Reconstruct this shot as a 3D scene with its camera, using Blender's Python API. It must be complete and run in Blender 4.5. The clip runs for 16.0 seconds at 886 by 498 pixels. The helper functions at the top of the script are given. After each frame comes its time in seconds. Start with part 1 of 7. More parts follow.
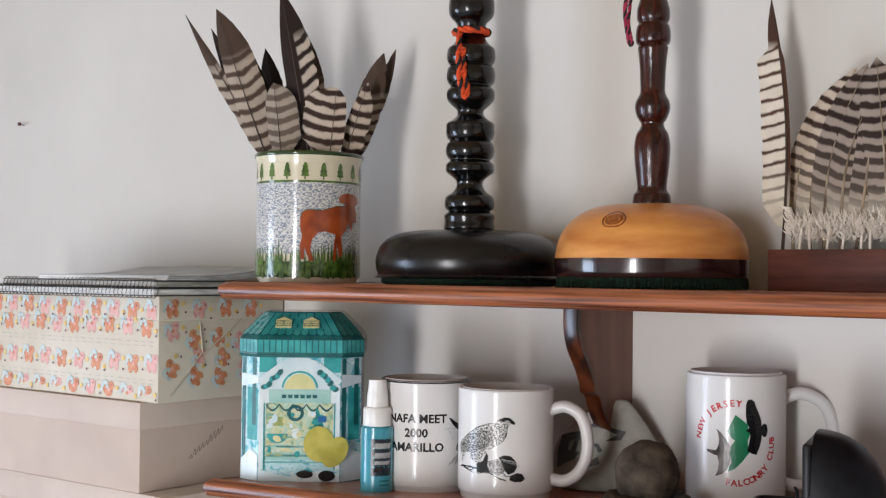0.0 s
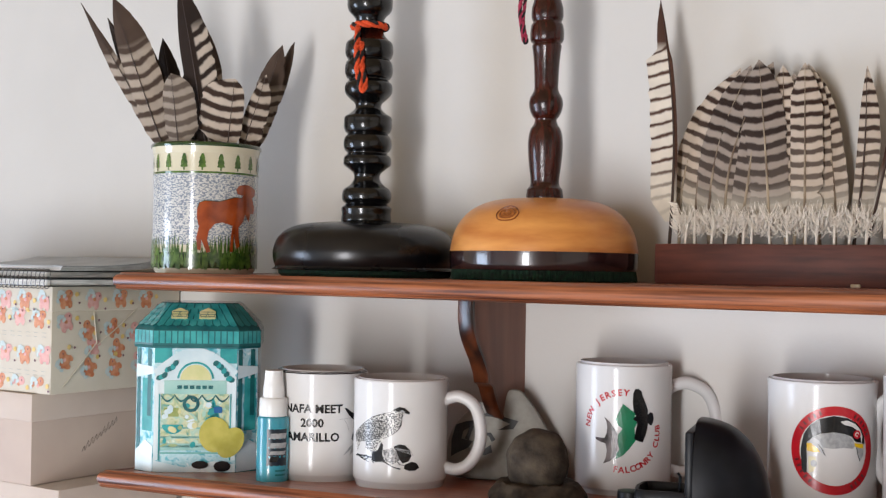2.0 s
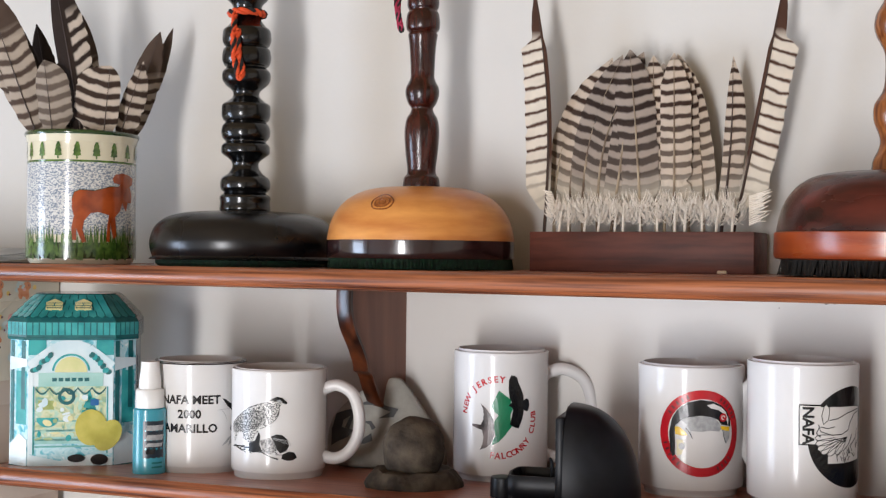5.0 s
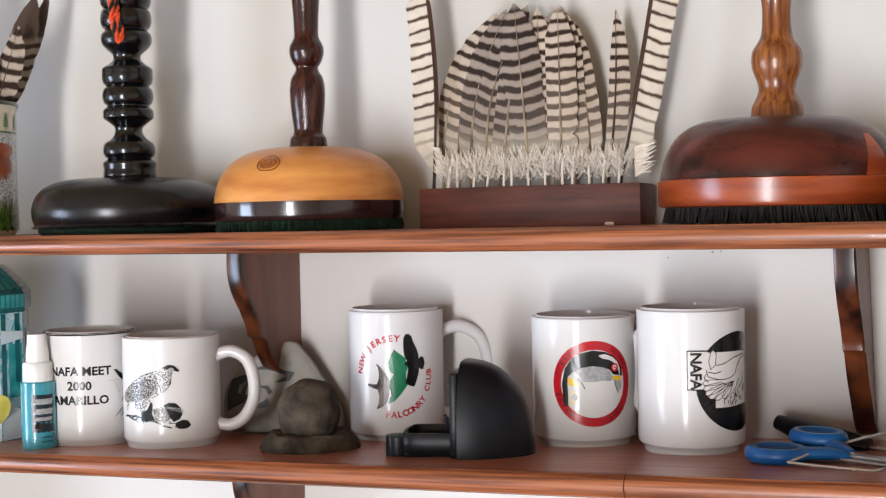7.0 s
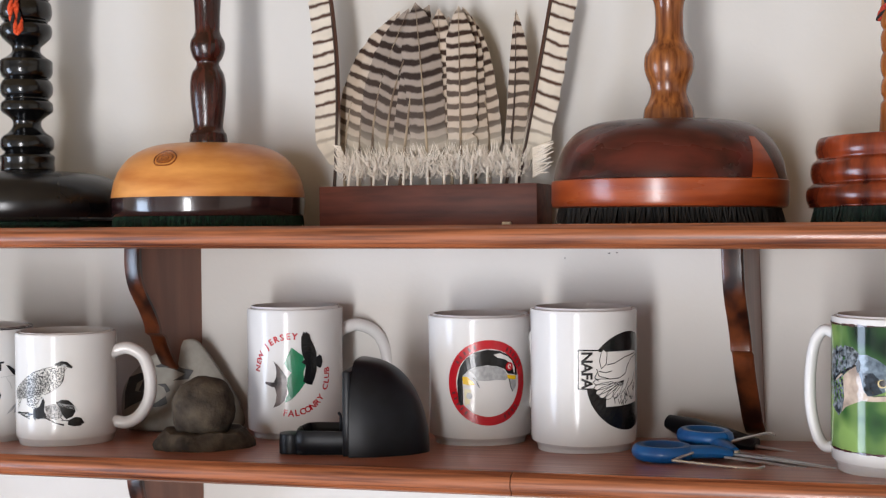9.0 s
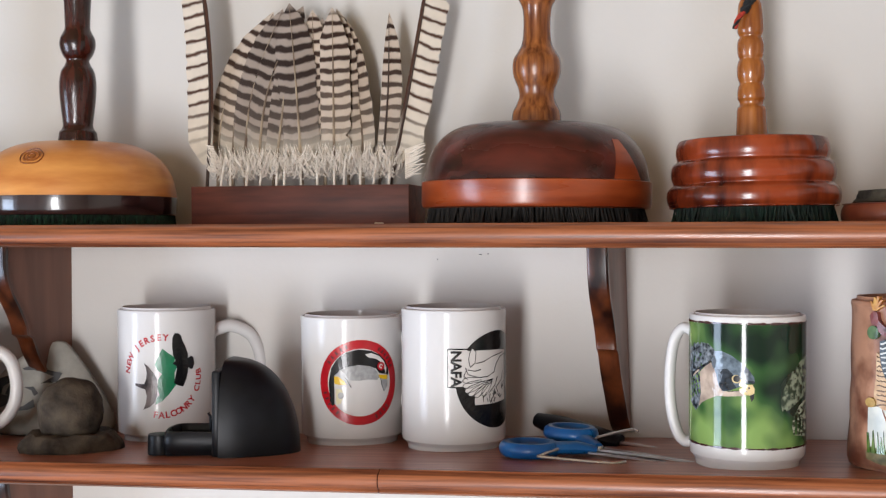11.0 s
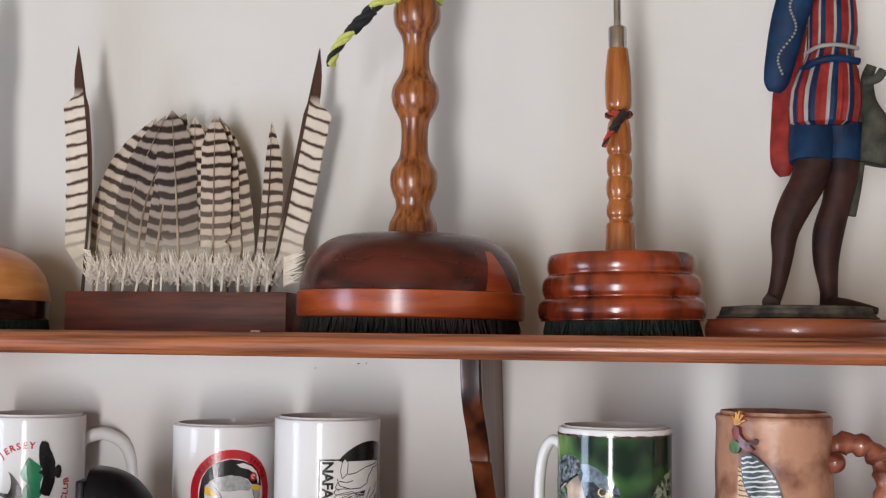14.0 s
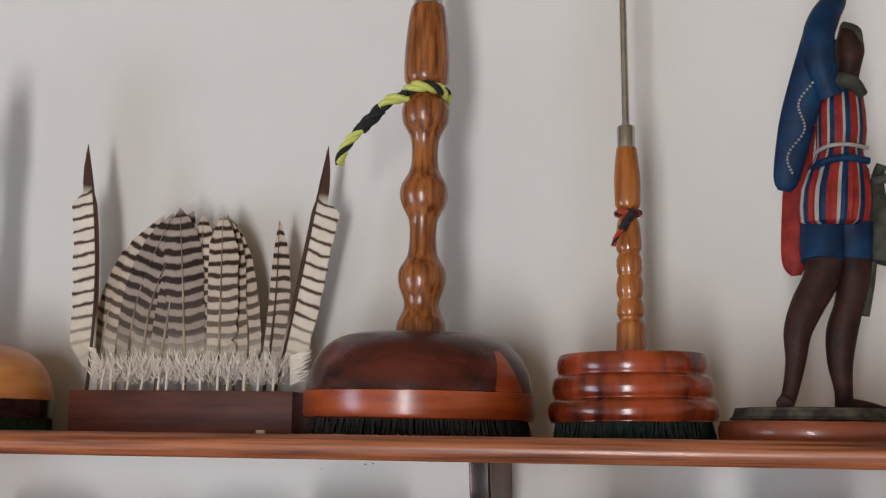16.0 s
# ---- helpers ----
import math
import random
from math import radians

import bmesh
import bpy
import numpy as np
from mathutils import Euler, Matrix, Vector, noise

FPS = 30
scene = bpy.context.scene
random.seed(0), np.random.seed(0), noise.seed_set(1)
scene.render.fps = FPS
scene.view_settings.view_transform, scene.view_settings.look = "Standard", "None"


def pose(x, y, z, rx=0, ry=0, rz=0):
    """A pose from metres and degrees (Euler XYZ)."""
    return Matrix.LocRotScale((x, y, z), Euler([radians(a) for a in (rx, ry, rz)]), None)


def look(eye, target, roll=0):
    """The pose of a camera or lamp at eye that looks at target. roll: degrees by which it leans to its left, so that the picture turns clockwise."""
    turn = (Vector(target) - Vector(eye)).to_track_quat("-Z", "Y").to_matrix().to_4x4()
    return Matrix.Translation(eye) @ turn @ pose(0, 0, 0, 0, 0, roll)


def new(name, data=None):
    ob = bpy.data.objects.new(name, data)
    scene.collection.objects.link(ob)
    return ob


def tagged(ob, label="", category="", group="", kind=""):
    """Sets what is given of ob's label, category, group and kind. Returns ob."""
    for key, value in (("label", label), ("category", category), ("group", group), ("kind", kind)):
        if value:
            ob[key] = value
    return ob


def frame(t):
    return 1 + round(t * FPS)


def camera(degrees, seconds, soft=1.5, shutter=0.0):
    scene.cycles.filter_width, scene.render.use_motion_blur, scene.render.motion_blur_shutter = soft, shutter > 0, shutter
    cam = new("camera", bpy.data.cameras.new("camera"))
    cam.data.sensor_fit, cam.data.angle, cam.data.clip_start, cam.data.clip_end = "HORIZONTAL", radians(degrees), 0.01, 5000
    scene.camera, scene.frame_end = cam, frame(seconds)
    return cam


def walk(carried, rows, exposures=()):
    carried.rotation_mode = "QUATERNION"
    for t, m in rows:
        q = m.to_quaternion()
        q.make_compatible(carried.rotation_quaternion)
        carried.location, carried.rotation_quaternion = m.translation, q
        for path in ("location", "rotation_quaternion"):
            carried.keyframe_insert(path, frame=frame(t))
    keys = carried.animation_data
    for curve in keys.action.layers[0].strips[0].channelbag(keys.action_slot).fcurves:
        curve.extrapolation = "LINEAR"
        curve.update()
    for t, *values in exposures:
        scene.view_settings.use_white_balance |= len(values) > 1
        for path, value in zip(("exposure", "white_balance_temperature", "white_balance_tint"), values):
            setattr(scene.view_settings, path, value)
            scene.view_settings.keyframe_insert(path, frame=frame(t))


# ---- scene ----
cam = camera(39.41, 16.0, soft=1.3)
PATH = [
    (0, (0.4257, -1.0175, 1.4138), (-0.7890, 0.5708, 1.4552), 0.70),
    (0.5, (0.4300, -1.0246, 1.4152), (-0.7551, 0.5860, 1.4550), 0.57),
    (1, (0.4351, -1.0276, 1.4165), (-0.7246, 0.6010, 1.4672), 0.99),
    (1.5, (0.4383, -1.0247, 1.4159), (-0.6798, 0.6332, 1.4539), 0.84),
    (2, (0.4377, -1.0291, 1.4139), (-0.6444, 0.6527, 1.4447), 1.01),
    (2.5, (0.4474, -1.0159, 1.4125), (-0.6105, 0.6814, 1.4198), 0.72),
    (3, (0.4485, -1.0202, 1.4122), (-0.5806, 0.6947, 1.4163), 1.08),
    (3.5, (0.4540, -1.0113, 1.4169), (-0.5593, 0.7129, 1.4238), 1.23),
    (6, (0.4740, -1.0148, 1.4139), (-0.4255, 0.7715, 1.4126), -0.16),
    (6.5, (0.4792, -1.0030, 1.4116), (-0.3855, 0.8002, 1.3870), -0.71),
    (7, (0.4782, -0.9989, 1.4108), (-0.3519, 0.8201, 1.3640), -1.16),
    (7.5, (0.4884, -0.9917, 1.4081), (-0.3137, 0.8400, 1.3714), -0.68),
    (8, (0.4979, -0.9862, 1.4055), (-0.2940, 0.8500, 1.3719), -0.64),
    (8.5, (0.4924, -0.9923, 1.4023), (-0.2532, 0.8633, 1.3714), -0.16),
    (9, (0.5073, -0.9874, 1.4037), (-0.2252, 0.8732, 1.3657), -0.39),
    (9.5, (0.5131, -0.9893, 1.4069), (-0.1749, 0.8884, 1.3783), -0.20),
    (12, (0.5349, -0.9858, 1.3908), (0.0245, 0.9479, 1.3750), -0.30),
    (12.5, (0.5376, -0.9807, 1.3918), (0.0521, 0.9595, 1.4043), -0.24),
    (13, (0.5423, -0.9880, 1.3940), (0.0711, 0.9552, 1.4351), -0.08),
    (13.5, (0.5451, -0.9891, 1.3987), (0.1030, 0.9600, 1.4744), 0.23),
    (14, (0.5533, -0.9848, 1.3994), (0.1261, 0.9634, 1.5476), 0.69),
    (14.5, (0.5529, -0.9831, 1.4021), (0.1290, 0.9617, 1.5969), 0.56),
    (15, (0.5497, -0.9840, 1.4036), (0.1238, 0.9575, 1.6254), 0.64),
    (15.5, (0.5507, -0.9830, 1.4055), (0.1226, 0.9529, 1.6681), 0.79),
    (16, (0.5507, -0.9780, 1.4060), (0.1139, 0.9514, 1.7006), 0.77),
]
walk(cam, [(t, look(eye, target, roll)) for t, eye, target, roll in PATH],
     exposures=[(0.0, -0.24), (1.0, -0.26), (2.0, -0.06), (3.5, 0.04), (6.0, 0.04), (7.0, 0.22), (8.0, 0.10), (9.5, 0.02), (12.5, 0.06), (13.5, -0.12), (14.5, -0.10), (15.5, -0.24), (16.0, -0.42)])

# ---- world and light: sky through two windows behind the camera ----
world = bpy.data.worlds.new("world")
scene.world = world
world.use_nodes = True
wn = world.node_tree
sky = wn.nodes.new("ShaderNodeTexSky")
sky.sky_type, sky.sun_disc = "NISHITA", False
sky.sun_elevation, sky.sun_rotation = radians(40), radians(60)
wn.links.new(sky.outputs[0], wn.nodes["Background"].inputs[0])
wn.nodes["Background"].inputs[1].default_value = 0.1


def window_light(name, m, w, h, watts, colour):
    d = bpy.data.lights.new(name, "AREA")
    d.shape, d.size, d.size_y, d.energy, d.color = "RECTANGLE", w, h, watts, colour
    ob = new(name, d)
    ob.matrix_world = m
    return ob


WIN_Y, WIN_X, WIN_Z = -3.1, 0.30, 0.80
window_light("window_light", look((WIN_X, WIN_Y - 0.02, WIN_Z), (WIN_X, 0, WIN_Z + 0.10)), 0.40, 1.65, 78, (0.99, 0.985, 1.02))
LEFT_X, LEFT_Y, LEFT_Z = -2.4, -2.0, 0.80
window_light("window_light", look((LEFT_X - 0.02, LEFT_Y, LEFT_Z), (0, LEFT_Y + 0.5, LEFT_Z + 0.1)), 1.0, 1.5, 50, (0.80, 0.96, 1.24))


# ---- materials ----
def lin(h):
    c = [int(h[i:i + 2], 16) / 255 for i in (0, 2, 4)]
    return (*[v / 12.92 if v <= 0.04045 else ((v + 0.055) / 1.055) ** 2.4 for v in c], 1.0)


MATS = {}


def mat(name, a, b=None, rough=0.5, scale=40.0, detail=4.0, stretch=(1, 1, 1), bump=0.0, bump_scale=None, metal=0.0, coat=0.0,
        lo=0.35, hi=0.65, spec=0.5, alpha=None, trans=0.0, coords="Object"):
    if name in MATS:
        return MATS[name]
    m = bpy.data.materials.new(name)
    m.use_nodes = True
    nt = m.node_tree
    p = nt.nodes["Principled BSDF"]
    L = nt.links.new
    tc = nt.nodes.new("ShaderNodeTexCoord")
    mp = nt.nodes.new("ShaderNodeMapping")
    mp.inputs["Scale"].default_value = stretch
    L(tc.outputs[coords], mp.inputs[0])
    n = nt.nodes.new("ShaderNodeTexNoise")
    n.inputs["Scale"].default_value, n.inputs["Detail"].default_value = scale, detail
    L(mp.outputs[0], n.inputs[0])
    r = nt.nodes.new("ShaderNodeValToRGB")
    r.color_ramp.elements[0].position, r.color_ramp.elements[1].position = lo, hi
    r.color_ramp.elements[0].color, r.color_ramp.elements[1].color = lin(a), lin(b or a)
    L(n.outputs[0], r.inputs[0])
    L(r.outputs[0], p.inputs["Base Color"])
    rr = nt.nodes.new("ShaderNodeMapRange")
    rr.inputs["To Min"].default_value, rr.inputs["To Max"].default_value = rough * 0.8, min(1, rough * 1.25)
    n2 = nt.nodes.new("ShaderNodeTexNoise")
    n2.inputs["Scale"].default_value, n2.inputs["Detail"].default_value = scale * 0.35, 5
    L(mp.outputs[0], n2.inputs[0])
    L(n2.outputs[0], rr.inputs[0])
    L(rr.outputs[0], p.inputs["Roughness"])
    p.inputs["Metallic"].default_value = metal
    p.inputs["Coat Weight"].default_value = coat
    p.inputs["Coat Roughness"].default_value = 0.06
    p.inputs["Specular IOR Level"].default_value = spec
    p.inputs["Transmission Weight"].default_value = trans
    if bump:
        bn = nt.nodes.new("ShaderNodeTexNoise")
        bn.inputs["Scale"].default_value, bn.inputs["Detail"].default_value = bump_scale or scale * 3, 5
        L(mp.outputs[0], bn.inputs[0])
        bp = nt.nodes.new("ShaderNodeBump")
        bp.inputs["Strength"].default_value, bp.inputs["Distance"].default_value = bump, 0.002
        L(bn.outputs[0], bp.inputs["Height"])
        L(bp.outputs[0], p.inputs["Normal"])
    MATS[name] = m
    return m


def feather_mat(name, dark, pale, bars, skew=0.25, tip=1.0, base=0.0, duty=0.5, half=0, fade=0.0, mid=0.5):
    """Bars across a feather: UV v runs along it, u across. tip: share above which it is all dark. half: -1 or 1, side that stays dark."""
    m = bpy.data.materials.new(name)
    m.use_nodes = True
    nt = m.node_tree
    L = nt.links.new
    p = nt.nodes["Principled BSDF"]
    p.inputs["Roughness"].default_value = 0.75
    p.inputs["Specular IOR Level"].default_value = 0.25

    def math_(op, a, b=None, c=None):
        k = nt.nodes.new("ShaderNodeMath")
        k.operation = op
        for i, v in enumerate((a, b, c)):
            if v is None:
                continue
            if isinstance(v, (int, float)):
                k.inputs[i].default_value = v
            else:
                L(v, k.inputs[i])
        return k.outputs[0]

    uv = nt.nodes.new("ShaderNodeUVMap")
    sep = nt.nodes.new("ShaderNodeSeparateXYZ")
    L(uv.outputs[0], sep.inputs[0])
    u, v = sep.outputs[0], sep.outputs[1]
    tc = nt.nodes.new("ShaderNodeTexCoord")
    no = nt.nodes.new("ShaderNodeTexNoise")
    no.inputs["Scale"].default_value, no.inputs["Detail"].default_value = 75, 3
    L(tc.outputs["Object"], no.inputs[0])
    off = math_("ABSOLUTE", math_("SUBTRACT", u, mid))
    ph = math_("ADD", math_("MULTIPLY", v, bars), math_("MULTIPLY", off, -skew * 4))
    info = nt.nodes.new("ShaderNodeObjectInfo")
    ph = math_("ADD", ph, math_("MULTIPLY", no.outputs[0], 0.5))
    ph = math_("ADD", ph, info.outputs["Random"])
    tri = math_("ABSOLUTE", math_("SUBTRACT", math_("FRACT", ph), 0.5))
    bar = nt.nodes.new("ShaderNodeMapRange")
    bar.interpolation_type = "SMOOTHSTEP"
    bar.inputs["From Min"].default_value, bar.inputs["From Max"].default_value = 0.5 * duty - 0.10, 0.5 * duty + 0.10
    L(tri, bar.inputs[0])
    fac = bar.outputs[0]
    if tip < 1:
        t = nt.nodes.new("ShaderNodeMapRange")
        t.inputs["From Min"].default_value, t.inputs["From Max"].default_value = tip, tip + 0.05
        t.inputs["To Min"].default_value, t.inputs["To Max"].default_value = 1, 0
        L(v, t.inputs[0])
        fac = math_("MULTIPLY", fac, t.outputs[0])
    if half:
        s = nt.nodes.new("ShaderNodeMapRange")
        s.inputs["From Min"].default_value, s.inputs["From Max"].default_value = (0.11, 0.16) if half == -1 else (0.48, 0.54) if half < 0 else (0.89, 0.84)
        L(u, s.inputs[0])
        fac = math_("MULTIPLY", fac, s.outputs[0])
    if fade:
        # bars are paler towards the downy foot, and a pale rim ends the feather
        fd = nt.nodes.new("ShaderNodeMapRange")
        fd.inputs["From Min"].default_value, fd.inputs["From Max"].default_value = 0.10, fade
        fd.inputs["To Min"].default_value, fd.inputs["To Max"].default_value = 0.38, 0.0
        L(v, fd.inputs[0])
        rim = nt.nodes.new("ShaderNodeMapRange")
        rim.inputs["From Min"].default_value, rim.inputs["From Max"].default_value = 0.955, 0.985
        L(v, rim.inputs[0])
        fac = math_("MAXIMUM", math_("MAXIMUM", fac, fd.outputs[0]), rim.outputs[0])
    fine = nt.nodes.new("ShaderNodeTexNoise")
    fine.inputs["Scale"].default_value = 60
    L(tc.outputs["Object"], fine.inputs[0])
    mix = nt.nodes.new("ShaderNodeMix")
    mix.data_type = "RGBA"
    mix.inputs["A"].default_value, mix.inputs["B"].default_value = lin(dark), lin(pale)
    L(fac, mix.inputs["Factor"])
    # downy pale foot
    foot = nt.nodes.new("ShaderNodeMapRange")
    foot.inputs["From Min"].default_value, foot.inputs["From Max"].default_value = base, base + 0.22
    L(v, foot.inputs[0])
    mix2 = nt.nodes.new("ShaderNodeMix")
    mix2.data_type = "RGBA"
    mix2.inputs["A"].default_value = lin("e6ddcb")
    L(foot.outputs[0], mix2.inputs["Factor"])
    L(mix.outputs["Result"], mix2.inputs["B"])
    mix3 = nt.nodes.new("ShaderNodeMix")
    mix3.data_type, mix3.blend_type = "RGBA", "MULTIPLY"
    mix3.inputs["Factor"].default_value = 0.35
    L(mix2.outputs["Result"], mix3.inputs["A"])
    L(fine.outputs[0], mix3.inputs["B"])
    L(mix3.outputs["Result"], p.inputs["Base Color"])
    # barbs: fine lines slanting from the shaft
    w = math_("SINE", math_("ADD", math_("MULTIPLY", v, 420), math_("MULTIPLY", off, -260)))
    bp = nt.nodes.new("ShaderNodeBump")
    bp.inputs["Strength"].default_value, bp.inputs["Distance"].default_value = 0.35, 0.0008
    L(w, bp.inputs["Height"])
    L(bp.outputs[0], p.inputs["Normal"])
    return m


WALL = mat("wall_paint", "c8c5c0", "d0cdc8", rough=0.75, scale=3, bump=0.10, bump_scale=160, spec=0.3)
TOPWOOD = mat("shelf_top_wood", "8e5443", "b4765d", rough=0.3, scale=40, stretch=(0.2, 4, 4), bump=0.08, bump_scale=60)
NOSEWOOD = mat("shelf_edge_wood", "4a2214", "9c5c3a", rough=0.34, scale=70, stretch=(0.12, 5, 5), detail=8, bump=0.12, bump_scale=70, coat=0.12, lo=0.34, hi=0.60)
BRACKWOOD = mat("bracket_wood", "6b4536", "7d5443", rough=0.45, scale=12, stretch=(4, 4, 0.6), bump=0.06)
BRACKDARK = mat("bracket_edge_stain", "1d0b07", "6a361b", rough=0.28, scale=26, stretch=(2, 2, 0.8), coat=0.15, bump=0.06, lo=0.38, hi=0.72)
GLAZE = mat("white_glaze", "d6d5d4", "cfcecc", rough=0.15, scale=8, bump=0.04, bump_scale=60, spec=0.28)
INK = mat("black_print", "0e0e10", rough=0.25, scale=50)
GREY = mat("grey_print", "8d8f90", "a5a7a8", rough=0.3, scale=300)
REDINK = mat("red_print", "b81e28", "a51a24", rough=0.25, scale=60)
GREENINK = mat("green_print", "0e6a45", "127550", rough=0.25, scale=60)
WHITEINK = mat("white_print", "d0cdc9", rough=0.2)
YELLOWINK = mat("yellow_print", "dcb41d", rough=0.25)
BLACKLAC = mat("black_lacquer", "030303", "070708", rough=0.2, scale=30, coat=0.15)
BLACKSATIN = mat("black_satin_lacquer", "08080a", "0e0e11", rough=0.26, scale=20, bump=0.03)
MAPLE = mat("golden_maple", "a85c22", "da9a54", rough=0.36, scale=22, stretch=(0.7, 0.7, 3.0), detail=7, coat=0.1, lo=0.25, hi=0.72)
DARKBAND = mat("purple_brown_wood", "1d0f12", "2f1a1b", rough=0.2, scale=30, stretch=(1, 1, 5), coat=0.6)
GREENFELT = mat("green_turf", "04180f", "0c3a26", rough=0.9, scale=260, bump=0.8, bump_scale=420)
ROSEWOOD = mat("dark_rosewood", "1a0706", "40170f", rough=0.2, scale=60, stretch=(4, 4, 0.4), detail=7, coat=0.05, bump=0.1)
WALNUT = mat("dark_walnut", "1d0a08", "57221a", rough=0.26, spec=0.4, detail=8, scale=16, stretch=(0.6, 4, 4), coat=0.06, lo=0.3, hi=0.7)
PADAUK = mat("orange_padauk", "7a3014", "9c4820", rough=0.28, scale=16, stretch=(0.8, 0.8, 6), coat=0.08)
TEAK = mat("brown_teak", "552810", "965a2c", rough=0.24, scale=52, stretch=(5, 5, 0.35), detail=8, coat=0.08, lo=0.34, hi=0.66)
LIGHTTURN = mat("light_turned_wood", "763c15", "9f602b", rough=0.2, scale=30, stretch=(5, 5, 0.6), coat=0.3)
CEDAR = mat("red_cedar", "330d09", "8f3c1d", rough=0.2, scale=46, stretch=(1, 1, 0.3), detail=7, coat=0.1, lo=0.36, hi=0.62)
BRISTLE = mat("black_bristle", "0a0908", "1c1815", rough=0.7, scale=200)
GREENBRISTLE = mat("green_bristle", "04120d", "0b2b20", rough=0.7, scale=200)
STEEL = mat("steel", "b8b8b8", "a2a2a2", rough=0.22, metal=1.0, scale=60)
BLOCKWOOD = mat("walnut_block", "4c241c", "6f3a2d", rough=0.5, scale=46, stretch=(0.3, 3, 3), detail=8, bump=0.12, bump_scale=90)
SHAFT = mat("feather_shaft", "cfc3ab", "efe6d4", rough=0.5)
DARKSHAFT = mat("dark_feather_shaft", "3a2920", rough=0.5)
DOWN = mat("feather_down", "ece3d6", "f6f0e6", rough=0.9, scale=120, bump=0.5)
F_PALE = feather_mat("pale_barred_feather", "4f3427", "e6dac9", 20, -0.16, tip=0.78, duty=0.26, mid=0.87, half=1, base=0.10)
F_PALE_R = feather_mat("pale_barred_feather_right", "4f3427", "e6dac9", 20, -0.16, tip=0.76, duty=0.26, mid=0.13, half=-1, base=0.10)
F_FAN = feather_mat("grey_barred_feather", "2f2019", "a4968a", 14, -0.05, duty=0.50, base=0.10, fade=0.62)
F_FAN2 = feather_mat("cream_barred_feather", "372319", "cdbcaa", 15, -0.08, duty=0.42, base=0.12, fade=0.70)
F_BROWN = feather_mat("brown_feather", "54443a", "bcae9f", 21, 0.10, tip=0.78, duty=0.42, base=-0.3)
F_BROAD = feather_mat("broad_barred_feather", "3c2b22", "cfc0b0", 15, 0.03, duty=0.50, base=-0.3)
F_GREY = feather_mat("grey_soft_feather", "6d6056", "b0a497", 16, 0.05, duty=0.5, base=-0.3)
F_DARK = feather_mat("dark_feather", "32261f", "a39282", 20, 0.2, tip=0.62, duty=0.6, base=-0.3)
F_TWO = feather_mat("half_barred_feather", "2f231d", "d3c6b8", 20, 0.25, tip=0.80, duty=0.45, base=-0.3, half=-3)


# ---- mesh helpers ----
def part(name, bm, material, parent=None, label="", smooth=True, loc=None):
    me = bpy.data.meshes.new(name)
    bm.normal_update()
    bm.to_mesh(me)
    bm.free()
    for m in (material if isinstance(material, (list, tuple)) else [material]):
        me.materials.append(m)
    if smooth:
        for f in me.polygons:
            f.use_smooth = True
        me.set_sharp_from_angle(angle=radians(38))
    ob = new(name, me)
    if parent:
        ob.parent = parent
    if loc:
        ob.location = loc
    if label:
        ob["label"] = label
    return ob


def thing(name, label, category, m=None, group="", kind=""):
    ob = new(name)
    ob.empty_display_size = 0.02
    if m is not None:
        ob.matrix_world = m
    return tagged(ob, label, category, group, kind)


def lathe(profile, n=64, bm=None, mi=0, squash=1.0):
    """profile: (r, z) from one end to the other; r = 0 closes an end."""
    bm = bm or bmesh.new()
    rings = []
    for r, z in profile:
        if r < 1e-6:
            rings.append([bm.verts.new((0, 0, z))])
        else:
            rings.append([bm.verts.new((r * math.cos(2 * math.pi * i / n), squash * r * math.sin(2 * math.pi * i / n), z)) for i in range(n)])
    for a, b in zip(rings, rings[1:]):
        for i in range(n):
            j = (i + 1) % n
            q = [a[i % len(a)], a[j % len(a)], b[j % len(b)], b[i % len(b)]]
            q = list(dict.fromkeys(q))
            if len(q) > 2:
                f = bm.faces.new(q)
                f.material_index = mi
    bmesh.ops.recalc_face_normals(bm, faces=bm.faces)
    return bm


def smooth_profile(pts, k=5):
    """Catmull-Rom through (r, z) points."""
    out = []
    for i in range(len(pts) - 1):
        p0, p1, p2, p3 = pts[max(i - 1, 0)], pts[i], pts[i + 1], pts[min(i + 2, len(pts) - 1)]
        for s in range(k):
            t = s / k
            out.append(tuple(0.5 * (2 * b + (c - a) * t + (2 * a - 5 * b + 4 * c - d) * t * t + (3 * b - a - 3 * c + d) * t ** 3)
                             for a, b, c, d in zip(p0, p1, p2, p3)))
    out.append(tuple(pts[-1]))
    return [(max(r, 0.0), z) for r, z in out]


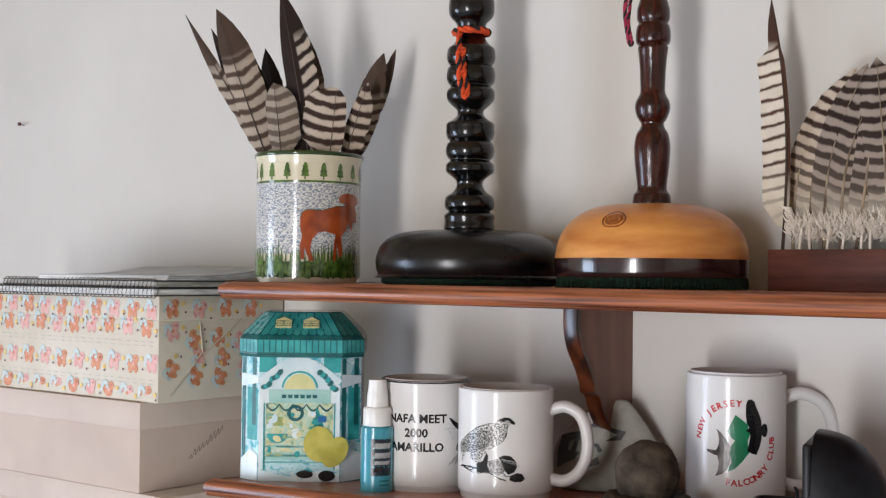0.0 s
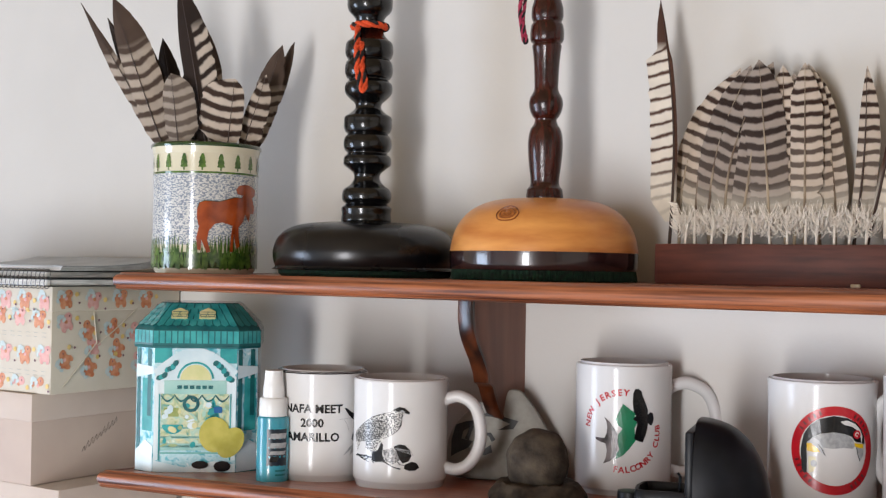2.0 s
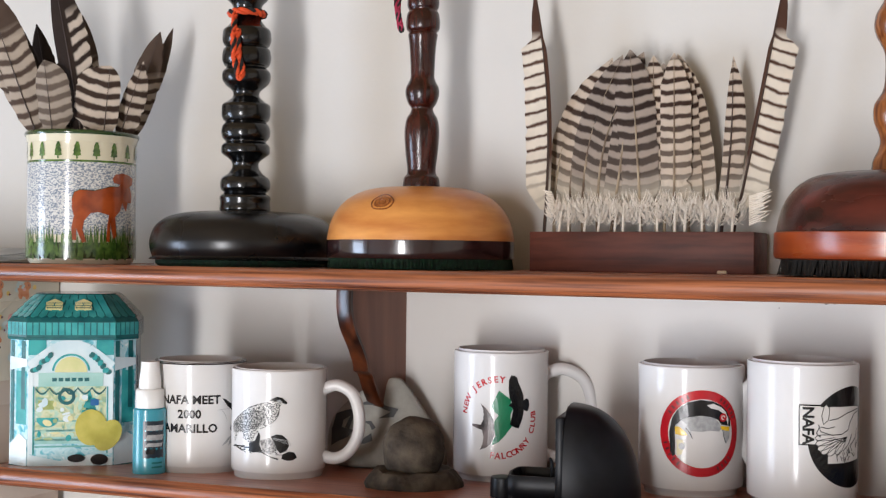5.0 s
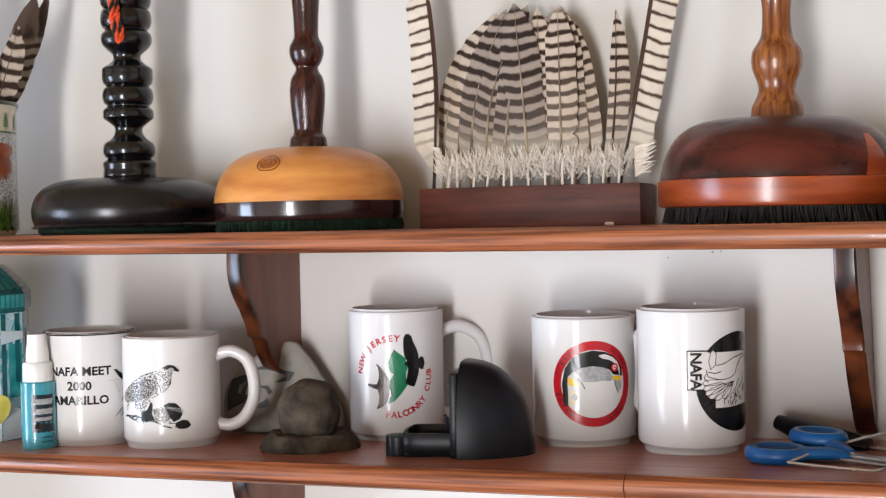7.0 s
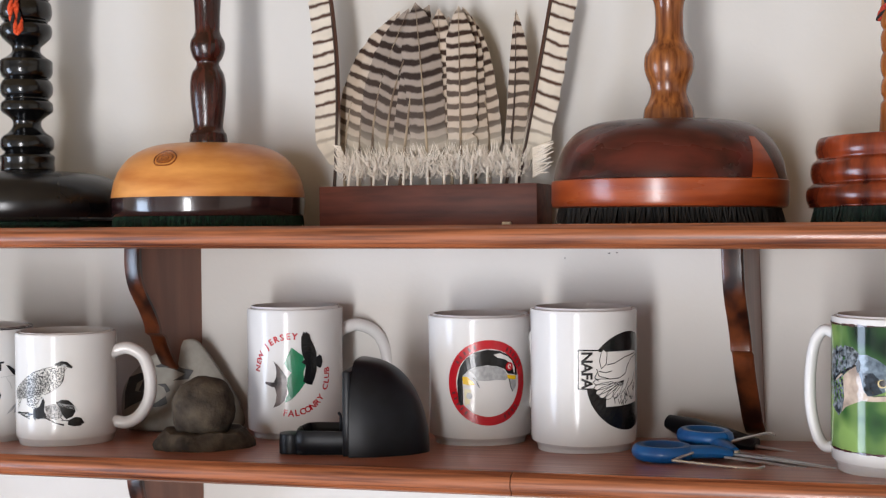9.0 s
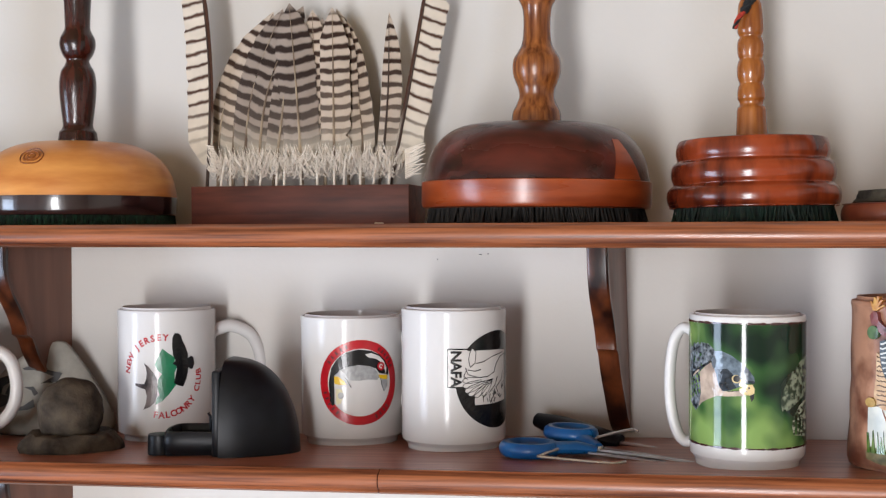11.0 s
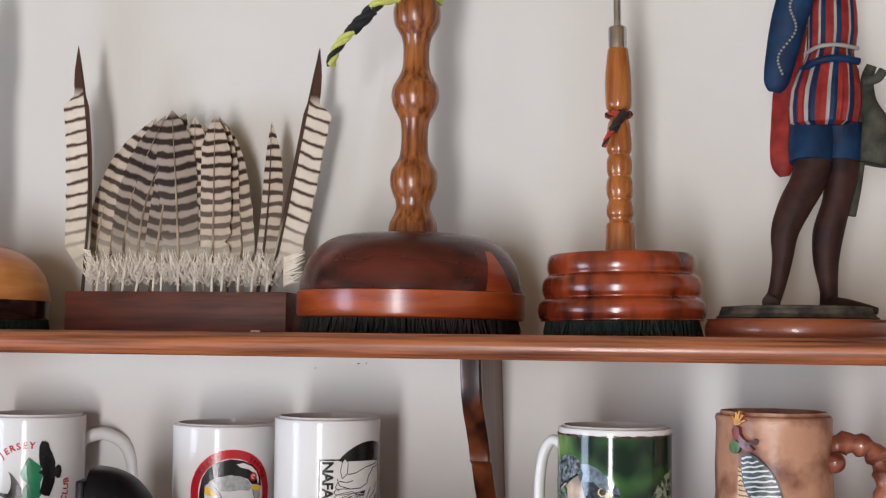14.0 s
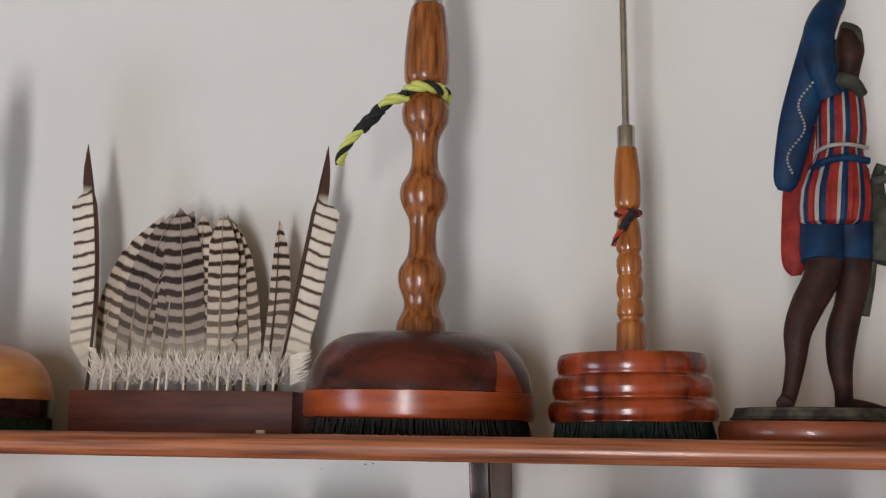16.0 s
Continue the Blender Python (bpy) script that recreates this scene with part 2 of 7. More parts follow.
def tube(points, radii, n=12, bm=None, mi=0, flat=None, caps=True):
    """A tube along points; radii: numbers or (across, along-normal) pairs."""
    bm = bm or bmesh.new()
    pts = [Vector(p) for p in points]
    up = Vector((0, 0, 1)) if flat is None else Vector(flat)
    rings = []
    for i, p in enumerate(pts):
        d = (pts[min(i + 1, len(pts) - 1)] - pts[max(i - 1, 0)]).normalized()
        u = up if abs(d.dot(up)) < 0.95 else Vector((1, 0, 0))
        s = d.cross(u).normalized()
        w = s.cross(d).normalized()
        r = radii[i] if isinstance(radii, (list, tuple)) else radii
        ra, rb = r if isinstance(r, (list, tuple)) else (r, r)
        rings.append([bm.verts.new(p + s * ra * math.cos(2 * math.pi * k / n) + w * rb * math.sin(2 * math.pi * k / n)) for k in range(n)])
    for a, b in zip(rings, rings[1:]):
        for k in range(n):
            f = bm.faces.new((a[k], a[(k + 1) % n], b[(k + 1) % n], b[k]))
            f.material_index = mi
    if caps:
        for ring in (rings[0], rings[-1]):
            f = bm.faces.new(ring)
            f.material_index = mi
    bmesh.ops.recalc_face_normals(bm, faces=bm.faces)
    return bm


def curve_pts(pts, k=6):
    out = []
    for i in range(len(pts) - 1):
        p0, p1, p2, p3 = pts[max(i - 1, 0)], pts[i], pts[i + 1], pts[min(i + 2, len(pts) - 1)]
        for s in range(k):
            t = s / k
            out.append(tuple(0.5 * (2 * b + (c - a) * t + (2 * a - 5 * b + 4 * c - d) * t * t + (3 * b - a - 3 * c + d) * t ** 3)
                             for a, b, c, d in zip(p0, p1, p2, p3)))
    out.append(tuple(pts[-1]))
    return out


def box(lo, hi, bevel=0.0, bm=None, mi=0, segs=2):
    own = bmesh.new()
    c = [(a + b) / 2 for a, b in zip(lo, hi)]
    bmesh.ops.create_cube(own, size=1, matrix=Matrix.Translation(c) @ Matrix.Diagonal((*[b - a for a, b in zip(lo, hi)], 1)))
    if bevel:
        bmesh.ops.bevel(own, geom=own.edges[:], offset=bevel, segments=segs, affect="EDGES", profile=0.5)
    for f in own.faces:
        f.material_index = mi
    return merge(bm, own)


def merge(bm, own):
    if bm is None:
        return own
    me = bpy.data.meshes.new("tmp")
    own.to_mesh(me)
    own.free()
    bm.from_mesh(me)
    bpy.data.meshes.remove(me)
    return bm


def prism(poly, x0, x1, bevel=0.0, bm=None, mi=0):
    """poly: (y, z) outline swept from x0 to x1."""
    own = bmesh.new()
    a = [own.verts.new((x0, y, z)) for y, z in poly]
    b = [own.verts.new((x1, y, z)) for y, z in poly]
    own.faces.new(a), own.faces.new(b[::-1])
    for i in range(len(poly)):
        j = (i + 1) % len(poly)
        own.faces.new((a[j], a[i], b[i], b[j]))
    bmesh.ops.recalc_face_normals(own, faces=own.faces)
    if bevel:
        bmesh.ops.bevel(own, geom=[e for e in own.edges if e.calc_face_angle(0) > 0.6], offset=bevel, segments=2, affect="EDGES", profile=0.5)
    for f in own.faces:
        f.material_index = mi
    return merge(bm, own)


# flat drawings that are laid round a cylinder or on a face
def glyphs(text, size, spacing=1.0):
    cu = bpy.data.curves.new("lettering", "FONT")
    cu.body, cu.size, cu.align_x, cu.align_y, cu.resolution_u, cu.space_character = text, size, "CENTER", "CENTER", 2, spacing
    cu.offset = size * 0.03
    ob = bpy.data.objects.new("lettering", cu)
    scene.collection.objects.link(ob)
    me = bpy.data.meshes.new_from_object(ob.evaluated_get(bpy.context.evaluated_depsgraph_get()))
    bpy.data.objects.remove(ob)
    bpy.data.curves.remove(cu)
    v = [(p.co.x, p.co.y) for p in me.vertices]
    f = [tuple(p.vertices) for p in me.polygons]
    bpy.data.meshes.remove(me)
    return v, f


def drawing(items):
    """items: ('poly', points) or ('text', string, size, x, y, turn degrees) -> one flat bmesh in x, y."""
    bm = bmesh.new()
    for it in items:
        if it[0] == "poly":
            vs = [bm.verts.new((x, y, 0)) for x, y in it[1]]
            try:
                bm.faces.new(vs)
            except ValueError:
                pass
        else:
            _, s, size, x, y, turn = it[:6]
            v, f = glyphs(s, size, it[6] if len(it) > 6 else 1.0)
            c, k = math.cos(radians(turn)), math.sin(radians(turn))
            vs = [bm.verts.new((x + a * c - b * k, y + a * k + b * c, 0)) for a, b in v]
            for q in f:
                try:
                    bm.faces.new([vs[i] for i in q])
                except ValueError:
                    pass
    bmesh.ops.remove_doubles(bm, verts=bm.verts[:], dist=1e-6)
    bmesh.ops.triangulate(bm, faces=bm.faces[:])
    for _ in range(3):
        long = [e for e in bm.edges if e.calc_length() > 0.006]
        if not long:
            break
        bmesh.ops.subdivide_edges(bm, edges=long, cuts=1)
        bmesh.ops.triangulate(bm, faces=[f for f in bm.faces if len(f.verts) > 3])
    return bm


def wrap(bm, radius, turn, z):
    """Lays a flat drawing round an upright cylinder. turn: degrees from the front (-y) towards +x."""
    for v in bm.verts:
        r = radius(z + v.co.y) if callable(radius) else radius
        a = radians(turn) + v.co.x / r
        v.co = Vector((r * math.sin(a), -r * math.cos(a), z + v.co.y))
    bmesh.ops.recalc_face_normals(bm, faces=bm.faces)
    for f in bm.faces:
        c = f.calc_center_median()
        if f.normal.dot(Vector((c.x, c.y, 0))) < 0:
            f.normal_flip()
    return bm


def ellipse(cx, cy, rx, ry, n=28, turn=0.0, a0=0.0, a1=360.0):
    c, s = math.cos(radians(turn)), math.sin(radians(turn))
    pts = []
    full = abs(a1 - a0) >= 359.9
    for i in range(n if full else n + 1):
        a = radians(a0 + (a1 - a0) * i / n)
        x, y = rx * math.cos(a), ry * math.sin(a)
        pts.append((cx + x * c - y * s, cy + x * s + y * c))
    return pts


def ring_polys(r0, r1, n=48, a0=0.0, a1=360.0, cx=0.0, cy=0.0):
    out = []
    for i in range(n):
        a, b = radians(a0 + (a1 - a0) * i / n), radians(a0 + (a1 - a0) * (i + 1) / n)
        out.append(("poly", [(cx + r0 * math.cos(a), cy + r0 * math.sin(a)), (cx + r1 * math.cos(a), cy + r1 * math.sin(a)),
                             (cx + r1 * math.cos(b), cy + r1 * math.sin(b)), (cx + r0 * math.cos(b), cy + r0 * math.sin(b))]))
    return out


def stroke(pts, w):
    """Thin quads along a line."""
    out = []
    for (x0, y0), (x1, y1) in zip(pts, pts[1:]):
        d = math.hypot(x1 - x0, y1 - y0) or 1
        nx, ny = -(y1 - y0) / d * w / 2, (x1 - x0) / d * w / 2
        out.append(("poly", [(x0 + nx, y0 + ny), (x0 - nx, y0 - ny), (x1 - nx, y1 - ny), (x1 + nx, y1 + ny)]))
    return out


def unroll(pts, cx, hw, R, cy, s):
    """Outline in pixels of the camera's view, square-on to a cylinder (middle cx, half width hw) -> arc length and
    height above cy.
    """
    return [(R * math.asin(max(-0.985, min(0.985, (x - cx) / hw))), (cy - y) * s) for x, y in pts]


# ---- the room ----
WALL_Y = 0.077
FLOOR_Z, CEIL_Z = -0.60, 2.35
X0, X1, Y0 = -2.4, 2.8, -3.1


def slab(name, lo, hi, m, label):
    ob = part(name, box(lo, hi), m, smooth=False)
    return tagged(ob, label, "", kind="structure")


# Walls out of view; their beige is chosen to bounce warm fill light.
ROOMWALL = mat("bounce_wall_paint", "ddd5c8", "e4dccf", rough=0.8, scale=3, bump=0.08, bump_scale=120, spec=0.3)
slab("wall_back", (X0 - 0.1, WALL_Y, FLOOR_Z), (X1 + 0.1, WALL_Y + 0.1, CEIL_Z), WALL, "off-white matt painted wall behind the shelves")
slab("wall_right", (X1, Y0, FLOOR_Z), (X1 + 0.1, WALL_Y, CEIL_Z), ROOMWALL, "unseen side wall, beige to bounce warm light")
# Floor out of view, made pale and cool to throw light upwards.
FLOORMAT = mat("bounce_floor", "a9b0b8", "bac0c6", rough=0.9, scale=60, bump=0.3, bump_scale=300, spec=0.1)
slab("floor", (X0 - 0.1, Y0 - 0.1, FLOOR_Z - 0.1), (X1 + 0.1, WALL_Y + 0.1, FLOOR_Z), FLOORMAT, "unseen floor, pale cool grey to bounce light up")
# Ceiling out of view; its tan cuts and warms the bounce from above.
slab("ceiling", (X0 - 0.1, Y0 - 0.1, CEIL_Z), (X1 + 0.1, WALL_Y + 0.1, CEIL_Z + 0.1), mat("dim_warm_bounce_ceiling", "a08866", "a99172", rough=0.8, scale=3, spec=0.2), "unseen ceiling, tan to dim and warm light from above")


def wall_with_hole(name, axis, at, a0, a1, ha, hb, za, zb, label):
    bm = bmesh.new()
    for lo, hi, z0, z1 in ((a0, ha, FLOOR_Z, CEIL_Z), (hb, a1, FLOOR_Z, CEIL_Z), (ha, hb, FLOOR_Z, za), (ha, hb, zb, CEIL_Z)):
        if axis == "y":
            box((lo, at - 0.1, z0), (hi, at, z1), bm=bm)
        else:
            box((at - 0.1, lo, z0), (at, hi, z1), bm=bm)
    return tagged(part(name, bm, ROOMWALL, smooth=False), label, kind="structure")


wall_with_hole("wall_front", "y", Y0, X0 - 0.1, X1 + 0.1, WIN_X - 0.25, WIN_X + 0.25, WIN_Z - 0.85, WIN_Z + 0.85, "unseen beige wall that bounces warm light, with a tall window")
wall_with_hole("wall_left", "x", X0, Y0, WALL_Y, LEFT_Y - 0.52, LEFT_Y + 0.52, LEFT_Z - 0.77, LEFT_Z + 0.77, "unseen beige wall that bounces warm light, with a window")


# ---- shelves ----
NOSE = -0.162


def shelf_board(name, x0, x1, z, label, tilt=(0, 0), joint=None):
    """z: height of its top at x = 0, y = 0; tilt: rise per metre along x and along y."""
    th = thing(name, label, "shelf", kind="")
    back, t = WALL_Y - 0.001, 0.0165
    body = part("board", prism([(back, -t), (NOSE + 0.012, -t), (NOSE + 0.012, 0), (back, 0)], x0 + 0.012, x1), TOPWOOD, th, smooth=False)
    prof = [(NOSE + 0.0125, -t), (NOSE + 0.004, -t), (NOSE + 0.002, -t + 0.0015), (NOSE + 0.003, -t + 0.003), (NOSE + 0.0008, -t + 0.005), (NOSE, -0.0085),
            (NOSE + 0.0008, -0.004), (NOSE + 0.003, -0.0015), (NOSE + 0.0045, -0.001), (NOSE + 0.006, 0.0006), (NOSE + 0.0125, 0.0006)]
    bm = bmesh.new()
    cuts = [x0 + 0.012] + ([joint] if joint else []) + [x1]
    for a, b in zip(cuts, cuts[1:]):
        prism(prof, a + (0.0004 if a != cuts[0] else 0), b - (0.0004 if b != x1 else 0), bm=bm)
    part("front_edge", bm, NOSEWOOD, th, "rounded moulded front edge, worn stain")
    bm = bmesh.new()
    # the moulding turns the corner along the end of the board
    rows = []
    for y, zz in prof:
        d = y - (NOSE + 0.0125)
        rows.append([bm.verts.new((x0 + 0.0125 + d * 0.98, y, zz)), bm.verts.new((x0 + 0.0125 + d * 0.98, back, zz))])
    for a, b in zip(rows, rows[1:]):
        bm.faces.new((a[0], a[1], b[1], b[0]))
    cap = [bm.verts.new((x0 + 0.0125, y, zz)) for y, zz in prof]
    for i in range(len(prof) - 1):
        bm.faces.new((rows[i][0], rows[i + 1][0], cap[i + 1], cap[i]))
    bmesh.ops.recalc_face_normals(bm, faces=bm.faces)
    part("end_edge", bm, NOSEWOOD, th, "rounded moulded end edge")
    th.matrix_world = pose(0, 0, z, math.degrees(math.atan(tilt[1])), -math.degrees(math.atan(tilt[0])), 0)
    return th


UP_Z, LOW_Z, LOW_TX, LOW_TY = 1.4035, 1.2125, 0.033, -0.05
shelf_board("wall_shelf", -0.515, 0.95, UP_Z, "stained brown wooden wall shelf with rounded front edge", joint=0.0)
shelf_board("wall_shelf", -0.532, 0.95, LOW_Z, "stained brown wooden wall shelf holding mugs", (LOW_TX, LOW_TY), joint=0.232)


def low(x, y):
    return LOW_Z + LOW_TX * x + LOW_TY * y


def bracket(x, top, label, lean=0.0):
    """x: its right face; lean: sideways run of the lower end."""
    th = thing("shelf_bracket", label, "bracket", pose(x, 0, top), group="shelf brackets")
    edge = curve_pts([(-0.030, -0.001), (-0.030, -0.020), (-0.024, -0.038), (-0.010, -0.056), (-0.001, -0.070), (0.001, -0.078)], 4)
    edge += [(0.008, -0.081)] + curve_pts([(0.010, -0.083), (0.020, -0.100), (0.036, -0.118), (0.052, -0.136), (0.066, -0.146), (0.075, -0.150)], 4)
    edge = [(y, z * 1.07) for y, z in edge]
    bm = prism([(WALL_Y - 0.0005, -0.001)] + [(y + 0.004, z) for y, z in edge] + [(WALL_Y - 0.0005, -0.1605)], -0.013, 0)
    for v in bm.verts:
        v.co.x += lean * -v.co.z
    part("side_board", bm, BRACKWOOD, th, smooth=False)
    bm = bmesh.new()
    rows = []
    for i, (y, z) in enumerate(edge):
        rows.append([bm.verts.new((xx + lean * -z, y + dy, z)) for xx, dy in
                     ((-0.0155, 0.0045), (-0.0155, 0.001), (-0.013, -0.0005), (-0.0005, -0.0005), (0.0012, 0.001), (0.0012, 0.0045))])
    for a, b in zip(rows, rows[1:]):
        for i in range(5):
            bm.faces.new((a[i], a[i + 1], b[i + 1], b[i]))
        bm.faces.new((a[5], a[0], b[0], b[5]))
    bm.faces.new(rows[0]), bm.faces.new(rows[-1])
    bmesh.ops.recalc_face_normals(bm, faces=bm.faces)
    part("front_edge", bm, BRACKDARK, th, "glossy dark stained curved edge")
    return th


for bx, lean in ((-0.172, 0.0), (0.374, 0.03)):
    bracket(bx, UP_Z - 0.0165, "curved wooden shelf bracket with glossy dark edge", lean)
    bracket(bx, low(bx, 0.0) - 0.0175, "curved wooden shelf bracket with glossy dark edge", lean)


# ---- brushes: round-based stands with turned handles, on the upper shelf ----
def bristles(r0, r1, h, n, seed, rings=3, spread=0.004, w=0.0016):
    rnd = random.Random(seed)
    bm = bmesh.new()
    for k in range(rings):
        rr = r0 + (r1 - r0) * k / max(rings - 1, 1)
        for i in range(n):
            a = 2 * math.pi * (i + rnd.random() * 0.8) / n
            x, y = rr * math.cos(a), rr * math.sin(a)
            lx, ly = x + rnd.uniform(-1, 1) * spread + 0.3 * spread * math.cos(a), y + rnd.uniform(-1, 1) * spread + 0.3 * spread * math.sin(a)
            tx, ty = -math.sin(a) * w * rnd.uniform(0.5, 1.2), math.cos(a) * w * rnd.uniform(0.5, 1.2)
            nx, ny = math.cos(a) * w * 0.5, math.sin(a) * w * 0.5
            zb = rnd.uniform(0, 0.0015)
            top = [bm.verts.new((x + tx, y + ty, h)), bm.verts.new((x - tx, y - ty, h)), bm.verts.new((x + nx, y + ny, h))]
            bot = [bm.verts.new((lx + tx * 0.6, ly + ty * 0.6, zb)), bm.verts.new((lx - tx * 0.6, ly - ty * 0.6, zb)), bm.verts.new((lx + nx, ly + ny, zb))]
            for q in range(3):
                bm.faces.new((top[q], top[(q + 1) % 3], bot[(q + 1) % 3], bot[q]))
    return bm


def handle_from(rows, z0, per, px, k=4):
    """rows: (step down the handle, half width) read upwards from its foot."""
    f = rows[0][0]
    return smooth_profile([(w / px, z0 + (f - y) * per) for y, w in rows], k)


def braid(points, r, mats, parent, name="braided_cord", label="", twist=90.0, n=None):
    """Two strands wound round a line, in two colours."""
    pts = [Vector(p) for p in curve_pts(points, 10)]
    bm = bmesh.new()
    for s in (0, 1, 2):
        path, run = [], 0.0
        for i, p in enumerate(pts):
            d = (pts[min(i + 1, len(pts) - 1)] - pts[max(i - 1, 0)]).normalized()
            u = Vector((0, 1, 0)) if abs(d.y) < 0.9 else Vector((1, 0, 0))
            a, b = d.cross(u).normalized(), d.cross(d.cross(u)).normalized()
            if i:
                run += (p - pts[i - 1]).length
            ang = run / r * 0.85 + s * 2 * math.pi / 3
            path.append(p + (a * math.cos(ang) + b * math.sin(ang)) * r * 0.55)
        tube(path, r * 0.62, n=8, bm=bm, mi=s % 2)
    return part(name, bm, mats, parent, label)


BLACKCORD = mat("black_cord", "0b0b0c", "19191a", rough=0.8, scale=900, bump=0.4, bump_scale=1500)
ORANGECORD = mat("orange_cord", "c43a12", "e0531f", rough=0.75, scale=900, bump=0.4, bump_scale=1500)
PINKCORD = mat("pink_cord", "8d1f3a", "b03050", rough=0.75, scale=900, bump=0.4, bump_scale=1500)
LIMECORD = mat("lime_cord", "aab04a", "c6ca70", rough=0.75, scale=900, bump=0.4, bump_scale=1500)
REDCORD = mat("red_cord", "8c2318", "b53a22", rough=0.75, scale=900, bump=0.4, bump_scale=1500)


def loop_round(r, z, n=14, y_off=0.0, drop=0.0):
    return [(r * math.cos(2 * math.pi * i / n), y_off + r * math.sin(2 * math.pi * i / n), z + drop * math.sin(2 * math.pi * i / n)) for i in range(n + 1)]


def black_stand():
    th = thing("turned_stand", "glossy black turned wooden stand with a braided orange cord", "turned stand", pose(-0.3045, -0.02, UP_Z), group="turned stands")
    part("pad", lathe([(0, 0), (0.084, 0), (0.0875, 0.003), (0.087, 0.007), (0, 0.007)]), GREENFELT, th, "dark green turf pad", False)
    prof = smooth_profile([(0.0, 0.006), (0.086, 0.006), (0.0905, 0.010), (0.093, 0.019), (0.0925, 0.028), (0.088, 0.039), (0.078, 0.0475), (0.062, 0.0525), (0.040, 0.0545), (0.024, 0.055), (0.0, 0.055)], 5)
    part("base", lathe(prof, 96), BLACKSATIN, th)
    rows = [(408, 44), (403, 45), (392, 44), (382, 45), (377, 40), (374, 37), (371, 41), (365, 44), (356, 44), (348, 41), (341, 31), (333, 25), (326, 23), (319, 25), (312, 33), (305, 42),
            (298, 43), (291, 42), (286, 37), (283, 36), (279, 40), (272, 43), (262, 43), (254, 40), (250, 36), (246, 40), (238, 43), (228, 43), (219, 42), (213, 33), (206, 25), (200, 23), (194, 25), (186, 34),
            (178, 41), (170, 43), (161, 42), (155, 37), (152, 36), (148, 40), (140, 43), (130, 43), (121, 41), (117, 37), (113, 40), (105, 43), (95, 43), (86, 41), (80, 34), (70, 26), (60, 23), (50, 24), (40, 28), (33, 35), (25, 40), (12, 41), (0, 40), (-20, 36), (-40, 38), (-60, 30)]
    part("handle", lathe([(0, 0.0545)] + handle_from(rows, 0.0545, 1 / 1765, 1775) + [(0, 0.33)], 48), BLACKLAC, th)
    z = 0.0545 + (408 - 57) / 1765
    ring = braid(loop_round(0.0165, z, 12), 0.0033, [ORANGECORD, BLACKCORD], th, label="orange and black braided cord")
    c, s = math.cos(radians(37)), math.sin(radians(37))
    fr = [(-0.012, 0.0, 0), (-0.0125, -0.014, -0.028), (-0.0115, -0.016, -0.050), (-0.0065, -0.015, -0.068), (-0.004, -0.014, -0.060), (-0.0075, -0.0155, -0.045), (-0.0085, -0.012, -0.020)]
    pts = [(x * c - (y - 0.012) * s, x * s + (y - 0.012) * c, z + zz) for x, y, zz in fr]
    braid(pts, 0.0029, [ORANGECORD, BLACKCORD], th, label="orange and black braided cord")
    return th


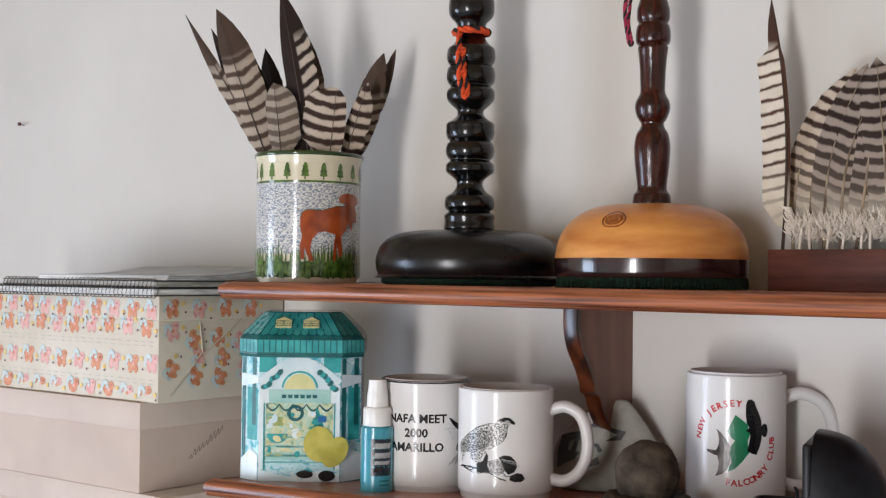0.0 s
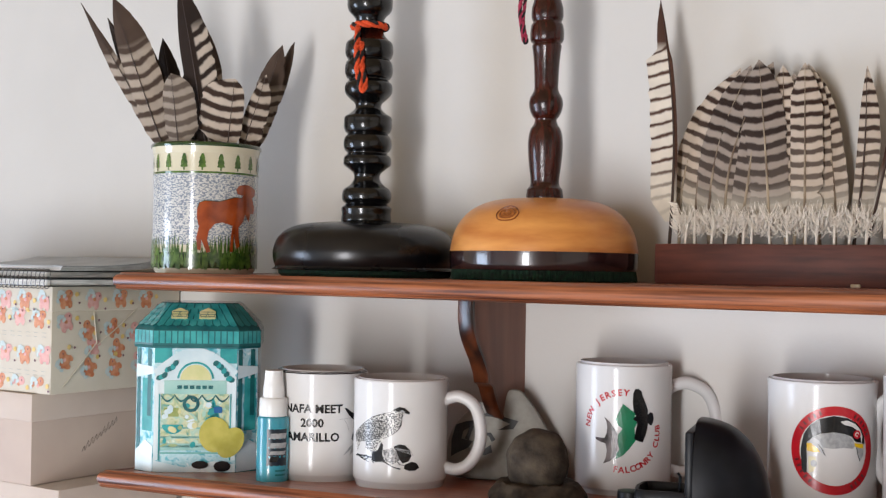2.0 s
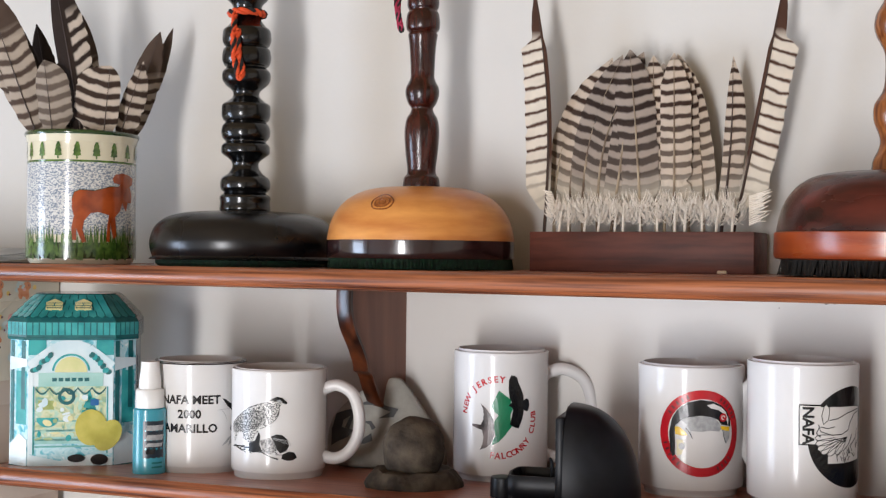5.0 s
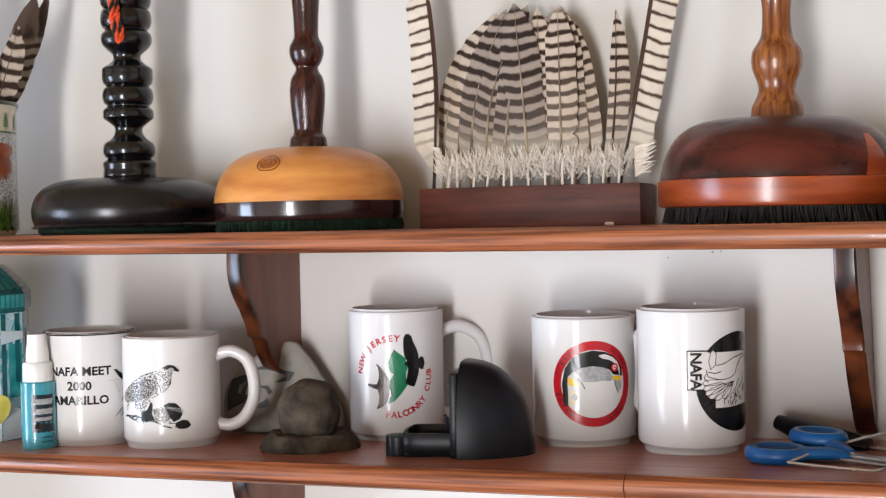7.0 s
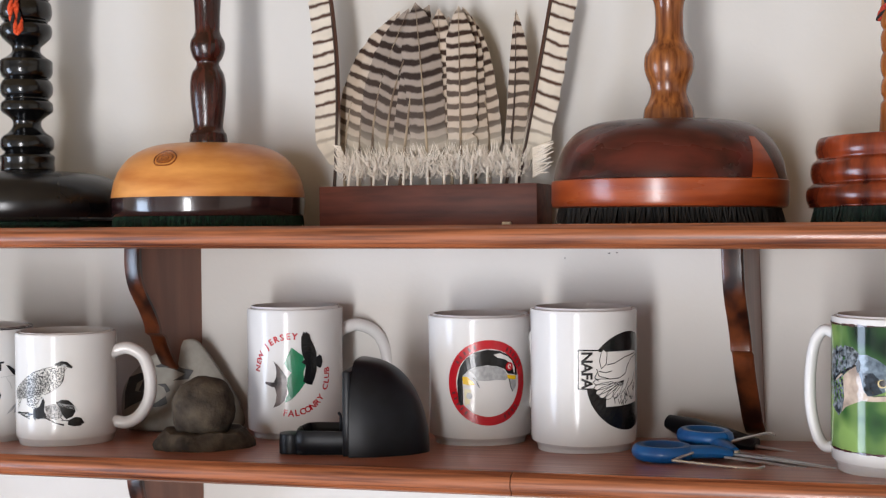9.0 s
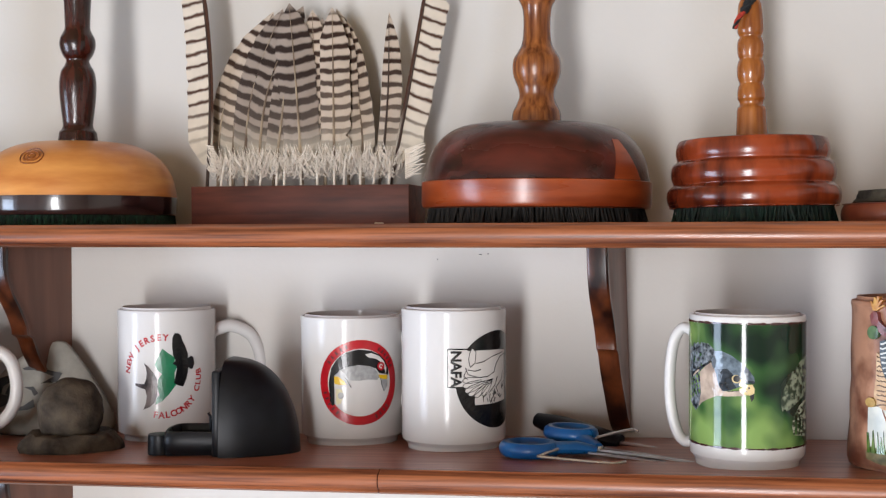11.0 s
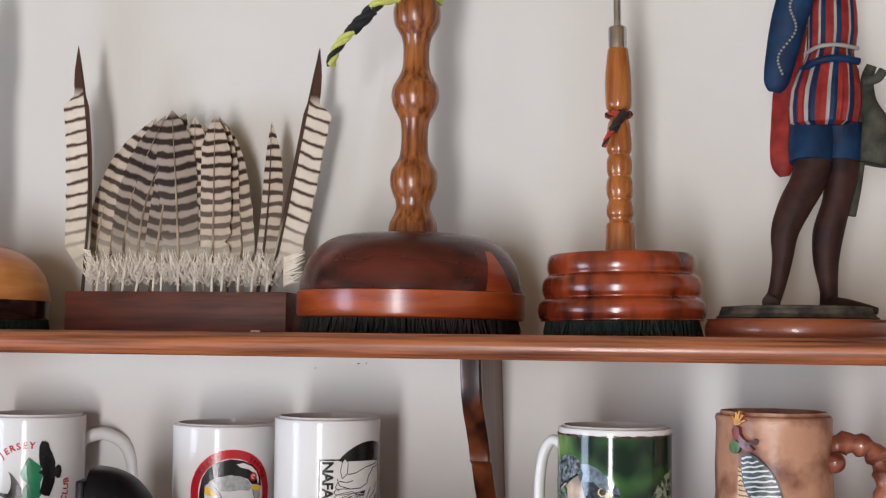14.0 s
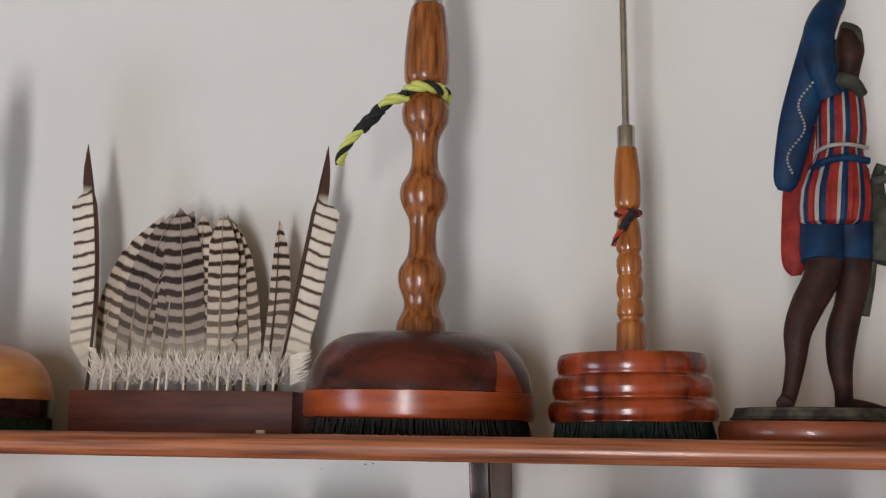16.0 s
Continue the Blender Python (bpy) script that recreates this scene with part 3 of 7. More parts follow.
def yellow_stand():
    th = thing("turned_stand", "golden maple domed stand with dark band and rosewood handle", "turned stand", pose(-0.1012, -0.02, UP_Z), group="turned stands")
    bm = lathe([(0, 0.0005), (0.080, 0.0005), (0.0825, 0.003), (0.083, 0.010), (0, 0.010)], 96)
    part("pad", bm, GREENFELT, th, "dark green turf pad")
    part("turf", bristles(0.0822, 0.0842, 0.0102, 300, 4, 2, 0.0012, 0.0009), GREENFELT, th, "green turf fibres", False)
    part("band", lathe([(0, 0.0095), (0.0845, 0.0095), (0.0856, 0.0100), (0.0862, 0.0112), (0.0866, 0.0150), (0.0868, 0.0205), (0.0866, 0.0262), (0.0, 0.0262)], 96), DARKBAND, th, "dark purple-brown wood band")
    dome = smooth_profile([(0.0865, 0.0262), (0.0855, 0.033), (0.083, 0.043), (0.078, 0.053), (0.069, 0.063), (0.056, 0.0705), (0.040, 0.0745), (0.020, 0.0755), (0.0, 0.0755)], 5)
    part("dome", lathe([(0, 0.0262)] + dome, 96), MAPLE, th)
    # a round knot in the dome, with darker rings
    bm = bmesh.new()
    n_dir = Vector((0.03, -0.78, 0.62)).normalized()
    t1 = n_dir.cross(Vector((0, 0, 1))).normalized()
    t2 = n_dir.cross(t1)
    place = Vector((0.003, -0.0735, 0.0590))
    for i in range(3):
        ring_r = 0.0030 + i * 0.0032
        pts = [place + n_dir * 0.0003 + (t1 * math.cos(a) * 1.12 + t2 * math.sin(a) * (0.9 + 0.08 * math.sin(3 * a))) * ring_r - n_dir * ring_r * ring_r * 7 for a in [2 * math.pi * k / 20 for k in range(21)]]
        tube(pts, 0.00045 if i < 2 else 0.0006, n=5, bm=bm)
    core = bmesh.new()
    mid = core.verts.new(place + n_dir * 0.0004)
    edge = [core.verts.new(place + n_dir * (0.0004 - 0.00036) + (t1 * math.cos(a) * 0.0078 + t2 * math.sin(a) * 0.0062) * (1 + 0.08 * math.sin(2 * a + 1))) for a in [2 * math.pi * k / 24 for k in range(24)]]
    for k in range(24):
        core.faces.new((mid, edge[k], edge[(k + 1) % 24]))
    part("knot_core", core, mat("knot_core_wood", "7d4318", "a4622a", rough=0.35, scale=240), th, "brown heart of the knot")
    part("knot", bm, mat("knot_wood", "6a3511", "8a4a1a", rough=0.35, scale=200), th, "dark ringed knot in the wood")
    rows = [(358, 34), (354, 34), (346, 33), (340, 32), (335, 28), (328, 26), (315, 27), (300, 29), (280, 31), (260, 32), (245, 31), (232, 28), (222, 22), (214, 20), (208, 24), (200, 28), (188, 31), (176, 30), (166, 25), (158, 22), (145, 22),
            (120, 23), (95, 25), (80, 27), (76, 25), (70, 30), (55, 31), (42, 29), (36, 26), (28, 29), (12, 29), (0, 26), (-20, 22), (-60, 26), (-90, 20)]
    part("handle", lathe([(0, 0.0755)] + handle_from(rows, 0.0755, 1 / 1966, 1975) + [(0, 0.31)], 40), ROSEWOOD, th, "glossy dark rosewood handle")
    z = 0.0755 + (358 - 0) / 1966
    braid([(-0.014, -0.012, z + 0.012), (-0.0185, -0.016, z + 0.004), (-0.0195, -0.017, z - 0.012), (-0.016, -0.016, z - 0.035), (-0.0135, -0.015, z - 0.037), (-0.0165, -0.0165, z - 0.018), (-0.015, -0.013, z + 0.010)],
          0.0018, [PINKCORD, BLACKCORD], th, label="pink braided cord")
    return th


def red_stand():
    th = thing("turned_stand", "dark walnut domed stand with orange wood band and black bristles", "turned stand", pose(0.3185, -0.03, UP_Z, 0, 0.4, 0), group="turned stands")
    part("bristle_core", lathe([(0, 0.002), (0.076, 0.002), (0.080, 0.014), (0, 0.014)], 64), BRISTLE, th, "black bristle pad")
    part("bristles", bristles(0.077, 0.084, 0.0135, 230, 7, 4, 0.0035, 0.0013), BRISTLE, th, "stiff black bristles", False)
    part("band", lathe([(0, 0.0125), (0.087, 0.0125), (0.0895, 0.0135), (0.0905, 0.016), (0.0905, 0.0328), (0.0898, 0.0333), (0, 0.0333)], 96), PADAUK, th, "orange wood band")
    dome = smooth_profile([(0.0888, 0.0336), (0.0878, 0.041), (0.0848, 0.052), (0.0795, 0.062), (0.0715, 0.0705), (0.060, 0.0765), (0.044, 0.0790), (0.024, 0.0798), (0.0, 0.0798)], 5)
    part("dome", lathe([(0, 0.0336)] + dome, 96), WALNUT, th)
    inlay = [p for p in dome if 0.0335 < p[1] < 0.0665]
    bm = bmesh.new()
    for w0, w1 in ((52, 74),):
        rows = []
        for r, z in inlay[::2]:
            g = (z - 0.0336) / 0.032
            a, b = radians(w0 + 6 * g - 90), radians(w1 - 12 * g - 90)
            rows.append([bm.verts.new(((r + 0.0003) * math.cos(a + (b - a) * k / 6), (r + 0.0003) * math.sin(a + (b - a) * k / 6), z)) for k in range(7)])
        for p, q in zip(rows, rows[1:]):
            for k in range(6):
                bm.faces.new((p[k], p[k + 1], q[k + 1], q[k]))
    part("inlay", bm, PADAUK, th, "reddish wood inlay")
    rows = [(592, 45), (585, 44), (572, 42), (558, 35), (545, 31), (532, 33), (520, 38), (508, 42), (495, 43), (482, 41), (472, 35), (460, 28), (446, 25), (420, 24), (398, 26), (385, 32), (372, 39), (358, 43), (346, 43), (334, 40), (322, 33), (310, 27), (295, 24), (268, 24),
            (252, 27), (240, 33), (228, 40), (214, 43), (202, 43), (192, 40), (184, 33), (176, 28), (166, 29), (158, 36), (150, 40), (138, 41), (110, 41), (80, 39), (50, 36), (25, 32), (16, 29)]
    z0 = 0.0798
    part("handle", lathe([(0, z0)] + handle_from(rows, z0, 0.000467, 2240) + [(0, z0 + 576 * 0.000467)], 48), TEAK, th, "glossy brown turned handle")
    zt = z0 + 576 * 0.000467
    part("ferrule", lathe([(0, zt - 0.002), (0.0118, zt - 0.002), (0.0118, zt + 0.03), (0.010, zt + 0.034), (0, zt + 0.034)], 32), STEEL, th, "steel ferrule")
    part("rod", lathe([(0, zt + 0.03), (0.0035, zt + 0.03), (0.0035, zt + 0.14), (0, zt + 0.14)], 16), STEEL, th, "steel rod")
    zc = z0 + (592 - 178) * 0.000467
    braid(loop_round(0.0165, zc, 12, drop=-0.004), 0.0042, [LIMECORD, BLACKCORD], th, label="lime and black braided cord")
    braid([(-0.012, -0.012, zc - 0.003), (-0.026, -0.014, zc - 0.006), (-0.034, -0.012, zc - 0.012)], 0.0042, [LIMECORD, BLACKCORD], th, label="lime and black braided cord")
    braid([(-0.034, -0.012, zc - 0.012), (-0.044, -0.010, zc - 0.021), (-0.052, -0.008, zc - 0.027)], 0.0048, [BLACKCORD, BLACKCORD], th, label="black whipping on the cord")
    braid([(-0.052, -0.008, zc - 0.027), (-0.062, -0.006, zc - 0.037), (-0.068, -0.006, zc - 0.047), (-0.070, -0.006, zc - 0.056)], 0.0037, [LIMECORD, BLACKCORD], th, label="lime and black braided cord")
    return th


def small_stand():
    th = thing("turned_stand", "red cedar stepped stand with slim turned handle and steel rod", "turned stand", pose(0.4862, -0.05, UP_Z - 0.001, 0, -0.9, 0), group="turned stands")
    part("bristle_core", lathe([(0, 0.001), (0.050, 0.001), (0.056, 0.013), (0, 0.013)], 64), GREENBRISTLE, th, "dark green bristle pad")
    part("bristles", bristles(0.050, 0.0565, 0.0135, 170, 9, 4, 0.0035, 0.0012), GREENBRISTLE, th, "dark green bristles", False)
    prof = smooth_profile([(0, 0.0125), (0.055, 0.0125), (0.0608, 0.0145), (0.0626, 0.020), (0.0618, 0.026), (0.0585, 0.0293), (0.0575, 0.0305), (0.0588, 0.034), (0.0592, 0.039), (0.0578, 0.0445), (0.0548, 0.0470), (0.0542, 0.0482), (0.0552, 0.052), (0.0550, 0.057), (0.0536, 0.0612), (0.0500, 0.0630), (0.03, 0.0632), (0, 0.0632)], 4)
    part("base", lathe(prof, 96), CEDAR, th, "glossy red cedar with pale streaks")
    rows = [(633, 28), (628, 28), (600, 26), (580, 25), (574, 21), (568, 21), (562, 24), (550, 24), (541, 22), (536, 20), (530, 22), (522, 24), (508, 24), (499, 22), (494, 20), (488, 22), (480, 23), (468, 23), (460, 21), (455, 19), (449, 22), (440, 23), (418, 22), (400, 20), (390, 16), (380, 14), (374, 20), (368, 23), (350, 24), (320, 24), (295, 22), (270, 19), (264, 18)]
    z0 = 0.0632
    part("handle", lathe([(0, z0)] + handle_from(rows, z0, 0.000425, 2385) + [(0, z0 + 369 * 0.000425)], 40), LIGHTTURN, th, "light brown turned handle")
    zt = z0 + 369 * 0.000425
    part("ferrule", lathe([(0, zt - 0.001), (0.0068, zt - 0.001), (0.0070, zt + 0.0155), (0.0064, zt + 0.017), (0, zt + 0.017)], 32), STEEL, th, "steel ferrule")
    part("rod", lathe([(0, zt + 0.016), (0.0029, zt + 0.016), (0.0026, zt + 0.18), (0, zt + 0.18)], 16), STEEL, th, "thin steel rod")
    zc = z0 + (633 - 383) * 0.000425
    braid(loop_round(0.0085, zc, 10), 0.0021, [REDCORD, BLACKCORD], th, label="red and black braided cord")
    braid([(0.006, -0.011, zc), (0.001, -0.0125, zc - 0.006), (-0.004, -0.012, zc - 0.014)], 0.003, [BLACKCORD, BLACKCORD], th, label="black whipping on the cord")
    braid([(-0.003, -0.012, zc - 0.013), (-0.008, -0.0125, zc - 0.019), (-0.0105, -0.012, zc - 0.026)], 0.0017, [REDCORD, BLACKCORD], th, label="red braided cord")
    return th


black_stand(), yellow_stand(), red_stand(), small_stand()


# ---- feathers ----
MIDSHAFT = mat("brown_feather_shaft", "5f4c3d", "a89880", rough=0.5)


def feather(foot, tip, width, material, parent, bow=0.0, face=(0, -1, 0), lean=0.0, shape=0.55, start=0.06, split=0.5, shaft=SHAFT, ragged=0.05, seed=0, blunt=0.35, curl=0.10, name="feather", notch=2.0):
    """foot, tip in the thing's own space. split: where the shaft runs across the vane (0 left to 1 right)."""
    rnd = random.Random(seed)
    A, B = Vector(foot), Vector(tip)
    axis = B - A
    ln = axis.length
    d = axis.normalized()
    n = Vector(face)
    n = (n - d * n.dot(d)).normalized()
    s = d.cross(n).normalized()
    if s.x < 0:
        s = -s
    NV, NU = 40, 10
    bm = bmesh.new()
    uvl = bm.loops.layers.uv.new("UVMap")
    grid = []
    gaps = [(rnd.uniform(start, 0.95), rnd.choice((-1, 1)), rnd.uniform(0.05, 0.2)) for _ in range(3)]
    for i in range(NV + 1):
        v = start + (1 - start) * i / NV
        w = width * min(1.0, ((v - start) / 0.12 + 0.25)) * (1 - max(0, (v - shape) / (1 - shape)) ** (1 / blunt) if v > shape else 1)
        if v > notch:
            w *= 1 - 0.52 * min(1, (v - notch) / 0.03)
        w = max(w, 0.0006)
        c = A + axis * v + s * bow * math.sin(math.pi * v) * ln + n * lean * v * v * ln
        row = []
        for j in range(NU + 1):
            u = j / NU
            side = u - split
            edge = abs(side) / max(split, 1 - split)
            off = side * w
            k = rnd.uniform(-1, 1) * ragged * w * (edge > 0.8)
            for g, sg, dep in gaps:
                if sg * side > 0 and abs(v - g) < 0.012 and edge > 0.5:
                    k -= sg * dep * w * edge * 0.5
            p = c + s * (off + k) + d * (edge ** 1.5) * w * 0.12 - n * curl * w * (edge ** 2)
            row.append((bm.verts.new(p), (u, v)))
        grid.append(row)
    for a, b in zip(grid, grid[1:]):
        for j in range(NU):
            q = (a[j], a[j + 1], b[j + 1], b[j])
            f = bm.faces.new([x[0] for x in q])
            for lp, x in zip(f.loops, q):
                lp[uvl].uv = x[1]
    line = [A + axis * (k / 14) * 0.985 + s * bow * math.sin(math.pi * k / 14) * ln + n * (lean * (k / 14) ** 2 * ln + 0.0005) for k in range(15)]
    tube(line, [max(0.00025, 0.0016 * (1 - k / 15)) for k in range(15)], n=6, bm=bm, mi=1)
    return part(name, bm, [material, shaft], parent)


def feather_board():
    th = thing("feather_display", "barred owl-like feathers standing in a walnut block", "feather display", pose(0.0, 0.0, UP_Z, 0, 0, 3.0))
    h = 0.0355
    part("block", box((0, 0, 0), (0.2, 0.055, h), 0.0008), BLOCKWOOD, th, "plain walnut block")

    def P(cx, cy, y):
        xx, zz, k = (cx - 56) / 3240, h + (775 - cy) / 3350, y / 0.983
        return (xx + (xx - 0.551) * k, y, zz + (zz - 0.0025) * k)

    feather(P(112, 785, 0.020), P(76, 48, 0.020), 0.0260, F_PALE, th, bow=0.035, start=0.10, shape=0.70, split=0.87, blunt=0.42, seed=1, ragged=0.05, notch=0.76, shaft=DARKSHAFT)
    fan = [(150, 300, 285, 0.026, 0.034, F_FAN2), (195, 318, 268, 0.030, 0.030, F_FAN2), (232, 345, 262, 0.031, 0.026, F_FAN), (400, 362, 246, 0.036, 0.017, F_FAN), (275, 405, 256, 0.031, 0.022, F_FAN), (312, 372, 262, 0.030, 0.020, F_FAN),
           (445, 432, 268, 0.028, 0.022, F_FAN2), (470, 462, 292, 0.028, 0.024, F_FAN), (495, 490, 264, 0.029, 0.020, F_FAN2), (540, 512, 275, 0.025, 0.027, F_FAN2), (582, 505, 268, 0.023, 0.031, F_FAN2)]
    for i, (bx, tx, ty, w, y, m) in enumerate(fan):
        t = P(tx, ty, y + 0.001)
        feather(P(bx, 785, y), t, w, m, th, bow=(-0.10 if tx > bx + 60 else 0.09 if tx < bx - 40 else 0.02) * abs(tx - bx) / 150, start=0.12, shape=0.62, split=0.5, seed=10 + i, blunt=0.36, ragged=0.03, shaft=MIDSHAFT)
    feather(P(627, 785, 0.026), P(656, 285, 0.026), 0.0185, F_FAN2, th, bow=0.02, start=0.12, shape=0.45, split=0.35, seed=31, blunt=0.36, ragged=0.03, shaft=DARKSHAFT)
    feather(P(656, 785, 0.018), P(788, 74, 0.018), 0.0235, F_PALE_R, th, bow=0.005, start=0.10, shape=0.70, split=0.13, seed=32, blunt=0.42, ragged=0.05, notch=0.74, shaft=DARKSHAFT)
    # loose down at the foot
    rnd = random.Random(5)
    for i in range(13):
        bm = bmesh.new()
        x = 0.022 + i * 0.0132
        for k in range(120):
            y = rnd.uniform(0.006, 0.028)
            z = h + 0.005 + 0.020 * rnd.random() ** 0.8
            side = rnd.choice((-1, 1))
            ln = rnd.uniform(0.005, 0.014)
            curl = rnd.uniform(0.2, 1.1)
            xo = x + rnd.uniform(-0.005, 0.005)
            p = [(xo + side * ln * (0.75 * q - 0.35 * curl * q * q), y - 0.004 * q * rnd.uniform(0.3, 1), z + ln * (0.25 * q + 0.75 * q * q) * rnd.uniform(0.7, 1.1)) for q in (0, 0.33, 0.66, 1.0)]
            tube(p, [0.0003, 0.0004, 0.0003, 0.0001], n=3, bm=bm)
        part("down_tuft", bm, DOWN, th, "white downy barbs")
        xq = x + rnd.uniform(-0.004, 0.004)
        part("quill", tube([(xq, 0.009, h - 0.002), (xq + rnd.uniform(-0.002, 0.002), 0.012, h + 0.016 + 0.008 * rnd.random())], 0.0011, n=8), DOWN, th, "pale quill")
    # splayed barbs on the outermost feather
    for k in range(16):
        bm = bmesh.new()
        z = h + 0.006 + k * 0.0016
        ln = rnd.uniform(0.010, 0.020)
        tube([(0.192, 0.018, z), (0.192 + ln * 0.5, 0.016, z + 0.003), (0.192 + ln, 0.016, z + rnd.uniform(0.003, 0.009))], [0.0011, 0.0009, 0.0003], n=4, bm=bm)
        part("loose_barb", bm, DOWN, th, "loose pale barb")
    for sgn, cx, cz in ((-1, 0.016, 0.052),):
        for k in range(11):
            bm = bmesh.new()
            z = h + cz - 0.038 + k * 0.0022 + 0.012 * (cz > 0.1)
            x = cx + sgn * rnd.uniform(0.0, 0.003)
            ln = rnd.uniform(0.005, 0.009)
            tube([(x, 0.019, z), (x + sgn * ln * 0.6, 0.018, z + 0.001), (x + sgn * ln, 0.018, z + rnd.uniform(0.002, 0.006))], [0.0009, 0.0008, 0.0002], n=4, bm=bm)
            part("loose_barb", bm, DOWN, th, "loose pale barb")
    part("chip", box((0.170, -0.004, 0.0), (0.178, 0.0, 0.003), 0.001), SHAFT, th, "pale fleck")
    return th


feather_board()


# ---- crock with feathers ----
CROCK = mat("cream_glaze", "cfc8ad", "d8d2bb", rough=0.14, scale=12, coat=0.6)
SPECKLE = mat("blue_speckle_glaze", "7c8694", "cfcfcb", rough=0.16, scale=420, detail=2, stretch=(1, 1, 1.8), coat=0.6, lo=0.44, hi=0.54)
CROCKGREEN = mat("dark_green_glaze", "1f3318", "2d4522", rough=0.15, scale=60, coat=0.6)
LEAFGREEN = mat("leaf_green_glaze", "2c4a1a", "5b7a33", rough=0.2, scale=140, coat=0.5)
RUST = mat("rust_glaze", "7d3312", "a34a1e", rough=0.2, scale=60, coat=0.5)


def crock():
    th = thing("crock", "glazed crock painted with trees and a brown animal, holding feathers", "crock", pose(-0.5015, -0.045, UP_Z))
    R = 0.0555
    H = 0.1365
    prof = smooth_profile([(0, 0.0), (0.046, 0.0), (0.0525, 0.002), (0.0553, 0.009), (0.0557, 0.03), (0.0557, 0.118), (0.0562, 0.126), (0.0580, 0.1335), (0.0585, H - 0.001), (0.0570, H), (0.0545, H - 0.001), (0.0530, 0.130), (0.0525, 0.10), (0.052, 0.01), (0.0, 0.008)], 4)
    part("body", lathe(prof, 96), CROCK, th, "cream glazed body")
    part("rim", lathe(smooth_profile([(0.0583, H - 0.0035), (0.0590, H - 0.0015), (0.0578, H + 0.0008), (0.0555, H + 0.0006), (0.0540, H - 0.002)], 4), 96), CROCKGREEN, th, "dark green rim")
    rr = R + 0.0004
    bm = lathe([(rr, 0.030), (rr, 0.1045)], 96)
    part("speckled_band", bm, SPECKLE, th, "blue speckled band")
    part("line", lathe([(rr + 0.0002, 0.1045), (rr + 0.0003, 0.1066)], 96), LEAFGREEN, th, "green line")
    rnd = random.Random(3)
    trees = []
    for k in range(18):
        x0 = -math.pi * R + k * 2 * math.pi * R / 18
        z = 0.1075
        w = 0.0042
        tree = [(x0 - 0.0008, z), (x0 - 0.0008, z + 0.003), (x0 - w, z + 0.0035), (x0 - w * 0.7, z + 0.007), (x0 - w * 0.95, z + 0.0075), (x0 - w * 0.55, z + 0.012), (x0 - w * 0.7, z + 0.0125), (x0 - w * 0.2, z + 0.0175),
                (x0 + w * 0.3, z + 0.0175), (x0 + w * 0.7, z + 0.0125), (x0 + w * 0.55, z + 0.012), (x0 + w * 0.95, z + 0.0075), (x0 + w * 0.7, z + 0.007), (x0 + w, z + 0.0035), (x0 + 0.0008, z + 0.003), (x0 + 0.0008, z)]
        trees.append(("poly", tree))
    for tree in trees:
        part("painted_tree", wrap(drawing([tree]), rr + 0.0004, 0, 0), LEAFGREEN, th, "small green painted tree")
    grass = []
    for k in range(520):
        x0 = rnd.uniform(-math.pi * R, math.pi * R)
        z = rnd.uniform(0.004, 0.014)
        hgt = rnd.uniform(0.012, 0.030)
        w = rnd.uniform(0.0008, 0.0018)
        dx = rnd.uniform(-0.004, 0.004)
        grass.append(("poly", [(x0 - w, z), (x0 + w, z), (x0 + dx + 0.0002, z + hgt), (x0 + dx - 0.0002, z + hgt)]))
    part("grass_base", lathe([(0.0543, 0.0045), (rr + 0.0003, 0.010), (rr + 0.0003, 0.022)], 96), CROCKGREEN, th, "dark green glaze")
    part("painted_grass", wrap(drawing(grass), rr + 0.0006, 0, 0), LEAFGREEN, th, "painted green grass blades")["kind"] = "stuff"
    view = 36.0
    animal = [(425, 790), (432, 768), (450, 760), (500, 762), (550, 746), (575, 746), (580, 739), (560, 735), (555, 720), (565, 705), (590, 700), (608, 705), (620, 715), (619, 735), (611, 745), (617, 775), (616, 800), (605, 800), (600, 830), (592, 815), (588, 802), (580, 830),
              (565, 850), (570, 915), (560, 925), (555, 905), (550, 870), (548, 935), (537, 935), (540, 880), (545, 845), (510, 835), (485, 840), (465, 865), (460, 895), (472, 935), (460, 940), (445, 905), (440, 890), (440, 932), (428, 930), (424, 890), (432, 850), (425, 820)]
    part("painted_animal", wrap(drawing([("poly", unroll(animal, 453, 182, R, 1012, 0.000303))]), rr + 0.0009, 43.6, 0.0), RUST, th, "rust brown hoofed animal")
    back = [(425, 790), (432, 769), (450, 761), (500, 763), (550, 747), (575, 747)]
    part("dark_outline", wrap(drawing(stroke(unroll(back, 453, 182, R, 1012, 0.000303), 0.0007)), rr + 0.0011, 43.6, 0.0), CROCKGREEN, th, "dark brush line")
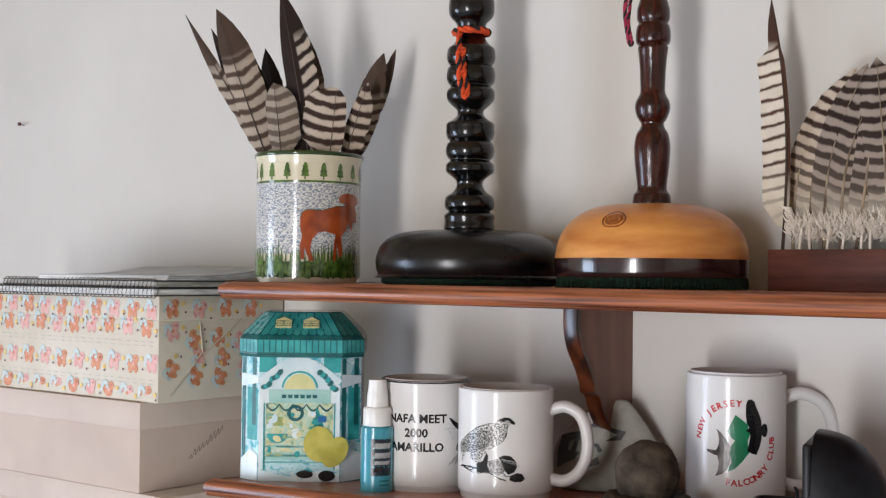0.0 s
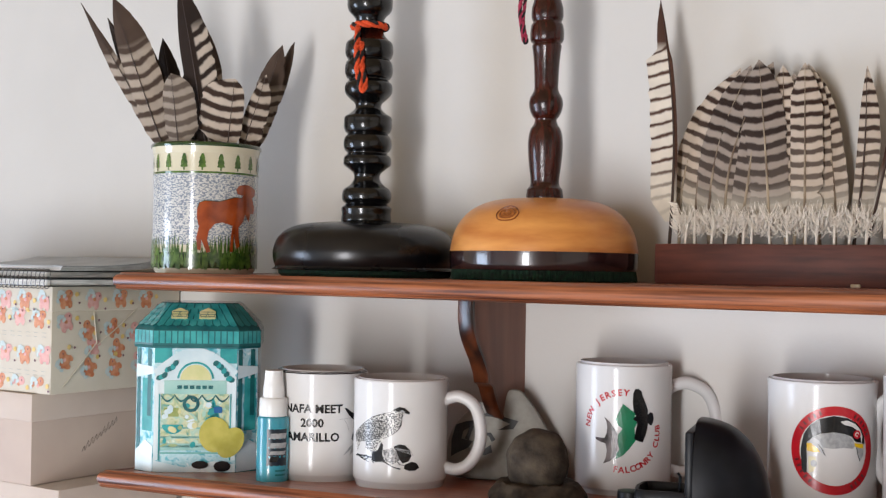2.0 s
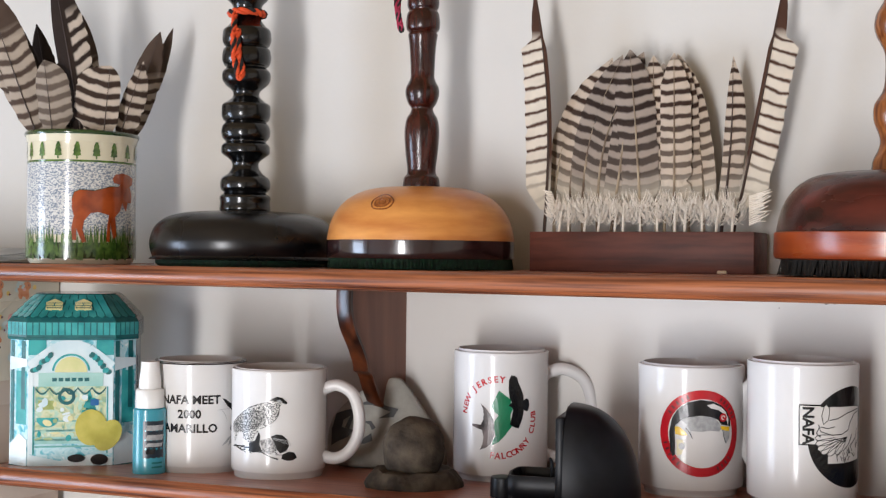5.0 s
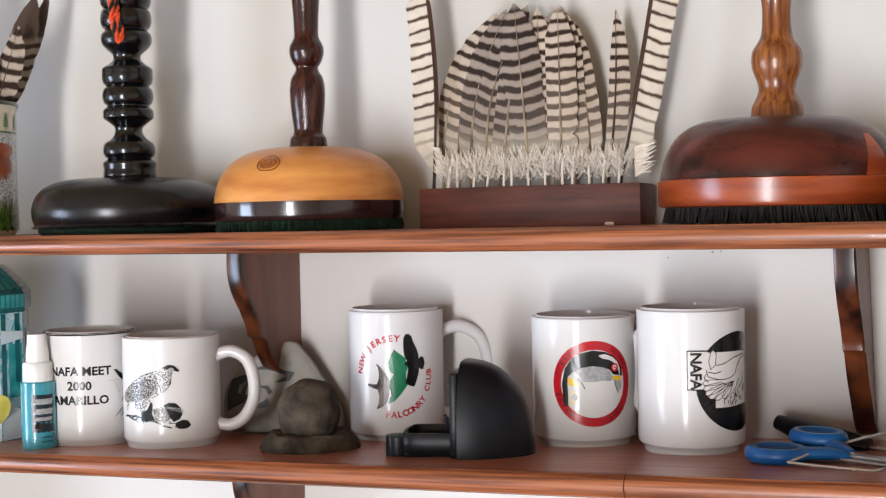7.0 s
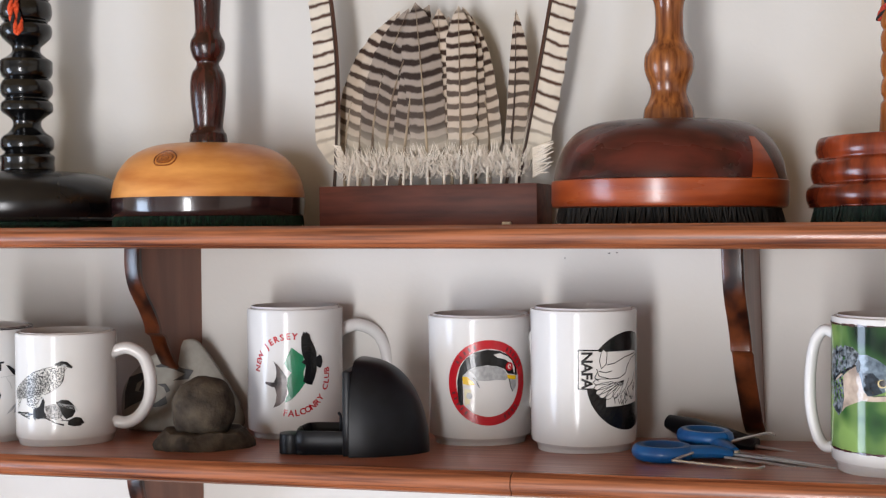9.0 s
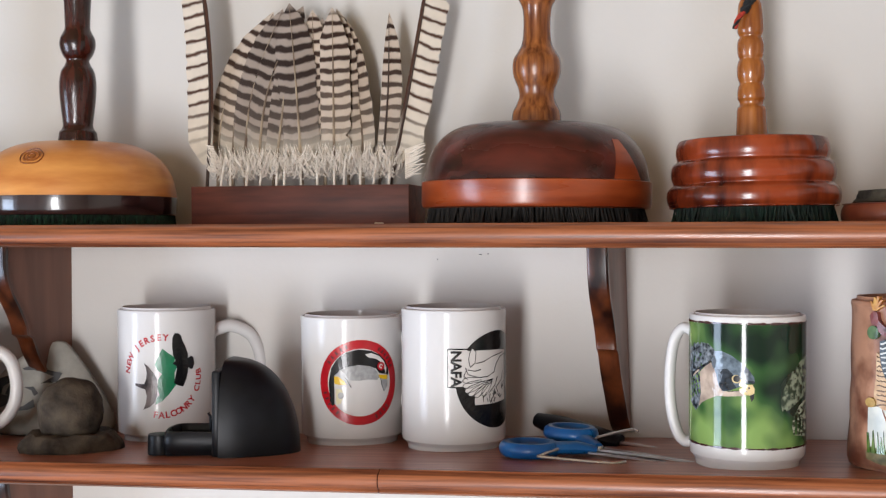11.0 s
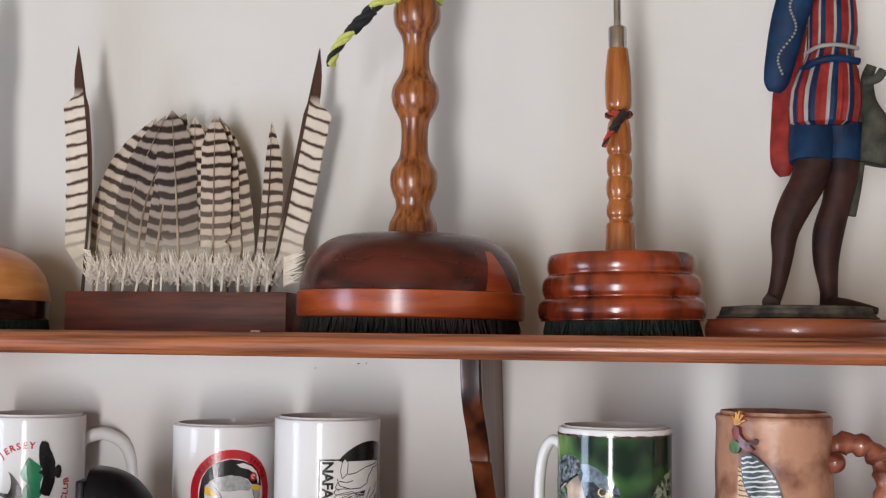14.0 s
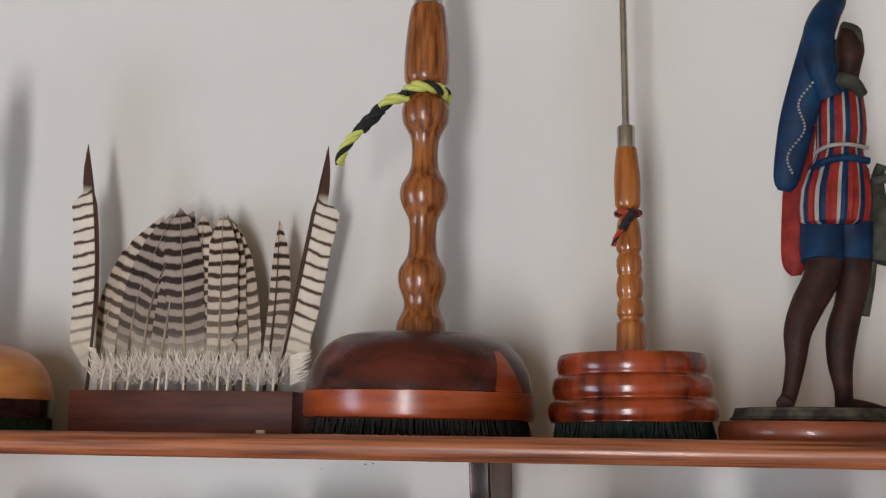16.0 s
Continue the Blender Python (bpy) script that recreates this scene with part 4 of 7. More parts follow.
    # feathers standing inside
    feats = [  # foot x, y, tip x, y, z, width, material, bow, seed, shaft side, bluntness
        (0.014, 0.002, -0.136, -0.006, 0.288, 0.016, F_BROWN, -0.02, 41, 0.6, 0.8), (0.010, 0.012, -0.111, 0.010, 0.276, 0.020, F_DARK, -0.02, 42, 0.5, 0.5),
        (0.005, -0.012, -0.100, -0.018, 0.292, 0.036, F_BROWN, -0.03, 43, 0.35, 0.42), (-0.010, -0.032, -0.034, -0.036, 0.210, 0.034, F_GREY, 0.0, 44, 0.35, 0.20),
        (-0.010, 0.022, -0.054, 0.026, 0.258, 0.028, F_DARK, 0.0, 45, 0.5, 0.45), (-0.004, 0.010, -0.024, 0.015, 0.270, 0.018, F_DARK, 0.0, 46, 0.5, 0.5),
        (0.018, -0.018, -0.030, -0.026, 0.312, 0.034, F_TWO, 0.03, 47, 0.35, 0.55), (0.012, 0.015, -0.005, 0.020, 0.268, 0.025, F_BROWN, 0.03, 48, 0.5, 0.4),
        (-0.006, 0.004, -0.018, 0.006, 0.226, 0.036, F_DARK, 0.0, 53, 0.5, 0.3), (0.008, 0.012, 0.012, 0.010, 0.212, 0.036, F_DARK, 0.0, 54, 0.5, 0.3),
        (0.010, 0.016, -0.076, 0.020, 0.266, 0.018, F_DARK, 0.0, 55, 0.5, 0.5),
        (0.014, -0.022, 0.032, -0.030, 0.207, 0.046, F_BROAD, 0.0, 49, 0.72, 0.16), (0.012, 0.005, 0.079, 0.004, 0.250, 0.028, F_BROWN, 0.02, 50, 0.5, 0.35),
        (0.022, -0.010, 0.064, -0.018, 0.214, 0.025, F_BROAD, 0.0, 51, 0.4, 0.35), (0.010, 0.020, 0.091, 0.020, 0.257, 0.019, F_BROWN, 0.04, 52, 0.5, 0.4)]
    c, s = math.cos(radians(view)), math.sin(radians(view))
    for fx, fy, tx, ty, tz, w, m, bow, sd, sp, bl in feats:
        g = (H - 0.012) / (tz - 0.012)
        rx = max(-0.041, min(0.041, fx + (tx - fx) * g))
        fx = rx - (tx - rx) * (H - 0.012) / (tz - H)
        fx = max(-0.045, min(0.045, fx))
        foot = (fx * c - fy * s, fx * s + fy * c, 0.012)
        tip = (tx * c - ty * s, tx * s + ty * c, tz)
        feather(foot, tip, w, m, th, bow=bow * 0.4, face=(s, -c, 0), start=0.94 * g, shape=0.72, split=sp, seed=sd, blunt=bl, shaft=DARKSHAFT, ragged=0.02)
    return th


crock()


# ---- mugs on the lower shelf ----
def mug(name, label, x, y, R, H, turn, handle, rim=None, flare=0.0, foot=0.0, hsize=(0.030, 0.62), body_mat=None, hr=0.0062):
    """turn is not used by the body; handle: degrees round from the front towards +x, or None."""
    th = thing(name, label, "mug", pose(x, y, low(x, y) + 0.0005), group="mugs on the shelf")
    prof = [(0, 0.0), (R * 0.80, 0.0), (R * 0.925 - foot, 0.0005), (R * 0.945 - foot, 0.0042), (R * 0.985 - foot * 0.4, 0.0075), (R, 0.0135), (R, H * 0.6), (R + flare * 0.5, H * 0.9), (R + flare, H - 0.0012), (R + flare - 0.0015, H), (R + flare - 0.0034, H - 0.0008), (R - 0.0042, H - 0.006), (R - 0.0045, 0.02), (R - 0.010, 0.006), (0, 0.005)]
    part("body", lathe(smooth_profile(prof, 3), 80), body_mat or GLAZE, th)
    if rim:
        part("rim", lathe(smooth_profile([(R + flare + 0.0003, H - 0.0016), (R + flare - 0.0010, H + 0.0005), (R + flare - 0.0034, H - 0.0002)], 3), 80), rim, th, "dark blue-black rim line")
    if handle is not None:
        ext, tall = hsize
        zc, hh = H * 0.50, H * tall / 2
        pts = [(R - 0.003, 0, zc + hh * 0.92), (R + ext * 0.35, 0, zc + hh * 1.04), (R + ext * 0.80, 0, zc + hh * 0.80), (R + ext, 0, zc + hh * 0.25), (R + ext * 0.97, 0, zc - hh * 0.35), (R + ext * 0.70, 0, zc - hh * 0.82), (R + ext * 0.30, 0, zc - hh * 1.02), (R - 0.003, 0, zc - hh * 0.95)]
        pts = curve_pts(pts, 6)
        a = radians(handle - 90)
        pts = [(px * math.cos(a), px * math.sin(a), pz) for px, _, pz in pts]
        n = len(pts)
        rad = [(hr * (1.1 if i in (0, n - 1) else 0.76), hr * (1.25 if i in (0, 1, n - 2, n - 1) else 0.92)) for i in range(n)]
        side = (-math.sin(a), math.cos(a), 0)
        part("handle", tube(pts, rad, n=16, flat=side), body_mat or GLAZE, th)
    return th


def print_on(th, name, items, R, turn, z, material, label="", lift=0.0):
    return part(name, wrap(drawing(items), R + 0.00035 + lift, turn, z), material, th, label, False)


def arc_text(s, size, r, mid, step, inside=False):
    """Letters set round a circle; mid: the angle of the middle letter."""
    out = []
    n = len(s)
    for i, ch in enumerate(s):
        if ch == " ":
            continue
        k = i - (n - 1) / 2
        a = mid - k * step if not inside else mid + k * step
        out.append(("text", ch, size, r * math.cos(radians(a)), r * math.sin(radians(a)), a - 90 if not inside else a + 90))
    return out


def meet_mug():
    R, H = 0.0445, 0.1065
    th = mug("mug", "white mug with dark rim, lettered for a meet in 2000", -0.325, -0.060, R, H, 0, 165, rim=mat("rim_ink", "15161c", rough=0.2))
    z = 0.0505
    s = 0.0112
    print_on(th, "lettering", [("text", "NAFA MEET", s, 0, 0.0135, 0, 1.02), ("text", "2000", s, 0, 0, 0, 1.02), ("text", "AMARILLO", s, 0, -0.0135, 0, 1.02)], R, 26, z + 0.0075, INK, "black capital lettering")

    def flat(pts):
        return unroll(pts, 388, 216, R, 625, 0.000200)

    sketch = mat("sketch_ink", "17171a", "77777a", rough=0.3, scale=500, lo=0.4, hi=0.6)
    print_on(th, "bird_wing", [("poly", flat([(485, 262), (497, 265), (520, 285), (545, 296), (553, 318), (531, 323), (508, 300)]))], R, 40.5, 0.0, INK, "black drawn wing")
    print_on(th, "bird_body", [("poly", flat([(530, 328), (556, 338), (572, 380), (566, 425), (545, 445), (520, 412), (529, 380)]))], R, 40.5, 0.0, sketch, "ink drawing of a bird")
    print_on(th, "bird_claws", [("poly", flat([(528, 432), (548, 446), (530, 475), (512, 492), (518, 470)]))], R, 40.5, 0.0, GREY, "grey drawn claws")
    print_on(th, "bird_claws", [("poly", flat([(512, 452), (530, 440), (510, 472), (484, 490), (490, 478)]))], R, 40.5, 0.0, GREY, "grey drawn claws")
    print_on(th, "thin_line", stroke(flat([(462, 316), (500, 313), (528, 312)]), 0.0004), R, 40.5, 0.0, GREY, "thin drawn line")
    print_on(th, "thin_line", stroke(flat([(484, 318), (500, 345), (508, 372)]), 0.0004), R, 40.5, 0.0, GREY, "thin drawn line")
    return th


SCALY = mat("speckled_ink", "121214", "cfccc6", rough=0.3, scale=800, detail=1, lo=0.48, hi=0.56)


def falcon_mug():
    R, H = 0.0445, 0.1010
    th = mug("mug", "white mug with a black drawing of a perched falcon", -0.230, -0.060, R, H, 0, 112, hsize=(0.032, 0.66), hr=0.0075)
    turn = 36.9

    def flat(pts):
        return unroll(pts, 782, 228, R, 670, 0.000189)

    def ink(name, items, m, label, lift):
        return print_on(th, name, items, R, turn, 0.0, m, label, lift)

    body = [(565, 415), (572, 390), (600, 350), (640, 312), (690, 292), (725, 285), (742, 268), (765, 258), (790, 262), (815, 285), (812, 293), (790, 292), (778, 310), (775, 345), (760, 370), (735, 390), (700, 410), (680, 430), (665, 450), (655, 480), (635, 480), (612, 465), (612, 435), (590, 440), (574, 490), (569, 450)]
    ink("falcon_body", [("poly", flat(body))], mat("fine_speckled_ink", "2a2a2c", "d0cec9", rough=0.3, scale=760, detail=1, lo=0.40, hi=0.60), "speckled falcon", 0.0)
    wing = [(565, 415), (580, 385), (620, 345), (660, 325), (700, 325), (722, 345), (715, 380), (690, 400), (640, 425), (590, 438), (569, 440)]
    ink("falcon_wing", [("poly", flat(wing))], mat("dense_speckled_ink", "0d0d0e", "b5b3ae", rough=0.3, scale=820, detail=1, lo=0.44, hi=0.62), "darker barred wing", 0.0002)
    ink("dark_cap", [("poly", flat([(742, 270), (765, 258), (790, 262), (815, 285), (812, 293), (795, 287), (775, 278), (755, 281)]))], INK, "dark crown and beak", 0.0003)
    ink("white_cheek", [("poly", flat([(764, 276), (780, 272), (794, 280), (778, 284)]))], GREY, "pale cheek", 0.0005)
    outline = stroke(flat([(778, 310), (775, 345), (760, 370), (735, 390), (700, 410)]), 0.0004) + stroke(flat([(565, 415), (572, 390), (600, 350), (640, 312), (690, 292), (725, 285), (742, 268)]), 0.0004)
    ink("outline", outline, INK, "thin black outline", 0.0003)
    rock = [("poly", flat([(740, 450), (765, 438), (795, 442), (818, 465), (825, 495), (812, 520), (785, 530), (768, 510), (758, 480)])), ("poly", flat([(795, 535), (825, 522), (850, 528), (863, 552), (845, 565), (815, 566), (790, 556)]))]
    rock += [("poly", flat([(640, 485), (668, 470), (684, 430), (692, 445), (688, 490), (700, 520), (660, 530), (640, 520)]))]
    rnd = random.Random(8)
    for k in range(34):
        x, y = rnd.uniform(570, 770), rnd.uniform(500, 548)
        y = 500 + (y - 500) * (0.45 + 0.55 * (x - 570) / 200)
        rock += stroke(flat([(x, y), (x + rnd.uniform(8, 34), y + rnd.uniform(-10, 12))]), 0.0006)
    rock += stroke(flat([(568, 512), (600, 505), (640, 508), (690, 520), (740, 548), (775, 558)]), 0.0012)
    ink("rock_drawing", rock, INK, "black drawn branch and rock", 0.0)
    lights = []
    for k in range(9):
        x = 745 + k * 8
        lights += stroke(flat([(x, 462 + 3 * (k % 3)), (x + 14, 455 + k * 2), (x + 24, 470 + k * 3)]), 0.00035)
    ink("rock_lights", lights, GREY, "grey lights in the drawing", 0.0003)
    ink("grey_shade", [("poly", flat([(690, 470), (735, 455), (758, 480), (768, 515), (740, 535), (705, 520)]))], mat("half_tone_ink", "2c2a2a", "9a9794", rough=0.3, scale=600, detail=2, lo=0.4, hi=0.6), "half-tone shading", 0.0001)
    return th


def club_mug():
    R, H = 0.0440, 0.1185
    th = mug("mug", "tall white mug printed with a club emblem of a flying hawk", -0.0422, 0.0315, R, H, 0, 124, hsize=(0.043, 0.68), foot=0.003, hr=0.0078)
    t, z = 23.5, 0.0605
    print_on(th, "lettering", arc_text("NEW JERSEY", 0.0080, 0.0345, 128, 9.6), R, t, z, REDINK, "red lettering round the emblem")
    print_on(th, "lettering", arc_text("FALCONRY CLUB", 0.0080, 0.0345, 313, 8.8, True), R, t, z, REDINK, "red lettering round the emblem")

    def flat(pts):
        return [((x - 234) * 0.000222, (360 - y) * 0.000207) for x, y in pts]

    state = [(235, 240), (285, 280), (283, 300), (292, 322), (283, 345), (284, 380), (290, 395), (262, 435), (235, 465), (207, 480), (212, 455), (222, 440), (216, 405), (218, 372), (234, 348), (218, 335), (205, 310), (212, 290)]
    print_on(th, "state_shape", [("poly", flat(state))], R, t, z, GREENINK, "green state outline")
    hawk = [(281, 180), (286, 172), (291, 178), (297, 173), (302, 180), (309, 183), (314, 205), (328, 235), (338, 265), (338, 285), (352, 275), (362, 282), (367, 305), (360, 330), (350, 333), (340, 322), (338, 345), (330, 375), (318, 405), (298, 400), (281, 388), (287, 360), (293, 325), (290, 315), (275, 305), (288, 292), (278, 270), (274, 235), (275, 195)]
    print_on(th, "hawk_shape", [("poly", flat(hawk))], R, t, z, INK, "black flying hawk", 0.0003)
    wing = [(158, 300), (180, 318), (200, 345), (213, 368), (216, 400), (215, 440), (205, 470), (185, 490), (157, 502), (168, 475), (172, 445), (165, 415), (145, 410), (120, 400), (120, 390), (145, 392), (160, 392), (170, 370), (172, 345), (168, 320)]
    print_on(th, "wing_shape", [("poly", flat(wing))], R, t, z, mat("shaded_wing_ink", "1c1718", "6e6260", rough=0.3, scale=70), "dark shaded wing", 0.0001)
    return th


def ring_mug():
    R, H = 0.0442, 0.1095
    th = mug("mug", "white mug with a red ring emblem of a hooded bird's head", 0.1430, 0.024, R, H, 0, 205, flare=0.0006, foot=0.002)
    t, z = 29.5, 0.0555
    print_on(th, "ring", ring_polys(0.0284, 0.0358, 72), R, t, z, REDINK, "red ring")
    for a in list(range(24, 66, 7)) + list(range(112, 150, 9)) + list(range(196, 240, 9)) + list(range(296, 322, 8)):
        c, s = math.cos(radians(a)), math.sin(radians(a))
        bar = ("poly", [(r * c - w * s, r * s + w * c) for r, w in ((0.0304, 0.0010), (0.0304, -0.0010), (0.0338, -0.0007), (0.0338, 0.0007))])
        print_on(th, "ring_bar", [bar], R, t, z, mat("dark_red_print", "5a1016", rough=0.3), "dark mark on the ring", 0.0002)

    def flat(pts):
        return [((x - 267) * 0.000218, (400 - y) * 0.000205) for x, y in pts]

    def ink(name, pts, m, label, lift):
        return print_on(th, name, [("poly", flat(pts))], R, t, z, m, label, lift)

    ink("dark_crown", [(146, 480), (141, 400), (152, 340), (175, 303), (210, 277), (260, 264), (310, 271), (345, 288), (370, 312), (386, 345), (389, 375), (372, 370), (345, 365), (330, 345), (300, 333), (260, 328), (215, 335), (185, 350), (165, 375), (163, 400), (165, 440), (165, 490), (155, 495)], INK, "black crown of the bird", 0.0001)
    ink("grey_face", [(172, 365), (190, 348), (230, 332), (280, 330), (315, 338), (335, 358), (345, 380), (335, 392), (300, 388), (262, 392), (225, 390), (205, 375), (190, 365)], GREY, "grey face of the bird", 0.0003)
    ink("grey_beak", [(190, 350), (210, 365), (222, 390), (230, 418), (215, 408), (190, 400), (170, 395), (165, 370)], mat("pale_grey_print", "a8abae", "bcbec0", rough=0.3, scale=200), "pale grey beak", 0.0004)
    ink("yellow_mark", [(163, 375), (180, 374), (205, 395), (212, 408), (190, 410), (165, 405)], YELLOWINK, "yellow beak mark", 0.0005)
    ink("yellow_mark", [(340, 370), (382, 375), (382, 392), (365, 390), (345, 385)], YELLOWINK, "yellow beak mark", 0.0005)
    ink("pale_patch", [(170, 425), (195, 428), (200, 455), (190, 485), (172, 492)], mat("pale_yellow_ink", "d8cf9a", "cfc9a8", rough=0.3, scale=120), "pale yellow patch", 0.0004)
    ink("white_stripe", [(283, 285), (310, 280), (345, 295), (365, 315), (378, 345), (376, 372), (368, 345), (355, 322), (330, 305), (300, 298)], WHITEINK, "white stripe", 0.0004)
    ink("grey_beak", [(350, 386), (383, 394), (383, 420), (368, 440), (355, 415)], GREY, "grey beak", 0.0004)
    for line in ([(350, 386), (355, 412), (366, 440)], [(205, 378), (218, 395), (230, 420)]):
        print_on(th, "beak_line", stroke(flat(line), 0.0005), R, t, z, INK, "thin black line", 0.0006)
    print_on(th, "eye", [("poly", ellipse(*flat([(352, 336)])[0], 0.0036, 0.0036, 18))], R, t, z, REDINK, "red eye", 0.0005)
    print_on(th, "pupil", ring_polys(0.0010, 0.0019, 14, 0, 300, *flat([(352, 336)])[0]), R, t, z, WHITEINK, "white ring in the eye", 0.0007)
    print_on(th, "grey_eye", [("poly", ellipse(*flat([(190, 453)])[0], 0.0026, 0.0028, 16))], R, t, z, GREY, "grey eye", 0.0005)
    return th


def nafa_mug():
    R, H = 0.0427, 0.1140
    th = mug("mug", "tall white mug with a black disc and a line-drawn bird", 0.2440, -0.007, R, H, 0, 235, flare=0.0004, foot=0.002)
    z = 0.0585
    print_on(th, "disc", [("poly", ellipse(0, 0, 0.0392, 0.0392, 56))], R, 70.0, z, INK, "black disc")
    turn = 13.3

    def flat(pts):
        return unroll(pts, 674, 231, R, 715, 0.000182)

    def ink(name, items, m, label, lift):
        return print_on(th, name, items, R, turn, 0.0, m, label, lift)

    ink("label_box", [("poly", flat([(656, 252), (750, 252), (750, 424), (656, 424)]))], INK, "black frame", 0.0002)
    ink("label_field", [("poly", flat([(662, 258), (744, 258), (744, 418), (662, 418)]))], WHITEINK, "white field", 0.0003)
    cx, cz = flat([(693, 340)])[0]
    ink("lettering", [("text", "NAFA", 0.0118, cx, cz, -90, 0.92)], INK, "black capital lettering", 0.0008)
    ink("white_field", [("poly", flat([(744, 262), (800, 262), (880, 264), (896, 270), (896, 492), (840, 500), (775, 500), (775, 462), (744, 450)]))], WHITEINK, "white field of the drawing", 0.0003)
    hub = (848, 388)
    tips = [(722, 392), (724, 418), (732, 441), (748, 458), (775, 466), (808, 462)]
    for tx, ty in tips:
        dx, dy = tx - hub[0], ty - hub[1]
        d = math.hypot(dx, dy)
        nx, ny = -dy / d, dx / d
        lobe = [(hub[0] + dx * f + nx * w, hub[1] + dy * f + ny * w) for f, w in ((0, 3), (0.35, 9), (0.75, 13), (0.93, 10), (1.0, 0), (0.93, -10), (0.75, -13), (0.35, -9), (0, -3))]
        ink("quill_lobe", [("poly", flat(lobe))], WHITEINK, "white wing feather", 0.0005)
        ink("quill_line", stroke(flat(lobe[1:]), 0.0005), INK, "thin black line", 0.0007)
    plume = [(765, 250), (780, 268), (776, 315), (756, 335), (748, 300), (756, 265)]
    ink("raised_plume", [("poly", flat(plume))], WHITEINK, "white raised feather", 0.0005)
    lines = stroke(flat(plume + plume[:1]), 0.0005)
    for pts in ([(736, 335), (745, 365), (790, 380), (830, 378), (856, 360)], [(780, 318), (812, 312), (850, 290), (892, 276)], [(856, 360), (862, 330), (878, 296), (895, 285)], [(738, 350), (728, 372), (745, 388)],
                [(870, 380), (858, 420), (835, 450)], [(890, 360), (884, 400), (862, 430)], [(745, 345), (775, 352), (800, 345)], [(800, 395), (838, 412), (848, 400)]):
        lines += stroke(flat(pts), 0.0006)
    rnd = random.Random(17)
    for k in range(26):
        x, y = rnd.uniform(808, 895), rnd.uniform(455, 500)
        y -= max(0, x - 850) * 0.7
        lines += stroke(flat([(x, y), (x + rnd.uniform(-10, 10), y - rnd.uniform(10, 28))]), 0.0006)
    ink("bird_lines", lines, INK, "black line drawing of a bird", 0.0007)
    return th


def photo_material():
    m = bpy.data.materials.new("green_blur_print")
    m.use_nodes = True
    nt = m.node_tree
    L = nt.links.new
    p = nt.nodes["Principled BSDF"]
    p.inputs["Roughness"].default_value = 0.09
    p.inputs["Specular IOR Level"].default_value = 0.4
    tc = nt.nodes.new("ShaderNodeTexCoord")
    n = nt.nodes.new("ShaderNodeTexNoise")
    n.inputs["Scale"].default_value, n.inputs["Detail"].default_value = 30, 1.6
    L(tc.outputs["Object"], n.inputs[0])
    r = nt.nodes.new("ShaderNodeValToRGB")
    e = r.color_ramp.elements
    e[0].position, e[0].color = 0.34, lin("12261b")
    e[1].position, e[1].color = 0.68, lin("7d9c58")
    k = e.new(0.5)
    k.color = lin("33562f")
    # the printed wood behind the bird darkens to the upper corner
    g = nt.nodes.new("ShaderNodeVectorMath")
    g.operation = "DOT_PRODUCT"
    g.inputs[1].default_value = (-3.2, 0.0, -2.6)
    L(tc.outputs["Object"], g.inputs[0])
    s = nt.nodes.new("ShaderNodeMath")
    L(n.outputs[0], s.inputs[0])
    L(g.outputs["Value"], s.inputs[1])
    s2 = nt.nodes.new("ShaderNodeMath")
    L(s.outputs[0], s2.inputs[0])
    s2.inputs[1].default_value = 0.13
    L(s2.outputs[0], r.inputs[0])
    L(r.outputs[0], p.inputs["Base Color"])
    return m


